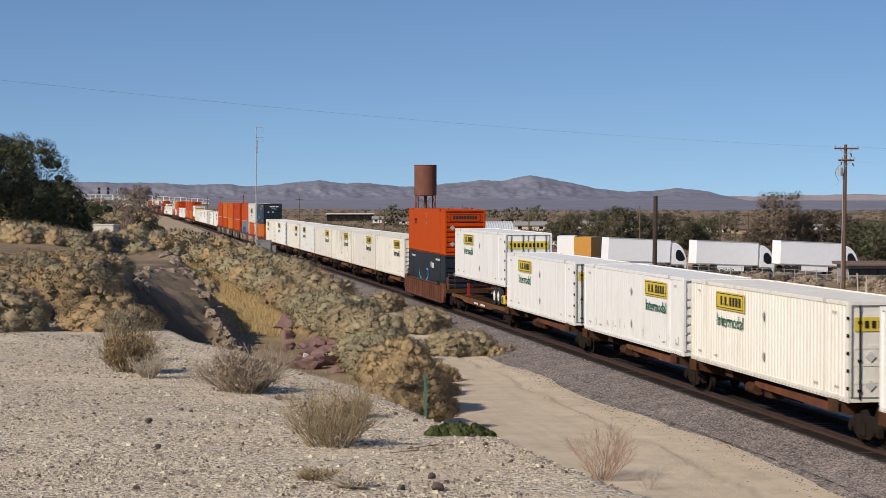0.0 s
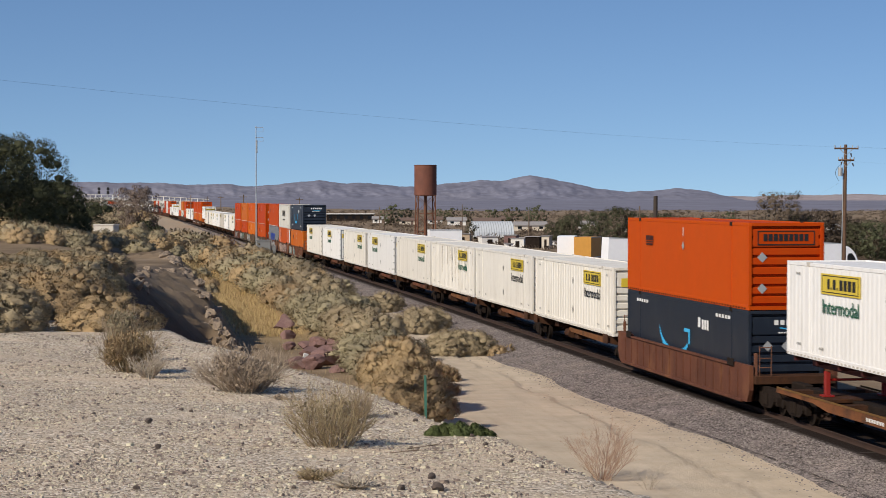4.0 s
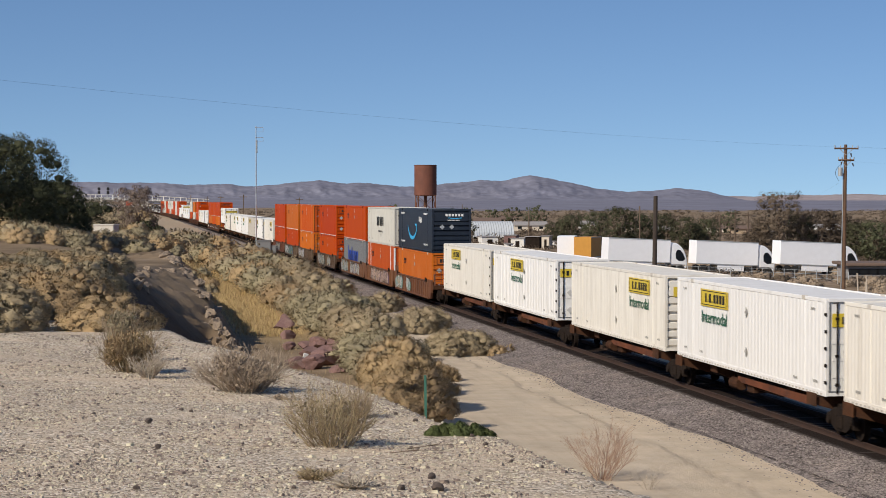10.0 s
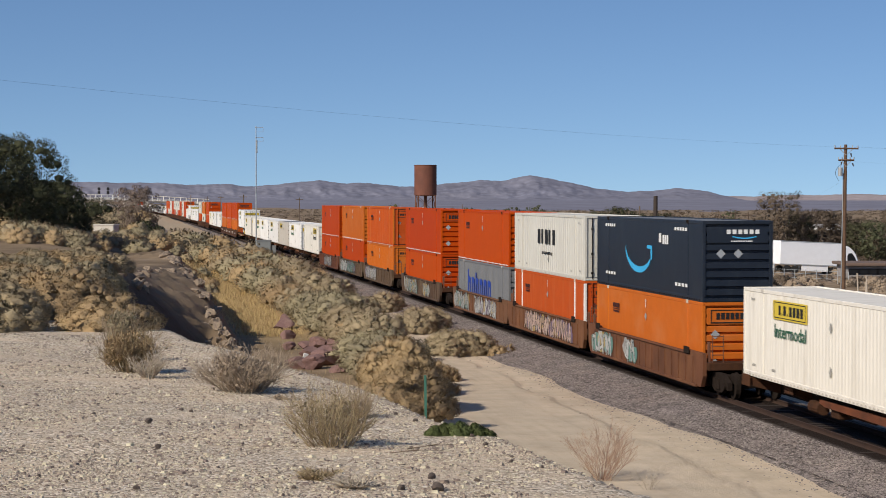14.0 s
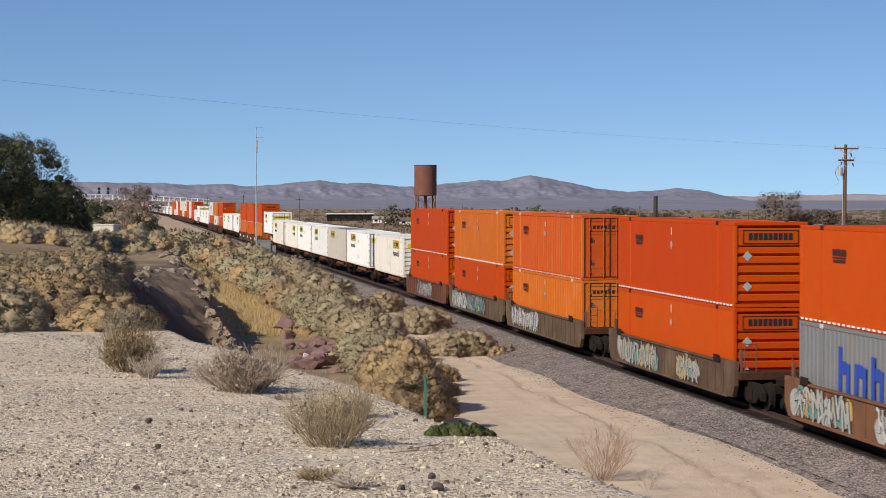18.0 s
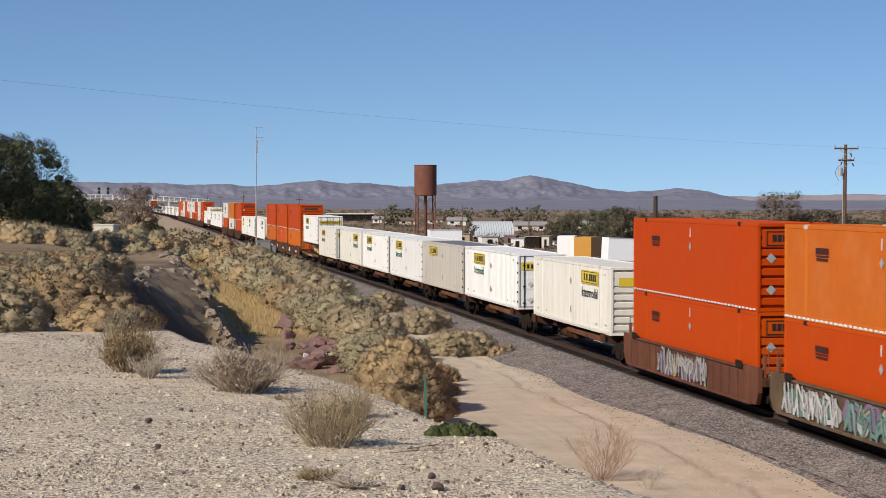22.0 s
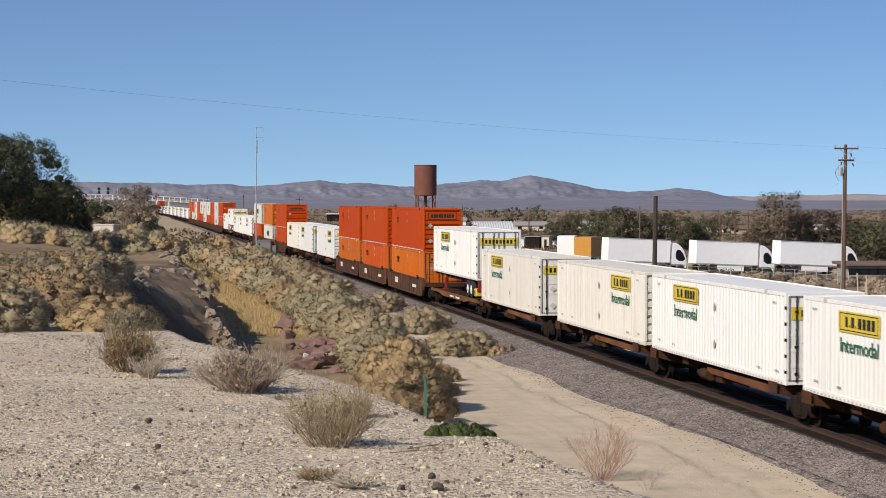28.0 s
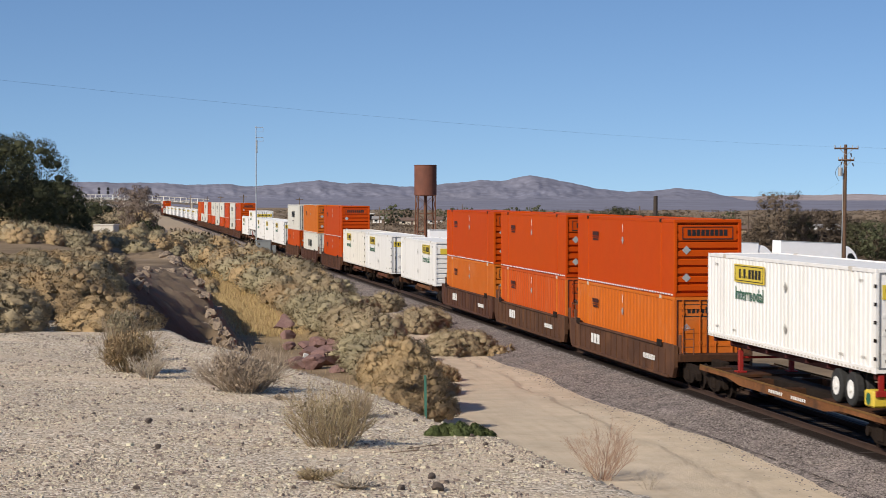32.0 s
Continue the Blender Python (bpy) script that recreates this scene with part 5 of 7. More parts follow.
def leafy(rr, centre, rad, out, leaves, leaf, squash=0.9, core=0.66, level=1, drawn=0.8):
    """Vertices, faces and soft normals of rounded knobs that are thick with small leaves."""
    k = len(centre)
    ball, bf = unit_ball(level)
    bump = 1 + rr.uniform(-0.4, 0.25, (k, len(ball), 1))
    v1 = centre[:, None] + ball[None] * bump * rad[:, None, None] * core * np.array([1, 1, squash])
    n1 = unit(ball[None] * 0.5 + out[:, None] * 0.6 + rr.normal(0, 0.25, (k, len(ball), 3)))
    f1 = (bf[None] + (np.arange(k) * len(ball))[:, None, None]).reshape(-1, 3)
    pick = rr.choice(k, leaves, p=rad ** 2 / (rad ** 2).sum())
    n = unit(rr.normal(0, 1, (leaves, 3)) + drawn * out[pick])
    o = centre[pick] + n * (rad[pick] * rr.uniform(0.72, 1.16, leaves))[:, None] * np.array([1, 1, squash])
    d = unit(n * 0.7 + rr.uniform(-0.9, 0.9, (leaves, 3)) + np.array([0, 0, 0.25]))
    s = unit(np.cross(d, n + rr.uniform(-0.7, 0.7, (leaves, 3))))
    L, w = leaf * rr.uniform(0.7, 1.8, (leaves, 1)), leaf * rr.uniform(0.28, 0.5, (leaves, 1))
    a, b, c = o - s * w, o + s * w, o + d * L
    away = (np.cross(b - a, c - a) * n).sum(1) < 0
    a[away], b[away] = b[away].copy(), a[away].copy()
    v2 = np.stack([a, b, c], 1).reshape(-1, 3)
    n2 = np.repeat(unit(n * 0.7 + out[pick] * 0.7 + rr.normal(0, 0.14, (leaves, 3))), 3, axis=0)
    f2 = np.arange(leaves * 3).reshape(-1, 3) + k * len(ball)
    return np.concatenate([v1.reshape(-1, 3), v2]), np.concatenate([f1, f2]), np.concatenate([n1.reshape(-1, 3), n2])


@functools.lru_cache(None)
def bush_shape(seed, knobs, leaves, leaf):
    """A mounded desert bush about 1.7 m across and 0.9 m high, all small rounded knobs of leaves."""
    rr = np.random.RandomState(seed * 31 + 7)
    i = np.arange(knobs)
    z = 1 - (i + 0.5) / knobs * 0.97
    a = i * 2.39996 + rr.uniform(-0.45, 0.45, knobs)
    out = np.stack([np.sqrt(1 - z * z) * np.cos(a), np.sqrt(1 - z * z) * np.sin(a), z], -1)
    big = 1 + 0.2 * np.sin(2 * a + seed) + 0.13 * np.sin(3 * a + 2.1 * seed) + 0.1 * np.sin(7 * z + 4 * a)
    grow = (80 / knobs) ** 0.5
    rad = rr.uniform(0.11, 0.2, knobs) * min(grow, 1.9)
    c = out * np.array([0.66, 0.66, 0.58]) * (big * rr.uniform(0.92, 1.04, knobs))[:, None] + np.array([0, 0, 0.06])
    c = np.concatenate([c, [[0, 0, 0.18]]])
    rad = np.concatenate([rad, [0.001]])
    out = np.concatenate([out, [[0, 0, 1.0]]])
    v, f, n = leafy(rr, c, rad, out, leaves, leaf, core=0.7)
    ball, bf = unit_ball(2)
    f = np.concatenate([f, bf + len(v)])
    v = np.concatenate([v, ball * np.array([0.54, 0.54, 0.44]) + np.array([0, 0, 0.08])])
    n = np.concatenate([n, ball])
    return soft_mesh("bush", v, f, n), v, f, n


def twig_mesh(seed, mat, stems=60, height=0.6, spread=0.45, thin=0.006, forks=4, base=0.05):
    """An open bush of bare branching twigs."""
    rng = random.Random(seed)
    v, f = [], []

    def sliver(a, b, w):
        d = (b - a)
        s = d.cross(Vector((rng.uniform(-1, 1), rng.uniform(-1, 1), rng.uniform(-.3, .3))))
        s = s.normalized() * w if s.length > 1e-6 else Vector((w, 0, 0))
        s2 = d.cross(s).normalized() * w
        k = len(v)
        v.extend([tuple(a + s), tuple(a - s * 0.5 + s2 * 0.87), tuple(a - s * 0.5 - s2 * 0.87), tuple(b)])
        f.extend([(k, k + 1, k + 3), (k + 1, k + 2, k + 3), (k + 2, k, k + 3)])

    def grow(a, d, L, w, level):
        b = a + d * L
        sliver(a, b + d * L * 0.1, w)
        if level == 0:
            return
        for _ in range(rng.randint(2, forks)):
            e = (d + Vector((rng.uniform(-.7, .7), rng.uniform(-.7, .7), rng.uniform(-.25, .6)))).normalized()
            grow(a + d * L * rng.uniform(0.45, 1.0), e, L * rng.uniform(0.5, 0.8), w * 0.65, level - 1)

    for _ in range(stems):
        a = rng.uniform(0, 6.28)
        r = rng.random() ** 0.6
        d = Vector((math.cos(a) * r * spread * 1.8, math.sin(a) * r * spread * 1.8, 1.0)).normalized()
        grow(Vector((math.cos(a), math.sin(a), 0)) * base * rng.random(), d, height * rng.uniform(0.16, 0.46), thin, 3)
    me = bpy.data.meshes.new("twig_bush")
    me.from_pydata(v, [], f)
    me.materials.append(M[mat])
    return me


def bush(mat, seed, x, y, size=1.0, tall=1.0, label="", z=None, name="saltbush", sink=0.06):
    ob = new(name, bush_mesh(seed, mat, 130, 14000, 0.023) if y < 72 else bush_mesh(seed, mat, 90, 5600, 0.031) if y < 100 else bush_mesh(seed, mat, 64, 3400, 0.036))
    ob.matrix_basis = Matrix.LocRotScale((x, y, (gz(x, y) if z is None else z) - sink), Euler((0, 0, random.uniform(0, 6.28))), (size, size * random.uniform(0.9, 1.1), size * tall))
    return tagged(ob, label, "bush", "desert bushes")


def brush_mass(name, rows, label):
    """Bushes too far off to tell apart, joined: rows of kind, seed, x, y, size, tall."""
    by_kind = {}
    for kind, seed, x, y, size, tall in rows:
        by_kind.setdefault(kind, []).append((seed, x, y, size, tall))
    for kind, items in by_kind.items():
        vs, fs, ns, k = [], [], [], 0
        for seed, x, y, size, tall in items:
            _, v, f, n = bush_shape(seed, 24, 850, 0.062) if y < 240 else bush_shape(seed, 14, 300, 0.12)
            a = random.uniform(0, 6.28)
            turn = np.array([[math.cos(a), -math.sin(a), 0], [math.sin(a), math.cos(a), 0], [0, 0, 1]])
            vs.append((v * np.array([1, 1, tall]) * size) @ turn.T + np.array([x, y, gz(x, y) - 0.06]))
            ns.append(n @ turn.T)
            fs.append(f + k)
            k += len(v)
        me = soft_mesh(name, np.concatenate(vs), np.concatenate(fs), np.concatenate(ns))
        me.materials.append(M[kind])
        tagged(new(name, me), label, "brush", kind="stuff")


BUSH_LABEL = {"sage": "grey-green saltbush on the dry bank", "straw_leaf": "straw-olive saltbush on the dry bank", "tan_leaf": "dry tan saltbush on the dry bank"}
rng = random.Random(5)


def patch_kind(x, y, rng, dry=0.0):
    """Bushes of one kind grow in patches."""
    k = float(hills(x, y * 0.5, 7.0, 1.7)) + rng.uniform(-0.25, 0.25) + dry
    return "tan_leaf" if k > 0.36 else ("sage" if k < -0.2 else "straw_leaf")


# low bank beside the line, thick with brush
mass = []
y = 64.8
while y < 600:
    far = smooth(64, 250, y)
    step = (1.75 + 2.2 * far) * max(1, y / 260)
    lo, hi = float(np.interp(y, BANK_Y, BANK_LO)), float(np.interp(y, BANK_Y, BANK_HI))
    x = lo + rng.uniform(0, 0.6)
    while x < hi:
        kind = patch_kind(x, y, rng, 0.3 if y < 76 else 0.0)
        size = rng.uniform(1.4, 2.25) * (1 + 0.35 * far) * max(1, y / 320)
        row = (kind, rng.randint(0, 3), x, y + rng.uniform(-0.5, 0.5) * step, size, rng.uniform(0.72, 0.98) / (1 + 0.2 * far))
        if (225 < y < 275 and x > hi - 5) or (y > 285 and x > 5.5):
            pass
        elif 112 < y < 150 and x > hi - 2.4 and rng.random() < 0.5:
            pass
        elif y < 150:
            bush(*row, BUSH_LABEL[kind])
        else:
            mass.append(row)
        x += 1.12 * size * rng.uniform(0.8, 1.15)
    y += step
brush_mass("brush", mass, "olive and straw brush along the line")
for x, yy, s in ((15.7, 97.2, 1.5), (16.8, 97.8, 1.7), (16.2, 99.5, 1.5), (18.2, 96.6, 0.85), (17.3, 114, 1.75), (16.4, 112, 1.6), (18.0, 117, 1.6), (17.5, 119.5, 1.5), (17.9, 136, 1.6), (17.2, 133, 1.5)):
    bush("straw_leaf" if s > 1.35 else "tan_leaf", rng.randint(0, 3), x, yy, s, 0.9, "rounded tan saltbush on the sandy strip")
# high bank by the gravel rise
for i in range(120):
    yy = 31 + 120 * (i / 120) ** 1.25 + rng.uniform(-1, 1)
    ex = float(np.interp(yy, EDGE_Y, EDGE_X))
    span = 5.0 + 0.2 * (yy - 30)
    x = ex - 0.75 - span * rng.random()
    if yy > 85 and 0.25 < (ex - x) / span < 0.6 and rng.random() < 0.6:
        continue
    kind = patch_kind(x, yy, rng, -0.05)
    if yy > 104 and x > -0.6 - 0.05 * (yy - 104):
        continue
    bush(kind, rng.randint(0, 3), x, yy, rng.uniform(0.95, 1.35) + 0.003 * (yy - 30), rng.uniform(0.65, 0.85), BUSH_LABEL[kind].replace("dry bank", "high bank"))
# thick growth at the near end of the high bank and along the lip of the cut
for i in range(92):
    if i < 26:
        yy = rng.uniform(36.5, 48)
        x = rng.uniform(-0.068 * yy, -0.5)
        size = rng.uniform(0.8, 1.2)
    else:
        yy = rng.uniform(52, 128)
        x = float(np.interp(yy, EDGE_Y, EDGE_X)) - 0.35 - rng.uniform(0, 4.5)
        size = rng.uniform(0.8, 1.15)
    kind = patch_kind(x, yy, rng, 0.05)
    if yy > 104 and x > -0.6 - 0.05 * (yy - 104):
        continue
    bush(kind, rng.randint(0, 3), x, yy, size * 1.2, rng.uniform(0.65, 0.85), BUSH_LABEL[kind].replace("dry bank", "high bank by the cut"))
# brush before the trees and over the far end of the bank
mass = []
for i in range(200):
    yy = rng.uniform(132, 260) if i < 170 else rng.uniform(130, 143)
    x = rng.uniform(-0.09 * yy, 8.5) if i < 170 else rng.uniform(-11, -2)
    if yy < 160 and x > -1:
        continue
    mass.append((rng.choices(("sage", "straw_leaf", "tan_leaf"), (3, 4, 3))[0], rng.randint(0, 3), x, yy, rng.uniform(0.9, 1.4), rng.uniform(0.8, 1.05)))
brush_mass("bank_brush", mass, "olive and straw brush on the high bank")


# ---- trees ----
def tree(name, x, y, height, width, mat, label, seed=1, blades=5000, leaf=0.3, trunk=0.25, base=0.15, clumps=40, z=None, core=0.85):
    rng = random.Random(seed)
    ob = empty(name, label, "tree", "trees")
    ob.matrix_basis = pose(x, y, gz(x, y) if z is None else z)
    bm = bmesh.new()
    rod(bm, (0, 0, -0.3), (0.05 * width, 0.02 * width, height * 0.5), trunk, 8, trunk * 0.5)
    ends = []
    for i in range(7):
        a = i * 0.9 + rng.uniform(-.3, .3)
        h0 = height * rng.uniform(0.12, 0.4)
        e = Vector((math.cos(a) * width * rng.uniform(0.2, 0.36), math.sin(a) * width * rng.uniform(0.2, 0.36), height * rng.uniform(0.5, 0.85)))
        rod(bm, (0.02 * width, 0.01 * width, h0), e, trunk * 0.45, 6, trunk * 0.12)
    part("trunk", bm, M["bark"], ob)
    rr = np.random.RandomState(seed)
    a = rr.uniform(0, 6.28, clumps)
    h = base + (1 - base) * rr.rand(clumps)
    lim = np.sin(math.pi * np.minimum(1, 0.18 + 0.738 * (1 - (h - base) / (1 - base)))) ** 0.7
    r = width * 0.5 * lim * np.sqrt(rr.rand(clumps))
    rad = width * rr.uniform(0.07, 0.15, clumps) * (0.78 if clumps > 125 else 1.0 if clumps > 65 else 1.3)
    c = np.stack([r * np.cos(a), r * np.sin(a), h * height * 0.94], -1)
    out = unit(c / np.array([width, width, height]) - np.array([0, 0, 0.35 + base * 0.5]))
    v, f, n = leafy(rr, c, rad, out, blades, leaf, 0.85, core, 1, 0.4)
    crown = soft_mesh("crown", v, f, n)
    crown.materials.append(M[mat])
    part("crown", crown, None, ob)
    return ob


p = aim(sl(20), 150)
tree("large_tree", p.x, p.y, 10.1, 8.8, "dark_leaf", "large dark green tree at the edge of the bank", 2, 46000, 0.11, 0.3, z=1.25, clumps=260, core=0.42)
p = aim(sl(-60), 140)
tree("large_tree", p.x, p.y, 9.8, 8.5, "dark_leaf", "large dark green tree at the edge of the bank", 3, 28000, 0.12, 0.3, z=1.85, clumps=200, core=0.42)
p = aim(sl(88), 160)
tree("large_tree", p.x, p.y, 6.6, 6.0, "dark_leaf", "dense dark green tree with low branches", 4, 32000, 0.11, 0.25, base=0.02, z=1.65, clumps=200, core=0.42)
p = aim(sl(155), 200)
tree("small_tree", p.x, p.y, 4.6, 5.0, "dark_leaf", "low dark green tree beyond the bank", 5, 9000, 0.11, 0.15, base=0.0, z=1.95, clumps=60, core=0.5)
p = aim(sl(243), 250)
tree("tamarisk_tree", p.x, p.y, 7.2, 5.6, "tamarisk_leaf", "brownish feathery tamarisk tree beside the line", 6, 26000, 0.09, 0.18, base=0.0, z=1.2, clumps=150, core=0.3)
p = aim(sl(262), 246)
tree("small_tree", p.x, p.y, 3.0, 3.4, "dark_leaf", "low dark green tree below the tamarisk", 7, 7000, 0.12, 0.12, base=0.0, z=0.8, clumps=50, core=0.4)

# ---- mast and signal cabinet ----
mast_at = aim(sl(453.5), 262)
mast = empty("radio_mast", "slender grey steel mast with small antennas", "mast", at=pose(mast_at.x, mast_at.y, -0.75))
bm = bmesh.new()
rod(bm, (0, 0, 0), (0, 0, 16.6), 0.10, 8, 0.05)
part("pole", bm, M["galv"], mast)
for z in (16.4, 15.15):
    bm = bmesh.new()
    rod(bm, (-0.1, 0, z), (0.9, 0, z), 0.03, 5)
    rod(bm, (0.9, 0, z), (0.9, 0, z - 0.55), 0.025, 5)
    rod(bm, (0.05, 0, z - 0.55), (0.9, 0, z - 0.55), 0.02, 5)
    part("antenna_arm", bm, M["galv"], mast)
bm = bmesh.new()
rod(bm, (0.12, 0, 13.2), (0.12, 0, 14.8), 0.07, 6)
rod(bm, (0.0, 0, 13.3), (0.2, 0, 13.3), 0.02, 5)
part("whip_antenna", bm, M["galv"], mast)
M["cabinet"] = material("grey_cabinet_paint", (0.19, 0.205, 0.21), 0.5, vary=0.05)
cab_at = aim(sl(469), 262)
cab = empty("signal_cabinet", "grey metal signal cabinet beside the railway line", "cabinet", at=pose(cab_at.x, cab_at.y, -0.75, rz=-6))
bm = bmesh.new()
box(bm, (-1.0, -0.8, 0.1), (0.75, 0.8, 2.05), 0.04)
box(bm, (-1.1, -0.9, 2.05), (0.85, 0.9, 2.15), 0.03)
part("body", bm, M["cabinet"], cab)
bm = bmesh.new()
box(bm, (0.8, -0.6, 0.1), (1.4, 0.4, 1.45), 0.04)
part("side_box", bm, M["cabinet"], cab)
bm = bmesh.new()
box(bm, (-0.3, -0.815, 0.55), (0.1, -0.80, 0.9))
part("notice", bm, M["white_ink"], cab, "small white notice plate")
bm = bmesh.new()
box(bm, (-1.15, -0.95, -0.3), (1.5, 0.95, 0.1), 0.03)
part("plinth", bm, M["grey"], cab)

# ---- water tank ----
tk = aim(sl(753), 380)
tower = empty("water_tower", "rust-brown steel water tank on lattice legs", "water tower", at=pose(tk.x, tk.y, -3.0))
bm = bmesh.new()
rod(bm, (0, 0, 10.1), (0, 0, 15.65), 2.05, 40)
for z in (10.1, 12.0, 13.8, 15.6):
    rod(bm, (0, 0, z - 0.05), (0, 0, z + 0.05), 2.085, 40)
part("tank", bm, M["tank"], tower)
for a, b in ((-1, -1), (1, -1), (1, 1), (-1, 1)):
    bm = bmesh.new()
    rod(bm, (a * 1.75, b * 1.75, 0), (a * 1.55, b * 1.55, 10.1), 0.12, 6)
    part("leg", bm, M["rust"], tower)
for z0, z1 in ((0.2, 3.4), (3.4, 6.7), (6.7, 10.0)):
    for (a, b), (c, d) in (((-1, -1), (1, -1)), ((1, -1), (1, 1)), ((1, 1), (-1, 1)), ((-1, 1), (-1, -1))):
        bm = bmesh.new()
        k = 1.65
        rod(bm, (a * k, b * k, z0), (c * k, d * k, z1), 0.045, 4)
        rod(bm, (c * k, d * k, z0), (a * k, b * k, z1), 0.045, 4)
        rod(bm, (a * k, b * k, z1), (c * k, d * k, z1), 0.06, 4)
        part("brace", bm, M["rust"], tower)
bm = bmesh.new()
rod(bm, (0, 0, 0), (0, 0, 10.1), 0.3, 10)
part("riser_pipe", bm, M["rust"], tower)

# ---- poles and wires ----
pp = aim(sl(1157.5), 150)
bare = empty("bare_pole", "dark weathered timber pole with nothing on it", "pole", at=pose(pp.x, pp.y, gz(pp.x, pp.y) - 0.3, 0.6, 0.6))
bm = bmesh.new()
rod(bm, (0, 0, 0), (0, 0, 7.0 - gz(pp.x, pp.y) + 0.3), 0.18, 10, 0.15)
part("shaft", bm, M["old_wood"], bare)
up_at = aim(sl(1492), 130)
upz = gz(up_at.x, up_at.y)
top = 10.25 - upz
upole = empty("utility_pole", "brown timber utility pole with two crossarms and transformer", "utility pole", at=pose(up_at.x, up_at.y, upz, 0, 0.7, 0))
bm = bmesh.new()
rod(bm, (0, 0, -0.3), (0, 0, top), 0.15, 10, 0.10)
part("shaft", bm, M["wood"], upole)
cro = math.degrees(-YAW) - 12
for z, w in ((top - 0.25, 0.75), (top - 0.98, 0.5)):
    bm = bmesh.new()
    c, s = math.cos(radians(cro)) * w, math.sin(radians(cro)) * w
    rod(bm, (-c, -s - 0.14, z), (c, s - 0.14, z), 0.055, 4)
    arm = part("crossarm", bm, M["wood"], upole)
    for k in (-0.95, -0.5, 0.5, 0.95):
        bm = bmesh.new()
        rod(bm, (c * k, s * k - 0.14, z + 0.05), (c * k, s * k - 0.14, z + 0.19), 0.035, 6)
        part("insulator", bm, M["galv"], arm)
for z, w in ((top - 0.25, 0.42), (top - 0.98, 0.3)):
    for sx in (-1, 1):
        bm = bmesh.new()
        rod(bm, (sx * w * math.cos(radians(cro)), sx * w * math.sin(radians(cro)) - 0.16, z - 0.02), (0, -0.12, z - 0.42), 0.018, 4)
        part("brace", bm, M["galv"], upole)
for sx, z in ((-0.3, top - 1.1), (0.42, top - 1.15), (0.3, top - 0.55)):
    bm = bmesh.new()
    rod(bm, (sx, -0.14, z), (sx * 1.15, -0.14, z - 0.22), 0.05, 8, 0.03)
    part("hanging_insulator", bm, M["old_wood"], upole)
bm = bmesh.new()
loop = [(-0.42 - 0.26 * math.sin(math.pi * k / 8), -0.1, top - 1.3 - 1.0 * k / 8) for k in range(9)]
for a, b in zip(loop, loop[1:]):
    rod(bm, a, b, 0.012, 4)
part("looped_lead", bm, M["black"], upole)
bm = bmesh.new()
rod(bm, (-0.36, -0.1, top - 2.0), (-0.36, -0.1, top - 1.45), 0.15, 12)
rod(bm, (-0.36, -0.1, top - 1.45), (-0.3, -0.1, top - 1.2), 0.03, 6)
part("transformer", bm, M["galv"], upole)
bm = bmesh.new()
rod(bm, (-0.17, -0.05, 2.5), (-0.15, -0.05, top - 1.8), 0.03, 6)
part("conduit", bm, M["galv"], upole)


def wire(a, b, sag, r=0.0026, n=24):
    cu = bpy.data.curves.new("wire", "CURVE")
    cu.dimensions, cu.bevel_depth, cu.bevel_resolution = "3D", r, 1
    sp = cu.splines.new("POLY")
    sp.points.add(n)
    for i in range(n + 1):
        t = i / n
        q = Vector(a).lerp(Vector(b), t)
        sp.points[i].co = (q.x, q.y, q.z - sag * 4 * t * (1 - t), 1)
    cu.materials.append(M["black"])
    return tagged(new("power_line", cu), "thin dark overhead wire from the utility pole", "wire", "overhead wires")


ph = up_at + Vector((-0.6, 0, 10.1))
wire(ph, aim(sl(-120), 70, 11.2), 0.35)
wire(ph + Vector((1.2, -0.2, 0)), aim(sl(2000), 130, 9.9), 0.2)
wire(up_at + Vector((0, 0, 9.2)), aim(sl(2000), 130, 9.0), 0.2)
wire(up_at + Vector((-0.2, 0, 7.9)), aim(sl(1400), 250, 6.6), 0.5)


# ---- lorries parked beyond the line ----
M["trailer"] = material("white_trailer_paint", (0.87, 0.88, 0.90), 0.45, vary=0.03)
M["ochre"] = material("ochre_yellow_paint", (0.52, 0.25, 0.04), 0.5, vary=0.06)
M["glass"] = material("dark_window_glass", (0.01, 0.012, 0.015), 0.12, vary=0.05, bump=0)


def semi_trailer(at, turn, length=16.2, tilt=0.0, paint="trailer", label="long white box trailer parked beyond the railway", wheels=True):
    ob = empty("box_trailer", label, "trailer", "parked trailers", at=pose(at.x, at.y, at.z, 0, tilt, turn))
    bm = bmesh.new()
    box(bm, (-length / 2, -1.3, 1.15), (length / 2, 1.3, 4.1), 0.03)
    part("body", bm, M[paint], ob)
    for sy in (-1, 1):
        for z in (1.12, 4.0):
            bm = bmesh.new()
            box(bm, (-length / 2, sy * 1.3 - 0.02, z), (length / 2, sy * 1.3 + 0.02, z + 0.12))
            part("side_rail", bm, M["galv"], ob)
        bm = bmesh.new()
        box(bm, (-length * 0.15, sy * 1.22 - 0.02, 0.4), (length * 0.28, sy * 1.22 + 0.02, 1.12), 0)
        part("skirt", bm, M["trailer"], ob)
    for x in (-length / 2 + 1.0, -length / 2 + 2.1):
        for sy in (-1.1, 1.1):
            bm = bmesh.new()
            rod(bm, (x, sy - 0.2, 0.5), (x, sy + 0.2, 0.5), 0.5, 14)
            part("wheel", bm, M["rubber"], ob)
    return ob


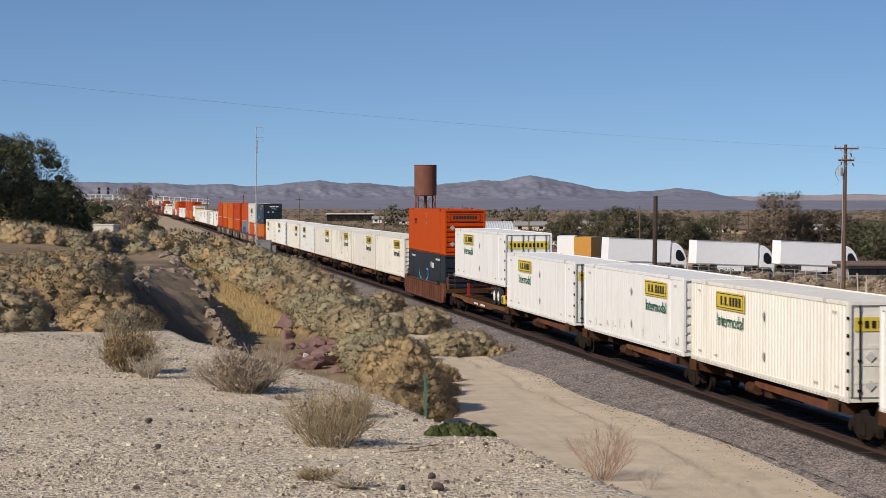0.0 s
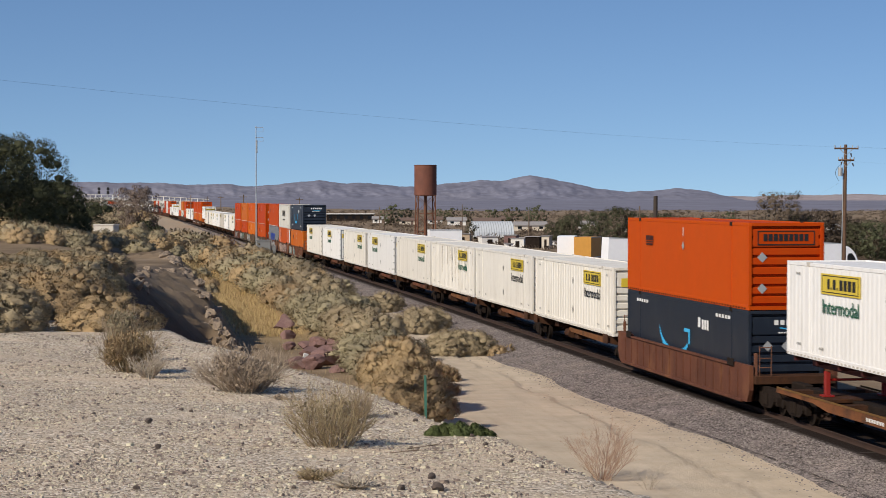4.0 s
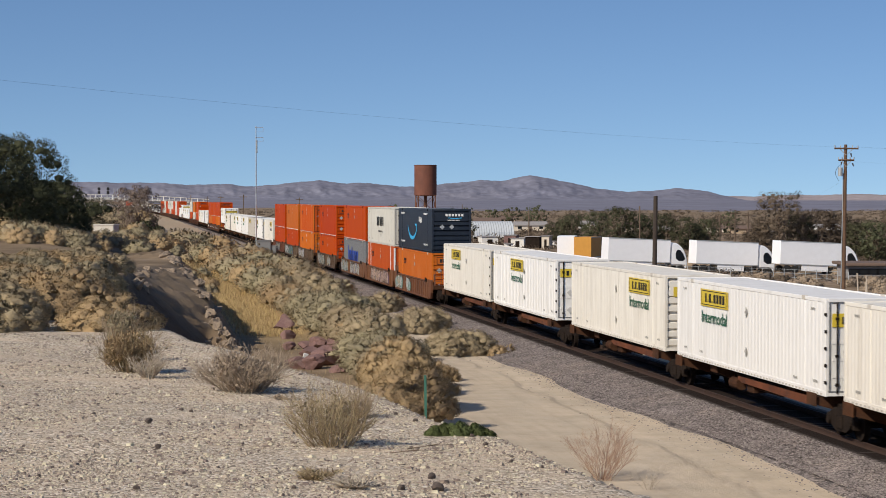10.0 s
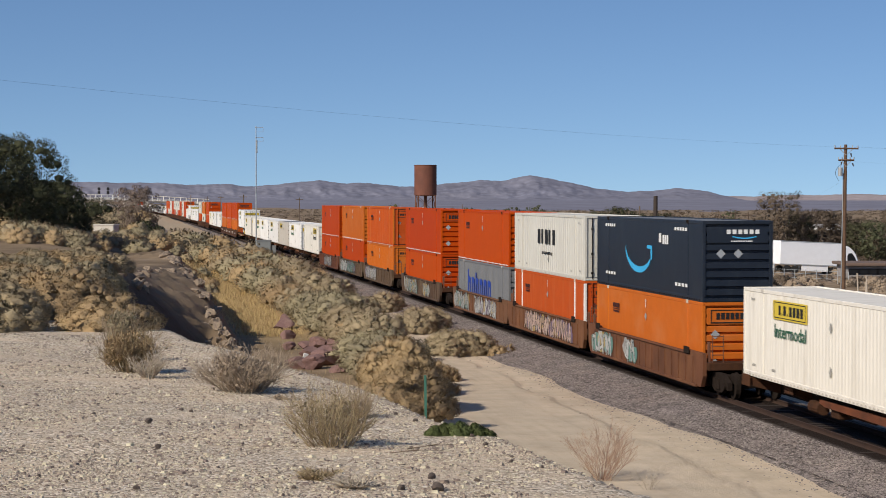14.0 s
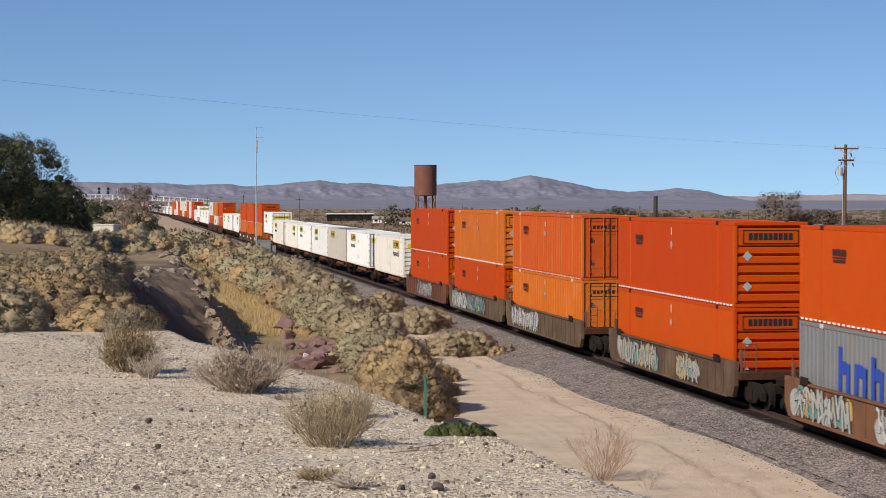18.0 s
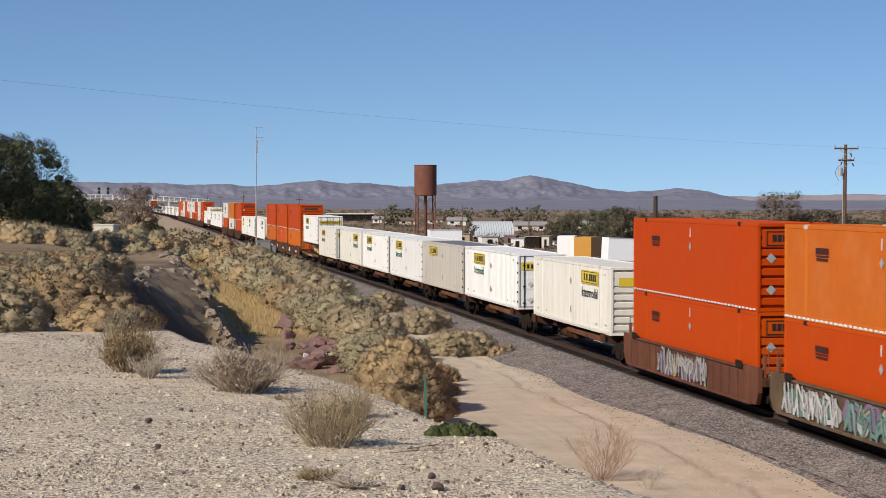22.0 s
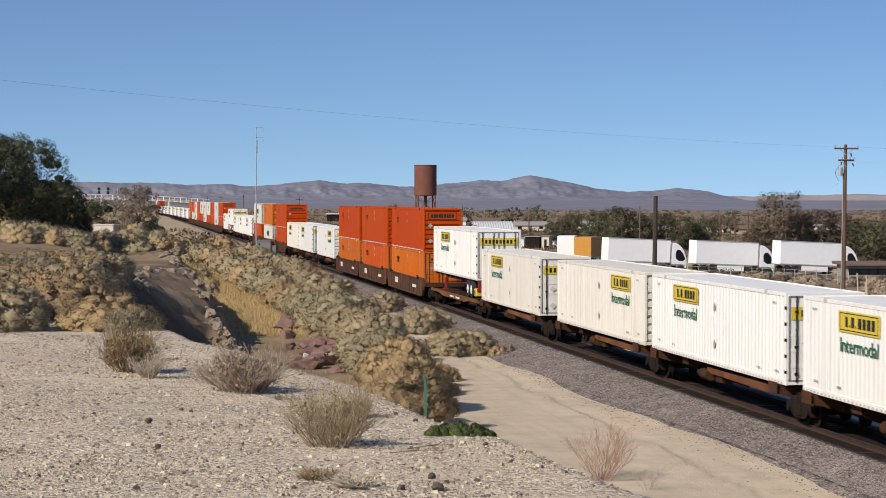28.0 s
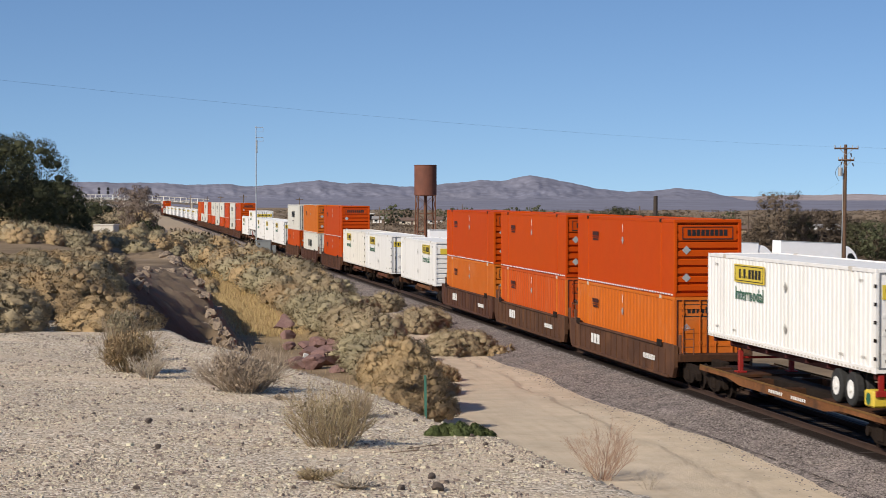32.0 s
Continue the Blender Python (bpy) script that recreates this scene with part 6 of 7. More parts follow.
def tractor(at, turn, tilt=0.0):
    ob = empty("lorry_cab", "white rounded lorry cab with dark side window", "lorry", "parked lorries", at=pose(at.x, at.y, at.z, 0, tilt, turn))
    bm = bmesh.new()
    prism(bm, [(-1.1, 0.9), (-1.1, 3.75), (-0.5, 3.8), (0.25, 3.35), (0.75, 2.75), (1.1, 1.9), (1.2, 1.2), (1.15, 0.55), (0.85, 0.5), (0.8, 0.9)], 1, -1.2, 1.2)
    bmesh.ops.bevel(bm, geom=list(bm.edges), offset=0.12, segments=2, affect="EDGES")
    part("cab", bm, M["trailer"], ob)
    for sy in (-1, 1):
        bm = bmesh.new()
        prism(bm, [(-0.45, 1.75), (-0.5, 2.5), (-0.3, 2.85), (0.1, 2.9), (0.55, 2.4), (0.85, 1.75), (0.6, 1.5), (0.0, 1.45)], 1, *sorted((sy * 1.2, sy * 1.215)))
        part("side_window", bm, M["glass"], ob)
    for x in (-2.4, 0.3):
        for sy in (-1.0, 1.0):
            bm = bmesh.new()
            rod(bm, (x, sy - 0.18, 0.5), (x, sy + 0.18, 0.5), 0.5, 14)
            part("wheel", bm, M["rubber"], ob)
    bm = bmesh.new()
    box(bm, (-3.4, -0.5, 0.6), (-1.1, 0.5, 0.95), 0.02)
    part("frame", bm, M["dark"], ob)
    return ob


ROW = 6.0
for px, ahead, rise in ((1427, 262, 0.0), (1279, 264, 0.45), (1124, 266, 0.9)):
    c = aim(sl(px), ahead)
    c.z = gz(c.x, c.y) + rise * 0.4
    semi_trailer(c, ROW, 8.5, 2.6)
    d = Vector((math.cos(radians(ROW)), math.sin(radians(ROW)), -0.045))
    tractor(c + d * 5.5, ROW, 2.6)
c = aim(sl(1040), 300)
c.z = gz(c.x, c.y)
semi_trailer(c, 60, 5.0, 0.0, "ochre", "ochre yellow box trailer parked among white ones")
c = aim(sl(1004), 305)
c.z = gz(c.x, c.y)
semi_trailer(c, 75, 8.0)
c = aim(sl(787), 330)
c.z = gz(c.x, c.y) - 0.35
semi_trailer(c, 0, 5.2)


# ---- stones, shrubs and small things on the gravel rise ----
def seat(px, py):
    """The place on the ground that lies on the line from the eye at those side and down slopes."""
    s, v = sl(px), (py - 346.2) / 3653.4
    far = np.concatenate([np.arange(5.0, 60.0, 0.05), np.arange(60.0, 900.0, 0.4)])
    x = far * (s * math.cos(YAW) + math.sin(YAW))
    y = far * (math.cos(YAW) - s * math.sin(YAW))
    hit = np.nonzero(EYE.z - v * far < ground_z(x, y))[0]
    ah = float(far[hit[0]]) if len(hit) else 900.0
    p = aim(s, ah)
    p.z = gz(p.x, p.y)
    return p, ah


def rock_mesh(seed, mat, squash=0.7, sub=2, rough=0.28, name="rock"):
    rng = random.Random(seed)
    bm = bmesh.new()
    bmesh.ops.create_icosphere(bm, subdivisions=sub, radius=0.5)
    planes = [(Vector((rng.gauss(0, 1), rng.gauss(0, 1), rng.gauss(0, 1))).normalized(), rng.uniform(0.22, 0.42)) for _ in range(9)]
    for v in bm.verts:
        p = v.co.copy()
        for n, d in planes:
            k = p.dot(n)
            if k > d:
                p -= n * (k - d)
        p += noise.noise_vector(p * 4 + Vector((seed, 0, 0))) * 0.05 * rough * 3
        v.co = Vector((p.x, p.y * rng.uniform(0.98, 1.02), p.z * squash))
    return mesh_of(name, bm, M[mat])


M["dark_stone"] = material("dark_brown_stone", (0.11, 0.085, 0.07), 0.9, vary=0.3, scale=6, grain=60, bump=0.4)
M["pale_stone"] = material("pale_tan_stone", (0.46, 0.39, 0.31), 0.9, vary=0.25, scale=6, grain=60, bump=0.4)
M["red_rock"] = material("dark_red_brown_rock", (0.19, 0.112, 0.103), 0.9, vary=0.3, scale=2, grain=20, bump=0.5, dirt=(0.3, 0.22, 0.17), dirt_amount=0.5)
M["bank_rock"] = material("crumbling_tan_rock", (0.25, 0.195, 0.145), 0.95, vary=0.25, scale=2, grain=15, bump=0.6)
M["pebble"] = material("mixed_pebbles", (0.37, 0.308, 0.24), 0.9, vary=0.1, scale=8, grain=50, bump=0.2, random_by="island", spread=0.6)
M["ballast_stone"] = material("crushed_ballast_stone", (0.205, 0.175, 0.165), 0.9, vary=0.15, scale=8, grain=50, bump=0.2, random_by="island", spread=0.5)

CHIP = [(1, 0, -0.5), (-0.2, 1, -0.5), (-0.95, 0, -0.5), (0.1, -1, -0.5), (0.62, 0.1, 0.35), (-0.1, 0.6, 0.5), (-0.6, 0.05, 0.42), (0.1, -0.62, 0.3)]
CHIP_F = [(0, 1, 5, 4), (1, 2, 6, 5), (2, 3, 7, 6), (3, 0, 4, 7), (4, 5, 6, 7)]


def pebble_field(name, xs, ys, sizes, mat, label, lift=0.25, base=None):
    n = len(xs)
    rs = np.random.RandomState(7)
    ico, fc = np.array(CHIP), np.array(CHIP_F)
    shape = ico[None] * (1 + rs.uniform(-0.25, 0.25, (n, 8, 1))) * rs.uniform(0.6, 1.25, (n, 1, 3)) * sizes[:, None, None]
    a = rs.uniform(0, 6.28, n)
    c, s = np.cos(a)[:, None], np.sin(a)[:, None]
    X = shape[:, :, 0] * c - shape[:, :, 1] * s + xs[:, None]
    Y = shape[:, :, 0] * s + shape[:, :, 1] * c + ys[:, None]
    z0 = ground_z(xs, ys) if base is None else base
    Z = shape[:, :, 2] * 0.75 + (z0 + sizes * lift)[:, None]
    v = np.stack([X, Y, Z], -1).reshape(-1, 3)
    f = (fc[None] + (np.arange(n) * 8)[:, None, None]).reshape(-1, 4)
    me = bpy.data.meshes.new(name)
    me.from_pydata(v.tolist(), [], f.tolist())
    me.materials.append(M[mat])
    return tagged(new(name, me), label, "stones", kind="stuff")


rs = np.random.RandomState(3)
N = 110000
ah = 8.2 + 22 * rs.rand(N) ** 1.25
sd = rs.uniform(-0.225, 0.10, N)
xs = sd * ah * math.cos(YAW) + ah * math.sin(YAW)
ys = -sd * ah * math.sin(YAW) + ah * math.cos(YAW)
keep = (hills(xs, ys, 1.1, 4.0) + 0.5 * hills(xs, ys, 0.35, 1.0) + rs.normal(0, 0.55, N)) > -0.15
keep &= xs < np.interp(ys, EDGE_Y, EDGE_X) + 1.2
xs, ys = xs[keep], ys[keep]
pebble_field("loose_gravel", xs, ys, np.clip(rs.lognormal(-4.82, 0.5, len(xs)), 0.003, 0.032), "pebble", "loose tan and grey pebbles strewn over the rise")

# ballast stones on the near shoulder
N = 22000
d = 48 + 110 * rs.rand(N) ** 1.6
wide = 0.1 + 0.95 * smooth(52, 85, d)
off = rs.uniform(-3.1, -1.5, N)
prof_x = [-3.6, -2.75, -2.3, -1.75, -1.2, 0]
prof_z = [-0.75, -0.50, -0.36, -0.19, -0.17, -0.18]
base = np.maximum(np.interp(off, prof_x, prof_z), -0.5)
off = off - wide * np.clip((-1.7 - off) / 0.8, 0, 1)
pebble_field("ballast_stones", TRACK_X + off, d, rs.uniform(0.022, 0.045, N), "ballast_stone", "grey violet crushed stone along the rails", 0.55, base)
N = 3600
d = 48 + 75 * rs.rand(N) ** 1.3
off = -2.75 - 0.95 * smooth(52, 85, d) - rs.exponential(0.42, N) + rs.normal(0, 0.18, N)
pebble_field("strewn_ballast", TRACK_X + off, d, rs.uniform(0.014, 0.042, N), "ballast_stone", "scattered ballast stones on the sandy strip")

stone_meshes = [rock_mesh(s, "dark_stone", name="stone") for s in (1, 2, 3)]
pale_meshes = [rock_mesh(s, "pale_stone", name="stone") for s in (4, 5, 6)]
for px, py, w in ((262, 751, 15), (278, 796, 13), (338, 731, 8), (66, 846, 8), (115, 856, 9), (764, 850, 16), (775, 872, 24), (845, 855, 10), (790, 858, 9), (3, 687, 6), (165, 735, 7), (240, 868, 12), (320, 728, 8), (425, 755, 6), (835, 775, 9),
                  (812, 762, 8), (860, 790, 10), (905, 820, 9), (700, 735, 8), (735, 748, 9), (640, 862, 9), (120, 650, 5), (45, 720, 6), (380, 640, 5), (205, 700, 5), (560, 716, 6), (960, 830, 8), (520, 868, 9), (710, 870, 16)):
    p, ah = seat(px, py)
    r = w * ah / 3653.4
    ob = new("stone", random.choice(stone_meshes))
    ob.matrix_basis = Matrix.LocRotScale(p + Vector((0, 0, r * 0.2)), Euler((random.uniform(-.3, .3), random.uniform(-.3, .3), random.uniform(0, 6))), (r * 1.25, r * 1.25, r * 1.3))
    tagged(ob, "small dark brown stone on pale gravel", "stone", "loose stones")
rng = random.Random(8)
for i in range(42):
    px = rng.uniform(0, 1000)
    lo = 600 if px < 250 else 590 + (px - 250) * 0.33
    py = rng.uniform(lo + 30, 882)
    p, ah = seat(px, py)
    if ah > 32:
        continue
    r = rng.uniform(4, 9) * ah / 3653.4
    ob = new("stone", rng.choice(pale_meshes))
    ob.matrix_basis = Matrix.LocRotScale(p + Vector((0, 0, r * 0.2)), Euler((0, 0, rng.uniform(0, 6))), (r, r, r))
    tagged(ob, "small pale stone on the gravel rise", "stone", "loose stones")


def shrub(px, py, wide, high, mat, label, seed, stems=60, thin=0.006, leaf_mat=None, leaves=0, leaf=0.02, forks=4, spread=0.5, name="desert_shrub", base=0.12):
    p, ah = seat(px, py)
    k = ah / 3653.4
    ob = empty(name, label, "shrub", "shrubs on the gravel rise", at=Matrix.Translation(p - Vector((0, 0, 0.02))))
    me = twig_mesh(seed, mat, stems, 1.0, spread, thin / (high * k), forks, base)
    c = np.array([v.co for v in me.vertices])
    zs = np.percentile(c[:, 2], 99)
    xs_ = np.percentile(np.abs(c[:, :2]), 97) * 2
    t = part("twig_crown", me, None, ob)
    t.matrix_basis = Matrix.Diagonal((wide * k / xs_, wide * k / xs_, high * k / zs, 1))
    if leaf_mat:
        rr = random.Random(seed)
        bm = bmesh.new()
        W, H = wide * k, high * k
        for i in range(26):
            a, r = rr.uniform(0, 6.28), math.sqrt(rr.random()) * 0.36
            h = rr.uniform(0.25, 0.85) * (1 - 0.5 * r)
            tuft_cloud(bm, rr, (r * W * math.cos(a), r * W * math.sin(a), h * H), (W * 0.13, W * 0.13, H * 0.14), leaves // 26, leaf, up=0.5)
        part("foliage", bm, M[leaf_mat], ob)
    return ob


M["pale_twig"] = leaf_material("bleached_grey_twigs", (0.40, 0.34, 0.27), 0.25)
M["red_twig"] = leaf_material("reddish_bare_twigs", (0.33, 0.22, 0.16), 0.25)
M["straw_twig"] = leaf_material("straw_twigs", (0.30, 0.23, 0.14), 0.3)
shrub(228, 660, 118, 88, "straw_twig", "straw-olive desert shrub with leafy tips", 1, 80, 0.006, "tan_leaf", 2600, 0.03, spread=0.7, base=0.25)
shrub(214, 640, 60, 100, "brown_leaf", "grey-green desert shrub behind a straw one", 11, 40, 0.005, "sage", 1500, 0.035)
shrub(262, 670, 70, 50, "pale_twig", "bleached bare desert shrub", 2, 55, 0.004)
shrub(432, 694, 150, 82, "brown_leaf", "greyish dry desert shrub on the crest", 3, 110, 0.005, "brown_leaf", 1400, 0.03, spread=0.8, base=0.3)
shrub(585, 792, 160, 118, "straw_twig", "straw and olive twiggy desert shrub", 4, 100, 0.0042, "straw_leaf", 1300, 0.018, spread=0.9, base=0.35)
shrub(640, 740, 60, 50, "brown_leaf", "small dry shrub beside a larger one", 5, 40, 0.004)
shrub(1066, 852, 130, 104, "red_twig", "bare reddish branching shrub at the edge of the rise", 6, 46, 0.007, forks=4, spread=0.55)
shrub(1150, 868, 70, 50, "pale_twig", "thin dry shrub on the slope", 7, 14, 0.003, forks=3)
shrub(560, 850, 70, 24, "straw_twig", "low tuft of dry straw grass", 8, 60, 0.004, forks=3, spread=0.7, name="grass_tuft")
shrub(625, 866, 90, 26, "pale_twig", "low tuft of bleached grass", 9, 60, 0.004, forks=3, spread=0.8, name="grass_tuft")
shrub(500, 708, 40, 12, "brown_leaf", "low dry twigs on the gravel", 10, 24, 0.004, forks=3, spread=0.9, name="grass_tuft")
shrub(690, 655, 30, 14, "straw_twig", "low dry tuft on the crest", 13, 24, 0.004, forks=3, spread=0.8, name="grass_tuft")

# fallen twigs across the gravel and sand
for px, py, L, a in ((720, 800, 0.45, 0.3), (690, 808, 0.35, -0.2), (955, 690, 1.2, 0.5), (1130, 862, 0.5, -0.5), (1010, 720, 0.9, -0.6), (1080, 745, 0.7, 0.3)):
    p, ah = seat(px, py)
    bm = bmesh.new()
    q = Vector((math.cos(a), math.sin(a), 0))
    rod(bm, p + Vector((0, 0, 0.015)), p + q * L * 0.6 + Vector((0, 0, 0.04)), 0.004, 5, 0.003)
    rod(bm, p + q * L * 0.4 + Vector((0, 0, 0.03)), p + q * L + Vector((0.05, 0.1, 0.02)), 0.003, 5, 0.0015)
    tagged(new("fallen_twig", mesh_of("fallen_twig", bm, M["bark"])), "thin dark fallen twig on the ground", "twig", "fallen twigs")

# green steel post and grass at its foot
M["green_paint"] = material("faded_green_paint", (0.05, 0.16, 0.12), 0.6, vary=0.15)
pp = aim(sl(754.5), 62.0)
post = empty("fence_post", "faded green steel T-post standing in brush", "post", at=pose(pp.x, pp.y, gz(pp.x, pp.y) - 0.1, 0, -1.0))
gz_top = 7.05 - (665 - 346.2) / 3653.4 * 62.0 - gz(pp.x, pp.y) + 0.1
bm = bmesh.new()
box(bm, (-0.038, -0.012, 0), (0.038, 0.012, gz_top), 0.003)
box(bm, (-0.012, 0.012, 0), (0.012, 0.06, gz_top), 0.003)
part("stake", bm, M["green_paint"], post)
for k in range(12):
    bm = bmesh.new()
    box(bm, (-0.03, -0.024, 0.25 + k * 0.09), (0.03, -0.0125, 0.28 + k * 0.09))
    part("stud", bm, M["green_paint"], post)
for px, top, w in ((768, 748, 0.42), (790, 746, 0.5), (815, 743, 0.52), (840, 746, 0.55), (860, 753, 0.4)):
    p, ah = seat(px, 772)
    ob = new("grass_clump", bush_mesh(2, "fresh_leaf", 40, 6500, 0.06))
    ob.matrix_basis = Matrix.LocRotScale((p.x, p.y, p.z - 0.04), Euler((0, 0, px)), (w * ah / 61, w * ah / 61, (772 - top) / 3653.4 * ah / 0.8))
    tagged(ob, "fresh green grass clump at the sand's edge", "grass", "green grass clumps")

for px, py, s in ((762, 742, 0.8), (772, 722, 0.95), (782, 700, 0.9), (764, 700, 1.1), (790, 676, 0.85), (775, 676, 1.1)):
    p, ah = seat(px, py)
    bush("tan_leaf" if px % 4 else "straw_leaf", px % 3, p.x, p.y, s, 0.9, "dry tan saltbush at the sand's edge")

# dark red boulders in the ditch, and crumbling ledges on its far bank
boulders = [rock_mesh(s, "red_rock", 0.75, 3, name="boulder") for s in (21, 22, 23, 24)]
rng = random.Random(12)
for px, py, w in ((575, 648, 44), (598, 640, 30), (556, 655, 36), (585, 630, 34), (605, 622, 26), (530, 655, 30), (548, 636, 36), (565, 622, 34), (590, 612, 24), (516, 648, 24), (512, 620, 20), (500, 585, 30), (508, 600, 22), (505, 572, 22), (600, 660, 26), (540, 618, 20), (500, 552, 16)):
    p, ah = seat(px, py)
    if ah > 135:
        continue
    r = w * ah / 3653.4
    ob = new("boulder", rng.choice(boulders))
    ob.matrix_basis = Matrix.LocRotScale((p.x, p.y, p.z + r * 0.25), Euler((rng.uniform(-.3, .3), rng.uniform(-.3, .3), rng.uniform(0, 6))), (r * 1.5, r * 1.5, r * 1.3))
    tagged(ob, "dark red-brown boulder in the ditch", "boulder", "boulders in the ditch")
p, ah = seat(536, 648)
bm = bmesh.new()
box(bm, (-0.12, -0.03, -0.1), (0.12, 0.03, 0.5), 0.02)
tagged(new("marker_slab", mesh_of("marker_slab", bm, M["white_ink"])), "small white slab leaning among boulders", "slab").matrix_basis = Matrix.Translation(p) @ pose(0, 0, 0.05, 10, 15, 10)

ledges = [rock_mesh(s, "bank_rock", 0.9, 3, 0.9, name="ledge_rock") for s in (31, 32, 33, 34)]
for i in range(150):
    yy = 84 + 56 * rng.random() ** 1.2
    ex = float(np.interp(yy, EDGE_Y, EDGE_X))
    x = float(np.interp(yy, SPUR_Y, SPUR_X)) + rng.gauss(0.0, 0.3) if i % 5 else ex + rng.uniform(0.1, 1.0)
    r = rng.uniform(0.16, 0.55)
    ob = new("ledge_rock", rng.choice(ledges))
    ob.matrix_basis = Matrix.LocRotScale((x, yy, gz(x, yy) - 0.03), Euler((rng.uniform(-.4, .4), rng.uniform(0.2, 0.8), rng.uniform(0, 6))), (r * 1.2, r * 1.9, r * 1.3))
    tagged(ob, "crumbling tan rock ledge on the cut bank", "rock", "ledge rocks")


# ---- straw in the ditch ----
def blade_field(name, xs, ys, h, w, mat, label, category="grass"):
    n = len(xs)
    rr = np.random.RandomState(5)
    z = ground_z(xs, ys)
    a = rr.uniform(0, 3.14, n)
    hh = h * rr.uniform(0.5, 1.3, n)
    lean = rr.normal(0, 0.35, (n, 2)) * hh[:, None]
    dx, dy = np.cos(a) * w, np.sin(a) * w
    p0 = np.stack([xs - dx, ys - dy, z], -1)
    p1 = np.stack([xs + dx, ys + dy, z], -1)
    p2 = np.stack([xs + lean[:, 0], ys + lean[:, 1], z + hh], -1)
    v = np.stack([p0, p1, p2], 1).reshape(-1, 3)
    f = np.arange(n * 3).reshape(-1, 3)
    me = bpy.data.meshes.new(name)
    me.from_pydata(v.tolist(), [], f.tolist())
    me.materials.append(M[mat])
    return tagged(new(name, me), label, category, kind="stuff")


M["straw_grass"] = leaf_material("golden_straw", (0.48, 0.36, 0.185), 0.2)
N = 26000
ys = 112 + 108 * rs.rand(N)
xs = 8.6 + rs.normal(0, 0.9, N)
blade_field("straw_grass", xs, ys, 0.24, 0.02, "straw_grass", "golden dry grass filling the ditch")
N = 2600
ys = 60 + 60 * rs.rand(N)
xs = 8.6 + rs.uniform(-2.5, 6, N)
keep = xs < np.interp(ys, BANK_Y, BANK_HI)
xs, ys = xs[keep], ys[keep]
blade_field("dry_weeds", xs, ys, 0.18, 0.012, "straw_twig", "sparse dry weeds between the bushes")


# ---- the town and scrub beyond the line ----
def far_tree(px, ahead, top, wide, mat, seed, label, base=0.0, blades=13000):
    p = aim(sl(px), ahead)
    z = gz(p.x, p.y)
    h = 7.05 - (top - 346.2) / 3653.4 * ahead - z
    tree("tree", p.x, p.y, h, wide * ahead / 3653.4, mat, label, seed, blades if ahead < 450 else 1500, 0.007 * h + 0.055, 0.14 + 0.01 * h, base, 220 if ahead < 450 else 60, None, 0.42)


BROWN = "brownish dusty desert tree beyond the lorries"
GREEN = "dusty green tree among the houses"
DARK = "dark green tree among the houses"
for i, (px, ah, top, w, mat, lab) in enumerate((
        (1382, 325, 338, 96, "rusty_leaf", BROWN), (1352, 335, 385, 60, "rusty_leaf", BROWN), (1415, 330, 378, 60, "mid_leaf", GREEN), (1445, 330, 370, 78, "rusty_leaf", BROWN),
        (1490, 335, 376, 66, "rusty_leaf", BROWN), (1520, 330, 392, 60, "mid_leaf", GREEN), (1552, 322, 390, 76, "dark_leaf", DARK), (1590, 330, 368, 80, "rusty_leaf", BROWN), (1330, 345, 410, 40, "rusty_leaf", BROWN),
        (1010, 420, 380, 54, "mid_leaf", GREEN), (1055, 405, 372, 54, "dark_leaf", DARK), (1095, 398, 364, 66, "mid_leaf", GREEN), (1130, 400, 376, 50, "dark_leaf", DARK), (1172, 404, 378, 56, "mid_leaf", GREEN),
        (1215, 398, 382, 60, "mid_leaf", GREEN), (1252, 402, 386, 50, "dark_leaf", DARK), (985, 440, 392, 44, "mid_leaf", GREEN), (1292, 560, 373, 38, "dark_leaf", DARK), (1268, 600, 382, 24, "rusty_leaf", BROWN),
        (955, 700, 362, 36, "dark_leaf", DARK), (938, 720, 366, 28, "dark_leaf", DARK), (905, 720, 366, 40, "mid_leaf", GREEN), (870, 800, 370, 30, "dark_leaf", DARK), (828, 860, 366, 24, "dark_leaf", DARK), (800, 880, 368, 30, "mid_leaf", GREEN),
        (690, 760, 362, 44, "dark_leaf", DARK), (715, 800, 366, 30, "mid_leaf", GREEN), (780, 900, 369, 26, "dark_leaf", DARK), (1005, 800, 372, 20, "rusty_leaf", BROWN), (1022, 800, 374, 14, "dark_leaf", DARK), (1180, 760, 376, 26, "mid_leaf", GREEN),
        (1190, 640, 378, 18, "rusty_leaf", BROWN), (835, 480, 392, 24, "mid_leaf", GREEN), (1400, 700, 372, 30, "mid_leaf", GREEN))):
    far_tree(px, ah, top, w, mat, 40 + i, lab)

M["stucco"] = material("pale_stucco", (0.62, 0.55, 0.45), 0.9, vary=0.08)
M["white_wall"] = material("whitewashed_wall", (0.72, 0.70, 0.66), 0.85, vary=0.06)
M["tan_wall"] = material("tan_wall", (0.42, 0.32, 0.22), 0.9, vary=0.1)
M["brown_roof"] = material("brown_shingle_roof", (0.16, 0.11, 0.085), 0.9, vary=0.2)
M["grey_roof"] = material("grey_roof", (0.30, 0.28, 0.27), 0.9, vary=0.15)
M["tin"] = material("corrugated_white_steel", (0.66, 0.69, 0.70), 0.45, 0.2, vary=0.05)


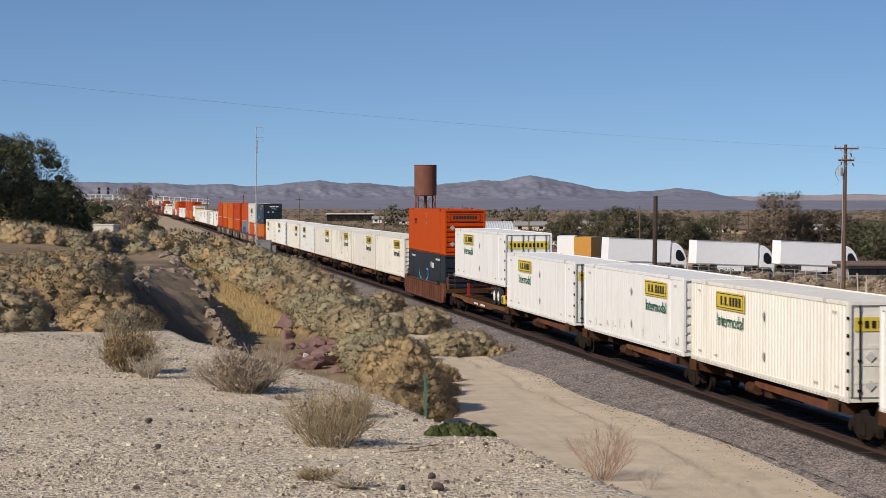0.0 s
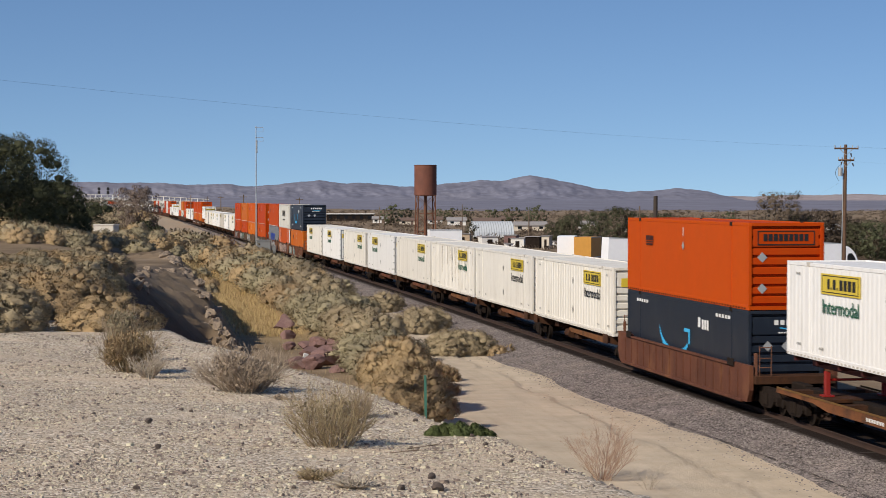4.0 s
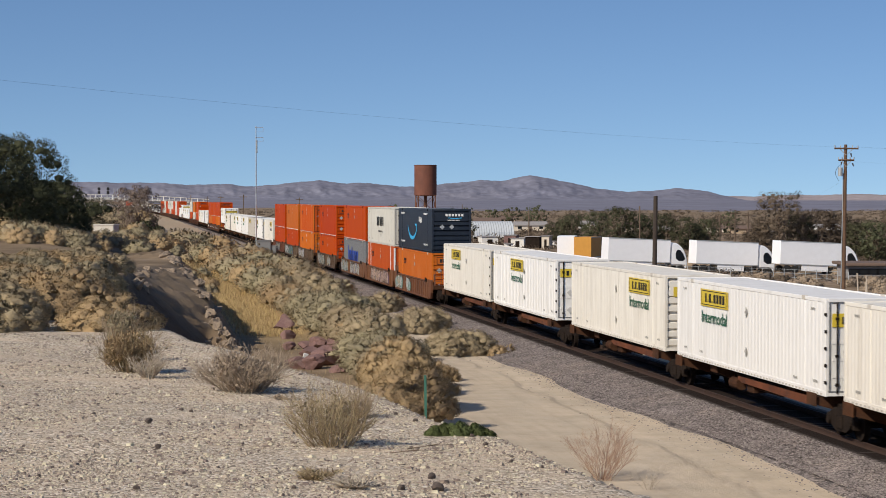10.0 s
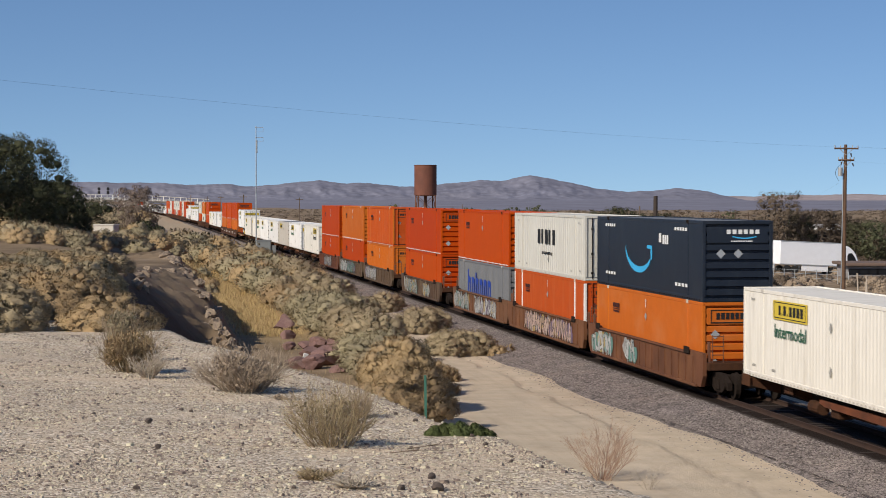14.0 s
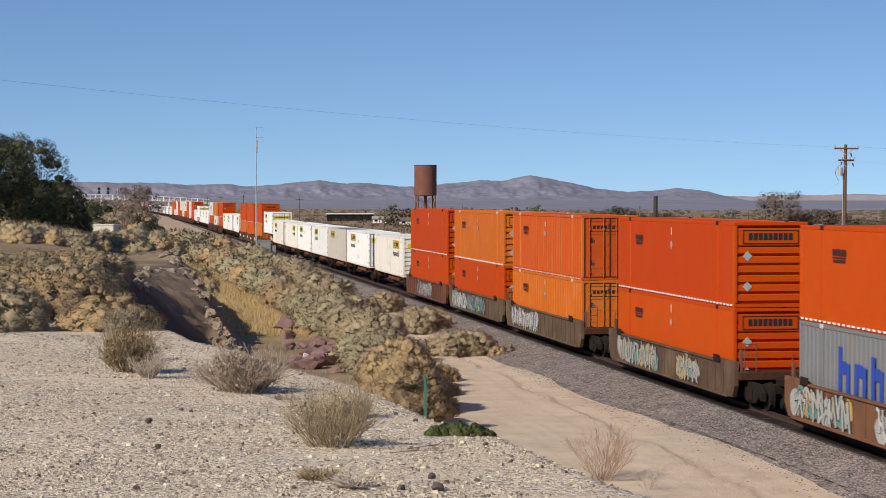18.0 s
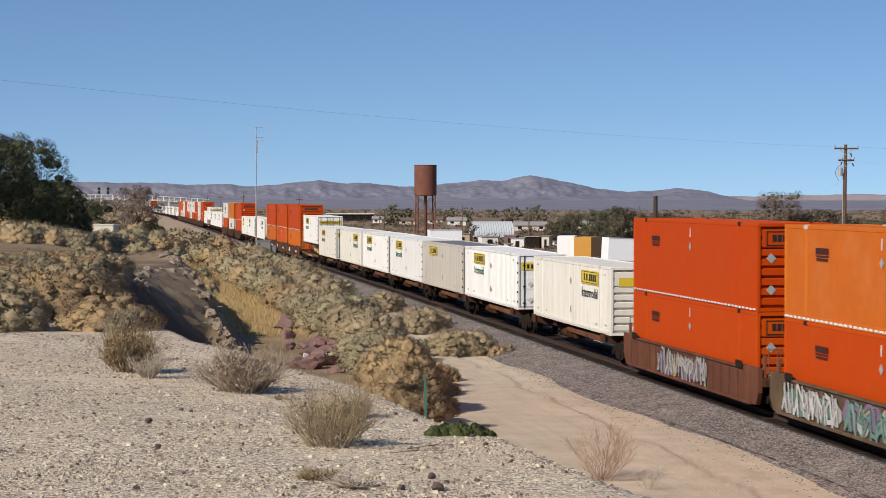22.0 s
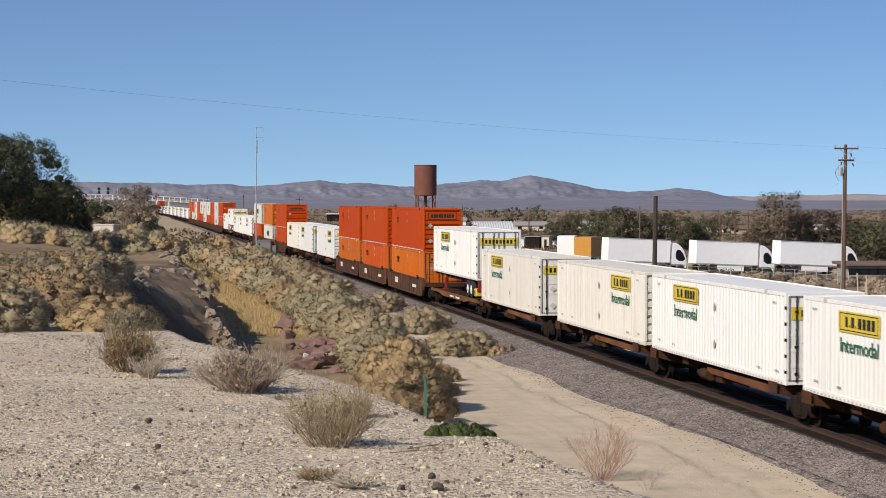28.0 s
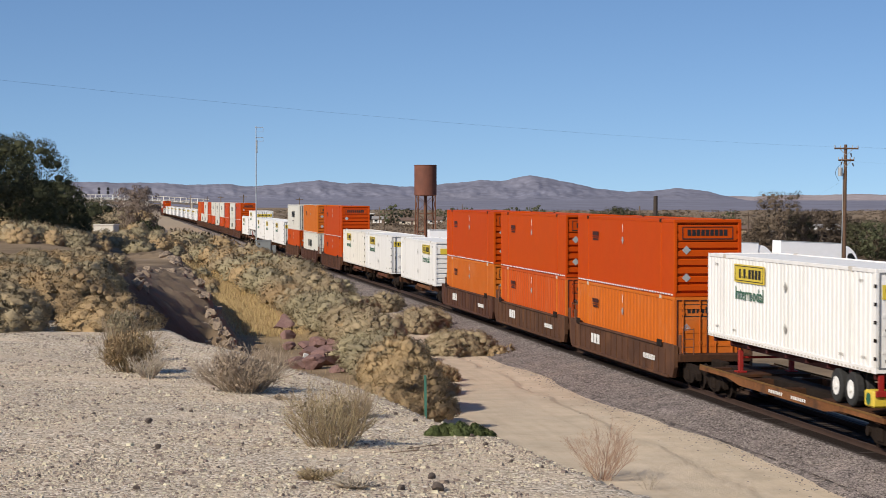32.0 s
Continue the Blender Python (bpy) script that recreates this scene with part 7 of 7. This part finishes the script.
def house(px, ahead, wide, high, wall, roof, seed=0, label="small single-storey house with a low gable roof", depth=7.0, name="house", turn=0.0):
    p = aim(sl(px), ahead)
    z = gz(p.x, p.y)
    w = wide * ahead / 3653.4
    h = high * ahead / 3653.4
    ob = empty(name, label, "house", "houses of the town", at=pose(p.x, p.y, z - 0.1, rz=-math.degrees(YAW) + turn))
    eave = h * 0.66
    bm = bmesh.new()
    prism(bm, [(-depth / 2, 0), (depth / 2, 0), (depth / 2, eave), (0, h * 0.97), (-depth / 2, eave)], 0, -w / 2, w / 2)
    part("wall", bm, M[wall], ob)
    bm = bmesh.new()
    o = 0.4
    prism(bm, [(-depth / 2 - o, eave - 0.1), (0, h), (depth / 2 + o, eave - 0.1), (depth / 2 + o, eave + 0.08), (0, h + 0.18), (-depth / 2 - o, eave + 0.08)], 0, -w / 2 - o, w / 2 + o)
    part("roof", bm, M[roof], ob)
    n = max(2, int(w / 3))
    for i in range(n):
        x = -w / 2 + (i + 0.5) * w / n
        bm = bmesh.new()
        if i == n // 2:
            box(bm, (x - 0.5, -depth / 2 - 0.04, 0.1), (x + 0.5, -depth / 2 + 0.02, min(2.1, eave * 0.85)))
            part("door", bm, M["brown_roof"], ob)
        else:
            box(bm, (x - 0.6, -depth / 2 - 0.04, eave * 0.4), (x + 0.6, -depth / 2 + 0.02, eave * 0.8))
            part("window", bm, M["glass"], ob)
    return ob


for i, (px, ah, w, h, wall, roof) in enumerate(((862, 720, 46, 16, "stucco", "brown_roof"), (808, 760, 32, 14, "white_wall", "grey_roof"), (770, 800, 26, 13, "white_wall", "brown_roof"), (722, 780, 30, 12, "stucco", "brown_roof"), (938, 640, 56, 16, "stucco", "grey_roof"), (985, 620, 34, 14, "tan_wall", "brown_roof"),
                                               (1112, 620, 40, 14, "stucco", "brown_roof"), (1172, 560, 34, 14, "tan_wall", "grey_roof"), (1310, 600, 40, 14, "tan_wall", "brown_roof"), (1265, 620, 26, 12, "stucco", "brown_roof"), (672, 820, 24, 12, "white_wall", "grey_roof"), (896, 840, 30, 12, "tan_wall", "brown_roof"), (1040, 700, 30, 13, "white_wall", "grey_roof"), (1480, 640, 30, 13, "white_wall", "grey_roof"), (1440, 680, 26, 12, "white_wall", "grey_roof"))):
    house(px, ah, w, h, wall, roof, i)

# ribbed arched shed
c = aim(sl(870), 520)
shed = empty("arched_shed", "white corrugated steel shed with an arched roof", "shed", at=pose(c.x, c.y, gz(c.x, c.y), rz=-math.degrees(YAW) + 8))
bm = bmesh.new()
arc = [(4.2 * math.cos(math.pi * k / 12), 3.6 * math.sin(math.pi * k / 12) + 0.6) for k in range(13)]
prism(bm, [(4.2, 0)] + arc + [(-4.2, 0)], 0, -5.0, 5.0)
part("shell", bm, M["tin"], shed)
for k in range(17):
    x = -5.0 + k * 0.625
    bm = bmesh.new()
    prism(bm, [(a * 1.02, b * 1.02 - 0.01) for a, b in arc] + [(a * 0.99, b * 0.99) for a, b in arc[::-1]], 0, x - 0.06, x + 0.06)
    part("rib", bm, M["galv"], shed)

# dark long building and a pale one
for px, ah, w, h, m, lab in ((620, 900, 82, 9, "dark", "long low dark building on the plain"), (1545, 250, 100, 24, "grey_roof", "low grey flat-roofed building beside the lorries")):
    c = aim(sl(px), ah)
    b = empty("long_building", lab, "building", at=pose(c.x, c.y, gz(c.x, c.y), rz=-math.degrees(YAW)))
    W, H = w * ah / 3653.4, h * ah / 3653.4 + (0 if ah < 300 else 0.6)
    bm = bmesh.new()
    box(bm, (-W / 2, -3, -0.3), (W / 2, 5, H), 0.05)
    part("wall", bm, M[m], b)
    bm = bmesh.new()
    box(bm, (-W / 2 - 0.5, -3.6, H), (W / 2 + 0.5, 5.6, H + 0.35), 0.05)
    part("roof", bm, M["brown_roof" if ah < 300 else "white_wall"], b)
    for k in range(6):
        bm = bmesh.new()
        x = -W / 2 + (k + 0.5) * W / 6
        box(bm, (x - 0.7, -3.05, H * 0.35), (x + 0.7, -2.98, H * 0.8))
        part("window", bm, M["glass"], b)


def yard_box(px, ahead, wide, high, paint, label, name, roof="grey_roof", lift=0.0, category="shed"):
    p = aim(sl(px), ahead)
    z = gz(p.x, p.y)
    w, h = wide * ahead / 3653.4, high * ahead / 3653.4
    ob = empty(name, label, category, "sheds in the yard", at=pose(p.x, p.y, z + lift, rz=-math.degrees(YAW) + random.uniform(-15, 15)))
    bm = bmesh.new()
    box(bm, (-w / 2, -1.5, 0 if lift == 0 else -lift), (w / 2, 1.5, h), 0.05)
    part("body", bm, M[paint], ob)
    bm = bmesh.new()
    box(bm, (-w / 2 - 0.15, -1.7, h), (w / 2 + 0.15, 1.7, h + 0.12), 0.03)
    part("roof", bm, M[roof], ob)
    bm = bmesh.new()
    box(bm, (-w * 0.15, -1.53, 0.1), (w * 0.15, -1.48, h * 0.75))
    part("door", bm, M["dark"], ob)
    return ob


for px, ah, w, h, paint, lab, nm in ((820, 430, 26, 20, "tan_wall", "open brown shed in the yard", "shed"), (864, 425, 30, 17, "white_wall", "pale camper van in the yard", "camper_van"), (905, 430, 22, 18, "red_rock", "dark red shed roof in the yard", "shed"),
                                     (918, 415, 24, 16, "white_wall", "white shed in the yard", "shed"), (945, 410, 26, 20, "dark", "dark open carport in the yard", "carport"), (968, 405, 14, 22, "stucco", "pale upright storage box", "storage_box"), (935, 440, 40, 12, "white_wall", "long white mobile home", "mobile_home"),
                                     (900, 400, 12, 9, "white_wall", "white parked car in the yard", "parked_car"), (985, 420, 16, 10, "white_wall", "white parked van in the yard", "parked_van"), (702, 420, 20, 10, "galv", "grey pile of scrap metal", "scrap_box"), (680, 430, 14, 9, "white_wall", "white parked car in the yard", "parked_car")):
    yard_box(px, ah, w, h, paint, lab, nm)

# spoil heaps, fence and stakes in front of the lorries
M["spoil"] = material("brown_spoil", (0.22, 0.165, 0.12), 0.95, vary=0.3, scale=0.8, grain=8, bump=0.8)
heaps = [rock_mesh(s, "spoil", 0.35, 3, 0.8, name="earth_mound") for s in (51, 52, 53)]
for me in heaps:
    me.shade_smooth()
rng = random.Random(21)
for px, ah, w in ((1300, 250, 60), (1345, 248, 50), (1390, 246, 70), (1440, 244, 60), (1270, 252, 40), (1480, 246, 40), (1365, 240, 40), (1325, 240, 50), (1460, 236, 50), (1240, 256, 40), (1515, 240, 40)):
    p = aim(sl(px), ah)
    r = w * ah / 3653.4 * 1.25
    ob = new("earth_mound", rng.choice(heaps))
    ob.matrix_basis = Matrix.LocRotScale((p.x, p.y, gz(p.x, p.y)), Euler((0, 0, rng.uniform(0, 6))), (r, r, r * 0.95))
    tagged(ob, "low heap of brown earth and rubble", "heap", "spoil heaps")
fence = empty("wire_fence", "sagging wire fence on thin posts before the lorries", "fence")
prev = None
for k in range(24):
    p = aim(sl(1065 + k * 19), 262 - k * 1.2)
    z = gz(p.x, p.y)
    bm = bmesh.new()
    rod(bm, (p.x, p.y, z), (p.x, p.y, z + 1.5), 0.045, 5)
    part("post", bm, M["galv"], fence)
    if prev:
        for hgt in (0.5, 1.0, 1.42):
            bm = bmesh.new()
            rod(bm, prev + Vector((0, 0, hgt)), Vector((p.x, p.y, z + hgt)), 0.018, 4)
            part("strand", bm, M["galv"], fence)
    prev = Vector((p.x, p.y, z))
for px, ah, top in ((1521, 150, 484), (1537, 155, 488), (1535, 160, 500)):
    p = aim(sl(px), ah)
    bm = bmesh.new()
    z = gz(p.x, p.y)
    rod(bm, (p.x, p.y, z), (p.x - 0.15, p.y, 7.05 - (top - 346.2) / 3653.4 * ah), 0.06, 6)
    tagged(new("stake", mesh_of("stake", bm, M["pale_stone"])), "pale leaning timber stake", "stake", "stakes")


# ---- far scrub on the plain ----
def clump_field(name, xs, ys, size, mat, label):
    n = len(xs)
    rr = np.random.RandomState(9)
    z = ground_z(xs, ys)
    K = 30
    c = np.stack([xs, ys, z], -1)[:, None, :] + rr.normal(0, 1, (n, K, 3)) * (size[:, None, None] * np.array([0.45, 0.45, 0.16])) + np.array([0, 0, 0.3]) * size[:, None, None]
    a = rr.normal(0, 1, (n, K, 3))
    b = rr.normal(0, 1, (n, K, 3))
    s = size[:, None, None] * 0.11
    v = np.stack([c - a * s, c + a * s, c + b * s], 2).reshape(-1, 3)
    f = np.arange(len(v)).reshape(-1, 3)
    me = bpy.data.meshes.new(name)
    me.from_pydata(v.tolist(), [], f.tolist())
    me.materials.append(M[mat])
    return tagged(new(name, me), label, "scrub", kind="stuff")


N = 9000
ah = 300 + 1400 * rs.rand(N) ** 1.5
sd = rs.uniform(-0.19, 0.24, N)
xs = sd * ah * math.cos(YAW) + ah * math.sin(YAW)
ys = -sd * ah * math.sin(YAW) + ah * math.cos(YAW)
keep = (xs > 29) & (hills(xs, ys, 60.0, 3.0) + rs.normal(0, 0.5, N) > -0.2)
clump_field("far_scrub", xs[keep], ys[keep], rs.uniform(0.8, 1.9, keep.sum()), "rusty_leaf", "dry brown scrub scattered over the plain")
N = 2600
ys = 250 + 650 * rs.rand(N) ** 1.3
xs = np.interp(ys, EDGE_Y, EDGE_X) - 22 * rs.rand(N) - 1.5
clump_field("bank_scrub", xs, ys, rs.uniform(0.9, 1.7, N), "straw_leaf", "straw and olive scrub on the far bank")

rng = random.Random(33)
rows = []
for i in range(120):
    ah = rng.uniform(170, 340)
    p = aim(sl(rng.uniform(720, 1568)), ah)
    if p.x > 30:
        rows.append(("brown_leaf", rng.randint(0, 3), p.x, p.y, rng.uniform(0.8, 1.7), rng.uniform(0.6, 0.9)))
for i in range(90):
    p = aim(sl(rng.uniform(1060, 1568)), rng.uniform(226, 256))
    rows.append((rng.choice(("brown_leaf", "brown_leaf", "rusty_leaf")), rng.randint(0, 3), p.x, p.y, rng.uniform(0.7, 1.5), rng.uniform(0.6, 1.0)))
brush_mass("low_scrub", rows, "dry brown scrub on the low ground")
rows = []
for i in range(80):
    yy = rng.uniform(150, 260)
    x = float(np.interp(yy, EDGE_Y, EDGE_X)) - rng.uniform(0.5, 18)
    rows.append((rng.choice(("straw_leaf", "sage")), rng.randint(0, 3), x, yy, rng.uniform(1.1, 1.8), rng.uniform(0.6, 0.9)))
brush_mass("bank_brush", rows, "straw-olive brush on the far bank")

# ---- left distance: road bridge, signals, tank, poles ----
M["concrete"] = material("pale_concrete", (0.55, 0.51, 0.45), 0.85, vary=0.1)
bridge = empty("road_bridge", "long pale road viaduct with white railing", "bridge")
ts = np.linspace(0, 0.5, 32)


def bridge_at(t):
    px = 60 + t * 620
    y = 344.5 + 4 * t + 28 * max(0, (t - 0.28) / 0.72) ** 1.15
    return aim(sl(px), 1050, 7.05 - (y - 346.2) / 3653.4 * 1050)


for a, b in zip(ts, ts[1:]):
    p, q = bridge_at(a), bridge_at(b)
    bm = bmesh.new()
    for dz, r in ((0, 0.2), (-1.2, 0.1)):
        rod(bm, p + Vector((0, 0, dz)), q + Vector((0, 0, dz)), r, 4)
    part("rail", bm, M["concrete"], bridge)
    bm = bmesh.new()
    rod(bm, p + Vector((0, 2, -2.4)), q + Vector((0, 2, -2.4)), 0.9, 4)
    part("deck", bm, M["concrete"], bridge)
    bm = bmesh.new()
    rod(bm, p + Vector((0, 0, -2.4)), p + Vector((0, 0, 0.2)), 0.25, 4)
    part("post", bm, M["white_wall"], bridge)
    if int(a * 62 + 0.5) % 4 == 0:
        bm = bmesh.new()
        rod(bm, (p.x, p.y + 2, gz(p.x, p.y)), p + Vector((0, 2, -2)), 0.8, 8)
        part("pier", bm, M["concrete"], bridge)
for px, ah, w, h in ((150, 980, 60, 12), (195, 960, 40, 11), (120, 1000, 40, 10)):
    house(px, ah, w, h, "stucco", "grey_roof", 3, "pale low building below the road bridge", name="house")

# signal gantry
sg = aim(sl(190), 480)
gan = empty("signal_gantry", "railway signal bridge with two black signal heads", "signal", at=pose(sg.x, sg.y, gz(sg.x, sg.y), rz=-math.degrees(YAW)))
zt = 7.05 - gan.matrix_basis.translation.z
for x in (1.6, 2.4):
    bm = bmesh.new()
    rod(bm, (x, 0, 0), (x, 0, zt + 1.6), 0.09, 6)
    part("post", bm, M["galv"], gan)
bm = bmesh.new()
rod(bm, (-3.0, 0, zt + 0.1), (2.4, 0, zt + 0.1), 0.07, 5)
rod(bm, (-3.0, 0, zt - 0.5), (2.4, 0, zt - 0.5), 0.07, 5)
part("walkway", bm, M["galv"], gan)
for x in (-1.9, 0.2):
    for z in (zt + 1.5, zt + 0.65):
        bm = bmesh.new()
        box(bm, (x - 0.32, -0.1, z - 0.36), (x + 0.32, 0.1, z + 0.36), 0.08)
        rod(bm, (x, -0.12, z + 0.1), (x, -0.32, z + 0.1), 0.14, 8)
        part("signal_head", bm, M["black"], gan)
# concrete trough on the bank
tr = aim(sl(190), 185)
tz = 7.05 - (410 - 346.2) / 3653.4 * 185
trough = empty("concrete_tank", "pale square concrete tank half hidden by brush", "tank", at=pose(tr.x, tr.y, tz, rz=-30))
bm = bmesh.new()
box(bm, (-1.15, -0.5, -0.8), (0.9, 0.5, 0.55), 0.04)
box(bm, (-1.2, -0.55, 0.55), (0.95, 0.55, 0.65), 0.03)
part("body", bm, M["concrete"], trough)


def far_pole(px, top, ahead, arm=True):
    p = aim(sl(px), ahead)
    z = gz(p.x, p.y)
    ob = empty("far_pole", "thin dark utility pole on the plain", "utility pole", "far poles", at=pose(p.x, p.y, z, rz=-math.degrees(YAW)))
    h = 7.05 - (top - 346.2) / 3653.4 * ahead - z
    bm = bmesh.new()
    rod(bm, (0, 0, 0), (0, 0, h), 0.17, 6, 0.12)
    part("shaft", bm, M["bark"], ob)
    if arm:
        bm = bmesh.new()
        rod(bm, (-1.1, 0, h - 0.6), (1.1, 0, h - 0.6), 0.09, 4)
        part("crossarm", bm, M["bark"], ob)


for px, top, ah, arm in ((431, 345, 560, True), (391, 347, 700, True), (338, 345, 620, False), (367, 348, 760, True), (530, 350, 650, True), (145, 330, 800, True), (818, 362, 620, False), (936, 372, 420, False), (1132, 365, 380, False), (672, 366, 560, False), (1301, 372, 380, True), (1324, 375, 380, True), (680, 372, 450, False), (1274, 378, 420, True), (1020, 376, 640, False)):
    far_pole(px, top, ah, arm)


# ---- what moves ----
def motions():
    """The train rolls towards the tripod at an even speed, each piece along the line."""
    for ob, u, z in TRAIN:
        rows = []
        for k in range(9):
            t = 4.0 * k
            d = u - SPEED * t
            x, zz = track(d)
            x2, zz2 = track(d + 4)
            x1, zz1 = track(d - 4)
            rows.append((t, pose(x, d, zz + z, math.degrees(math.atan2(zz2 - zz1, 8)), 0, -math.degrees(math.atan2(x2 - x1, 8)))))
        walk(ob, rows)


motions()
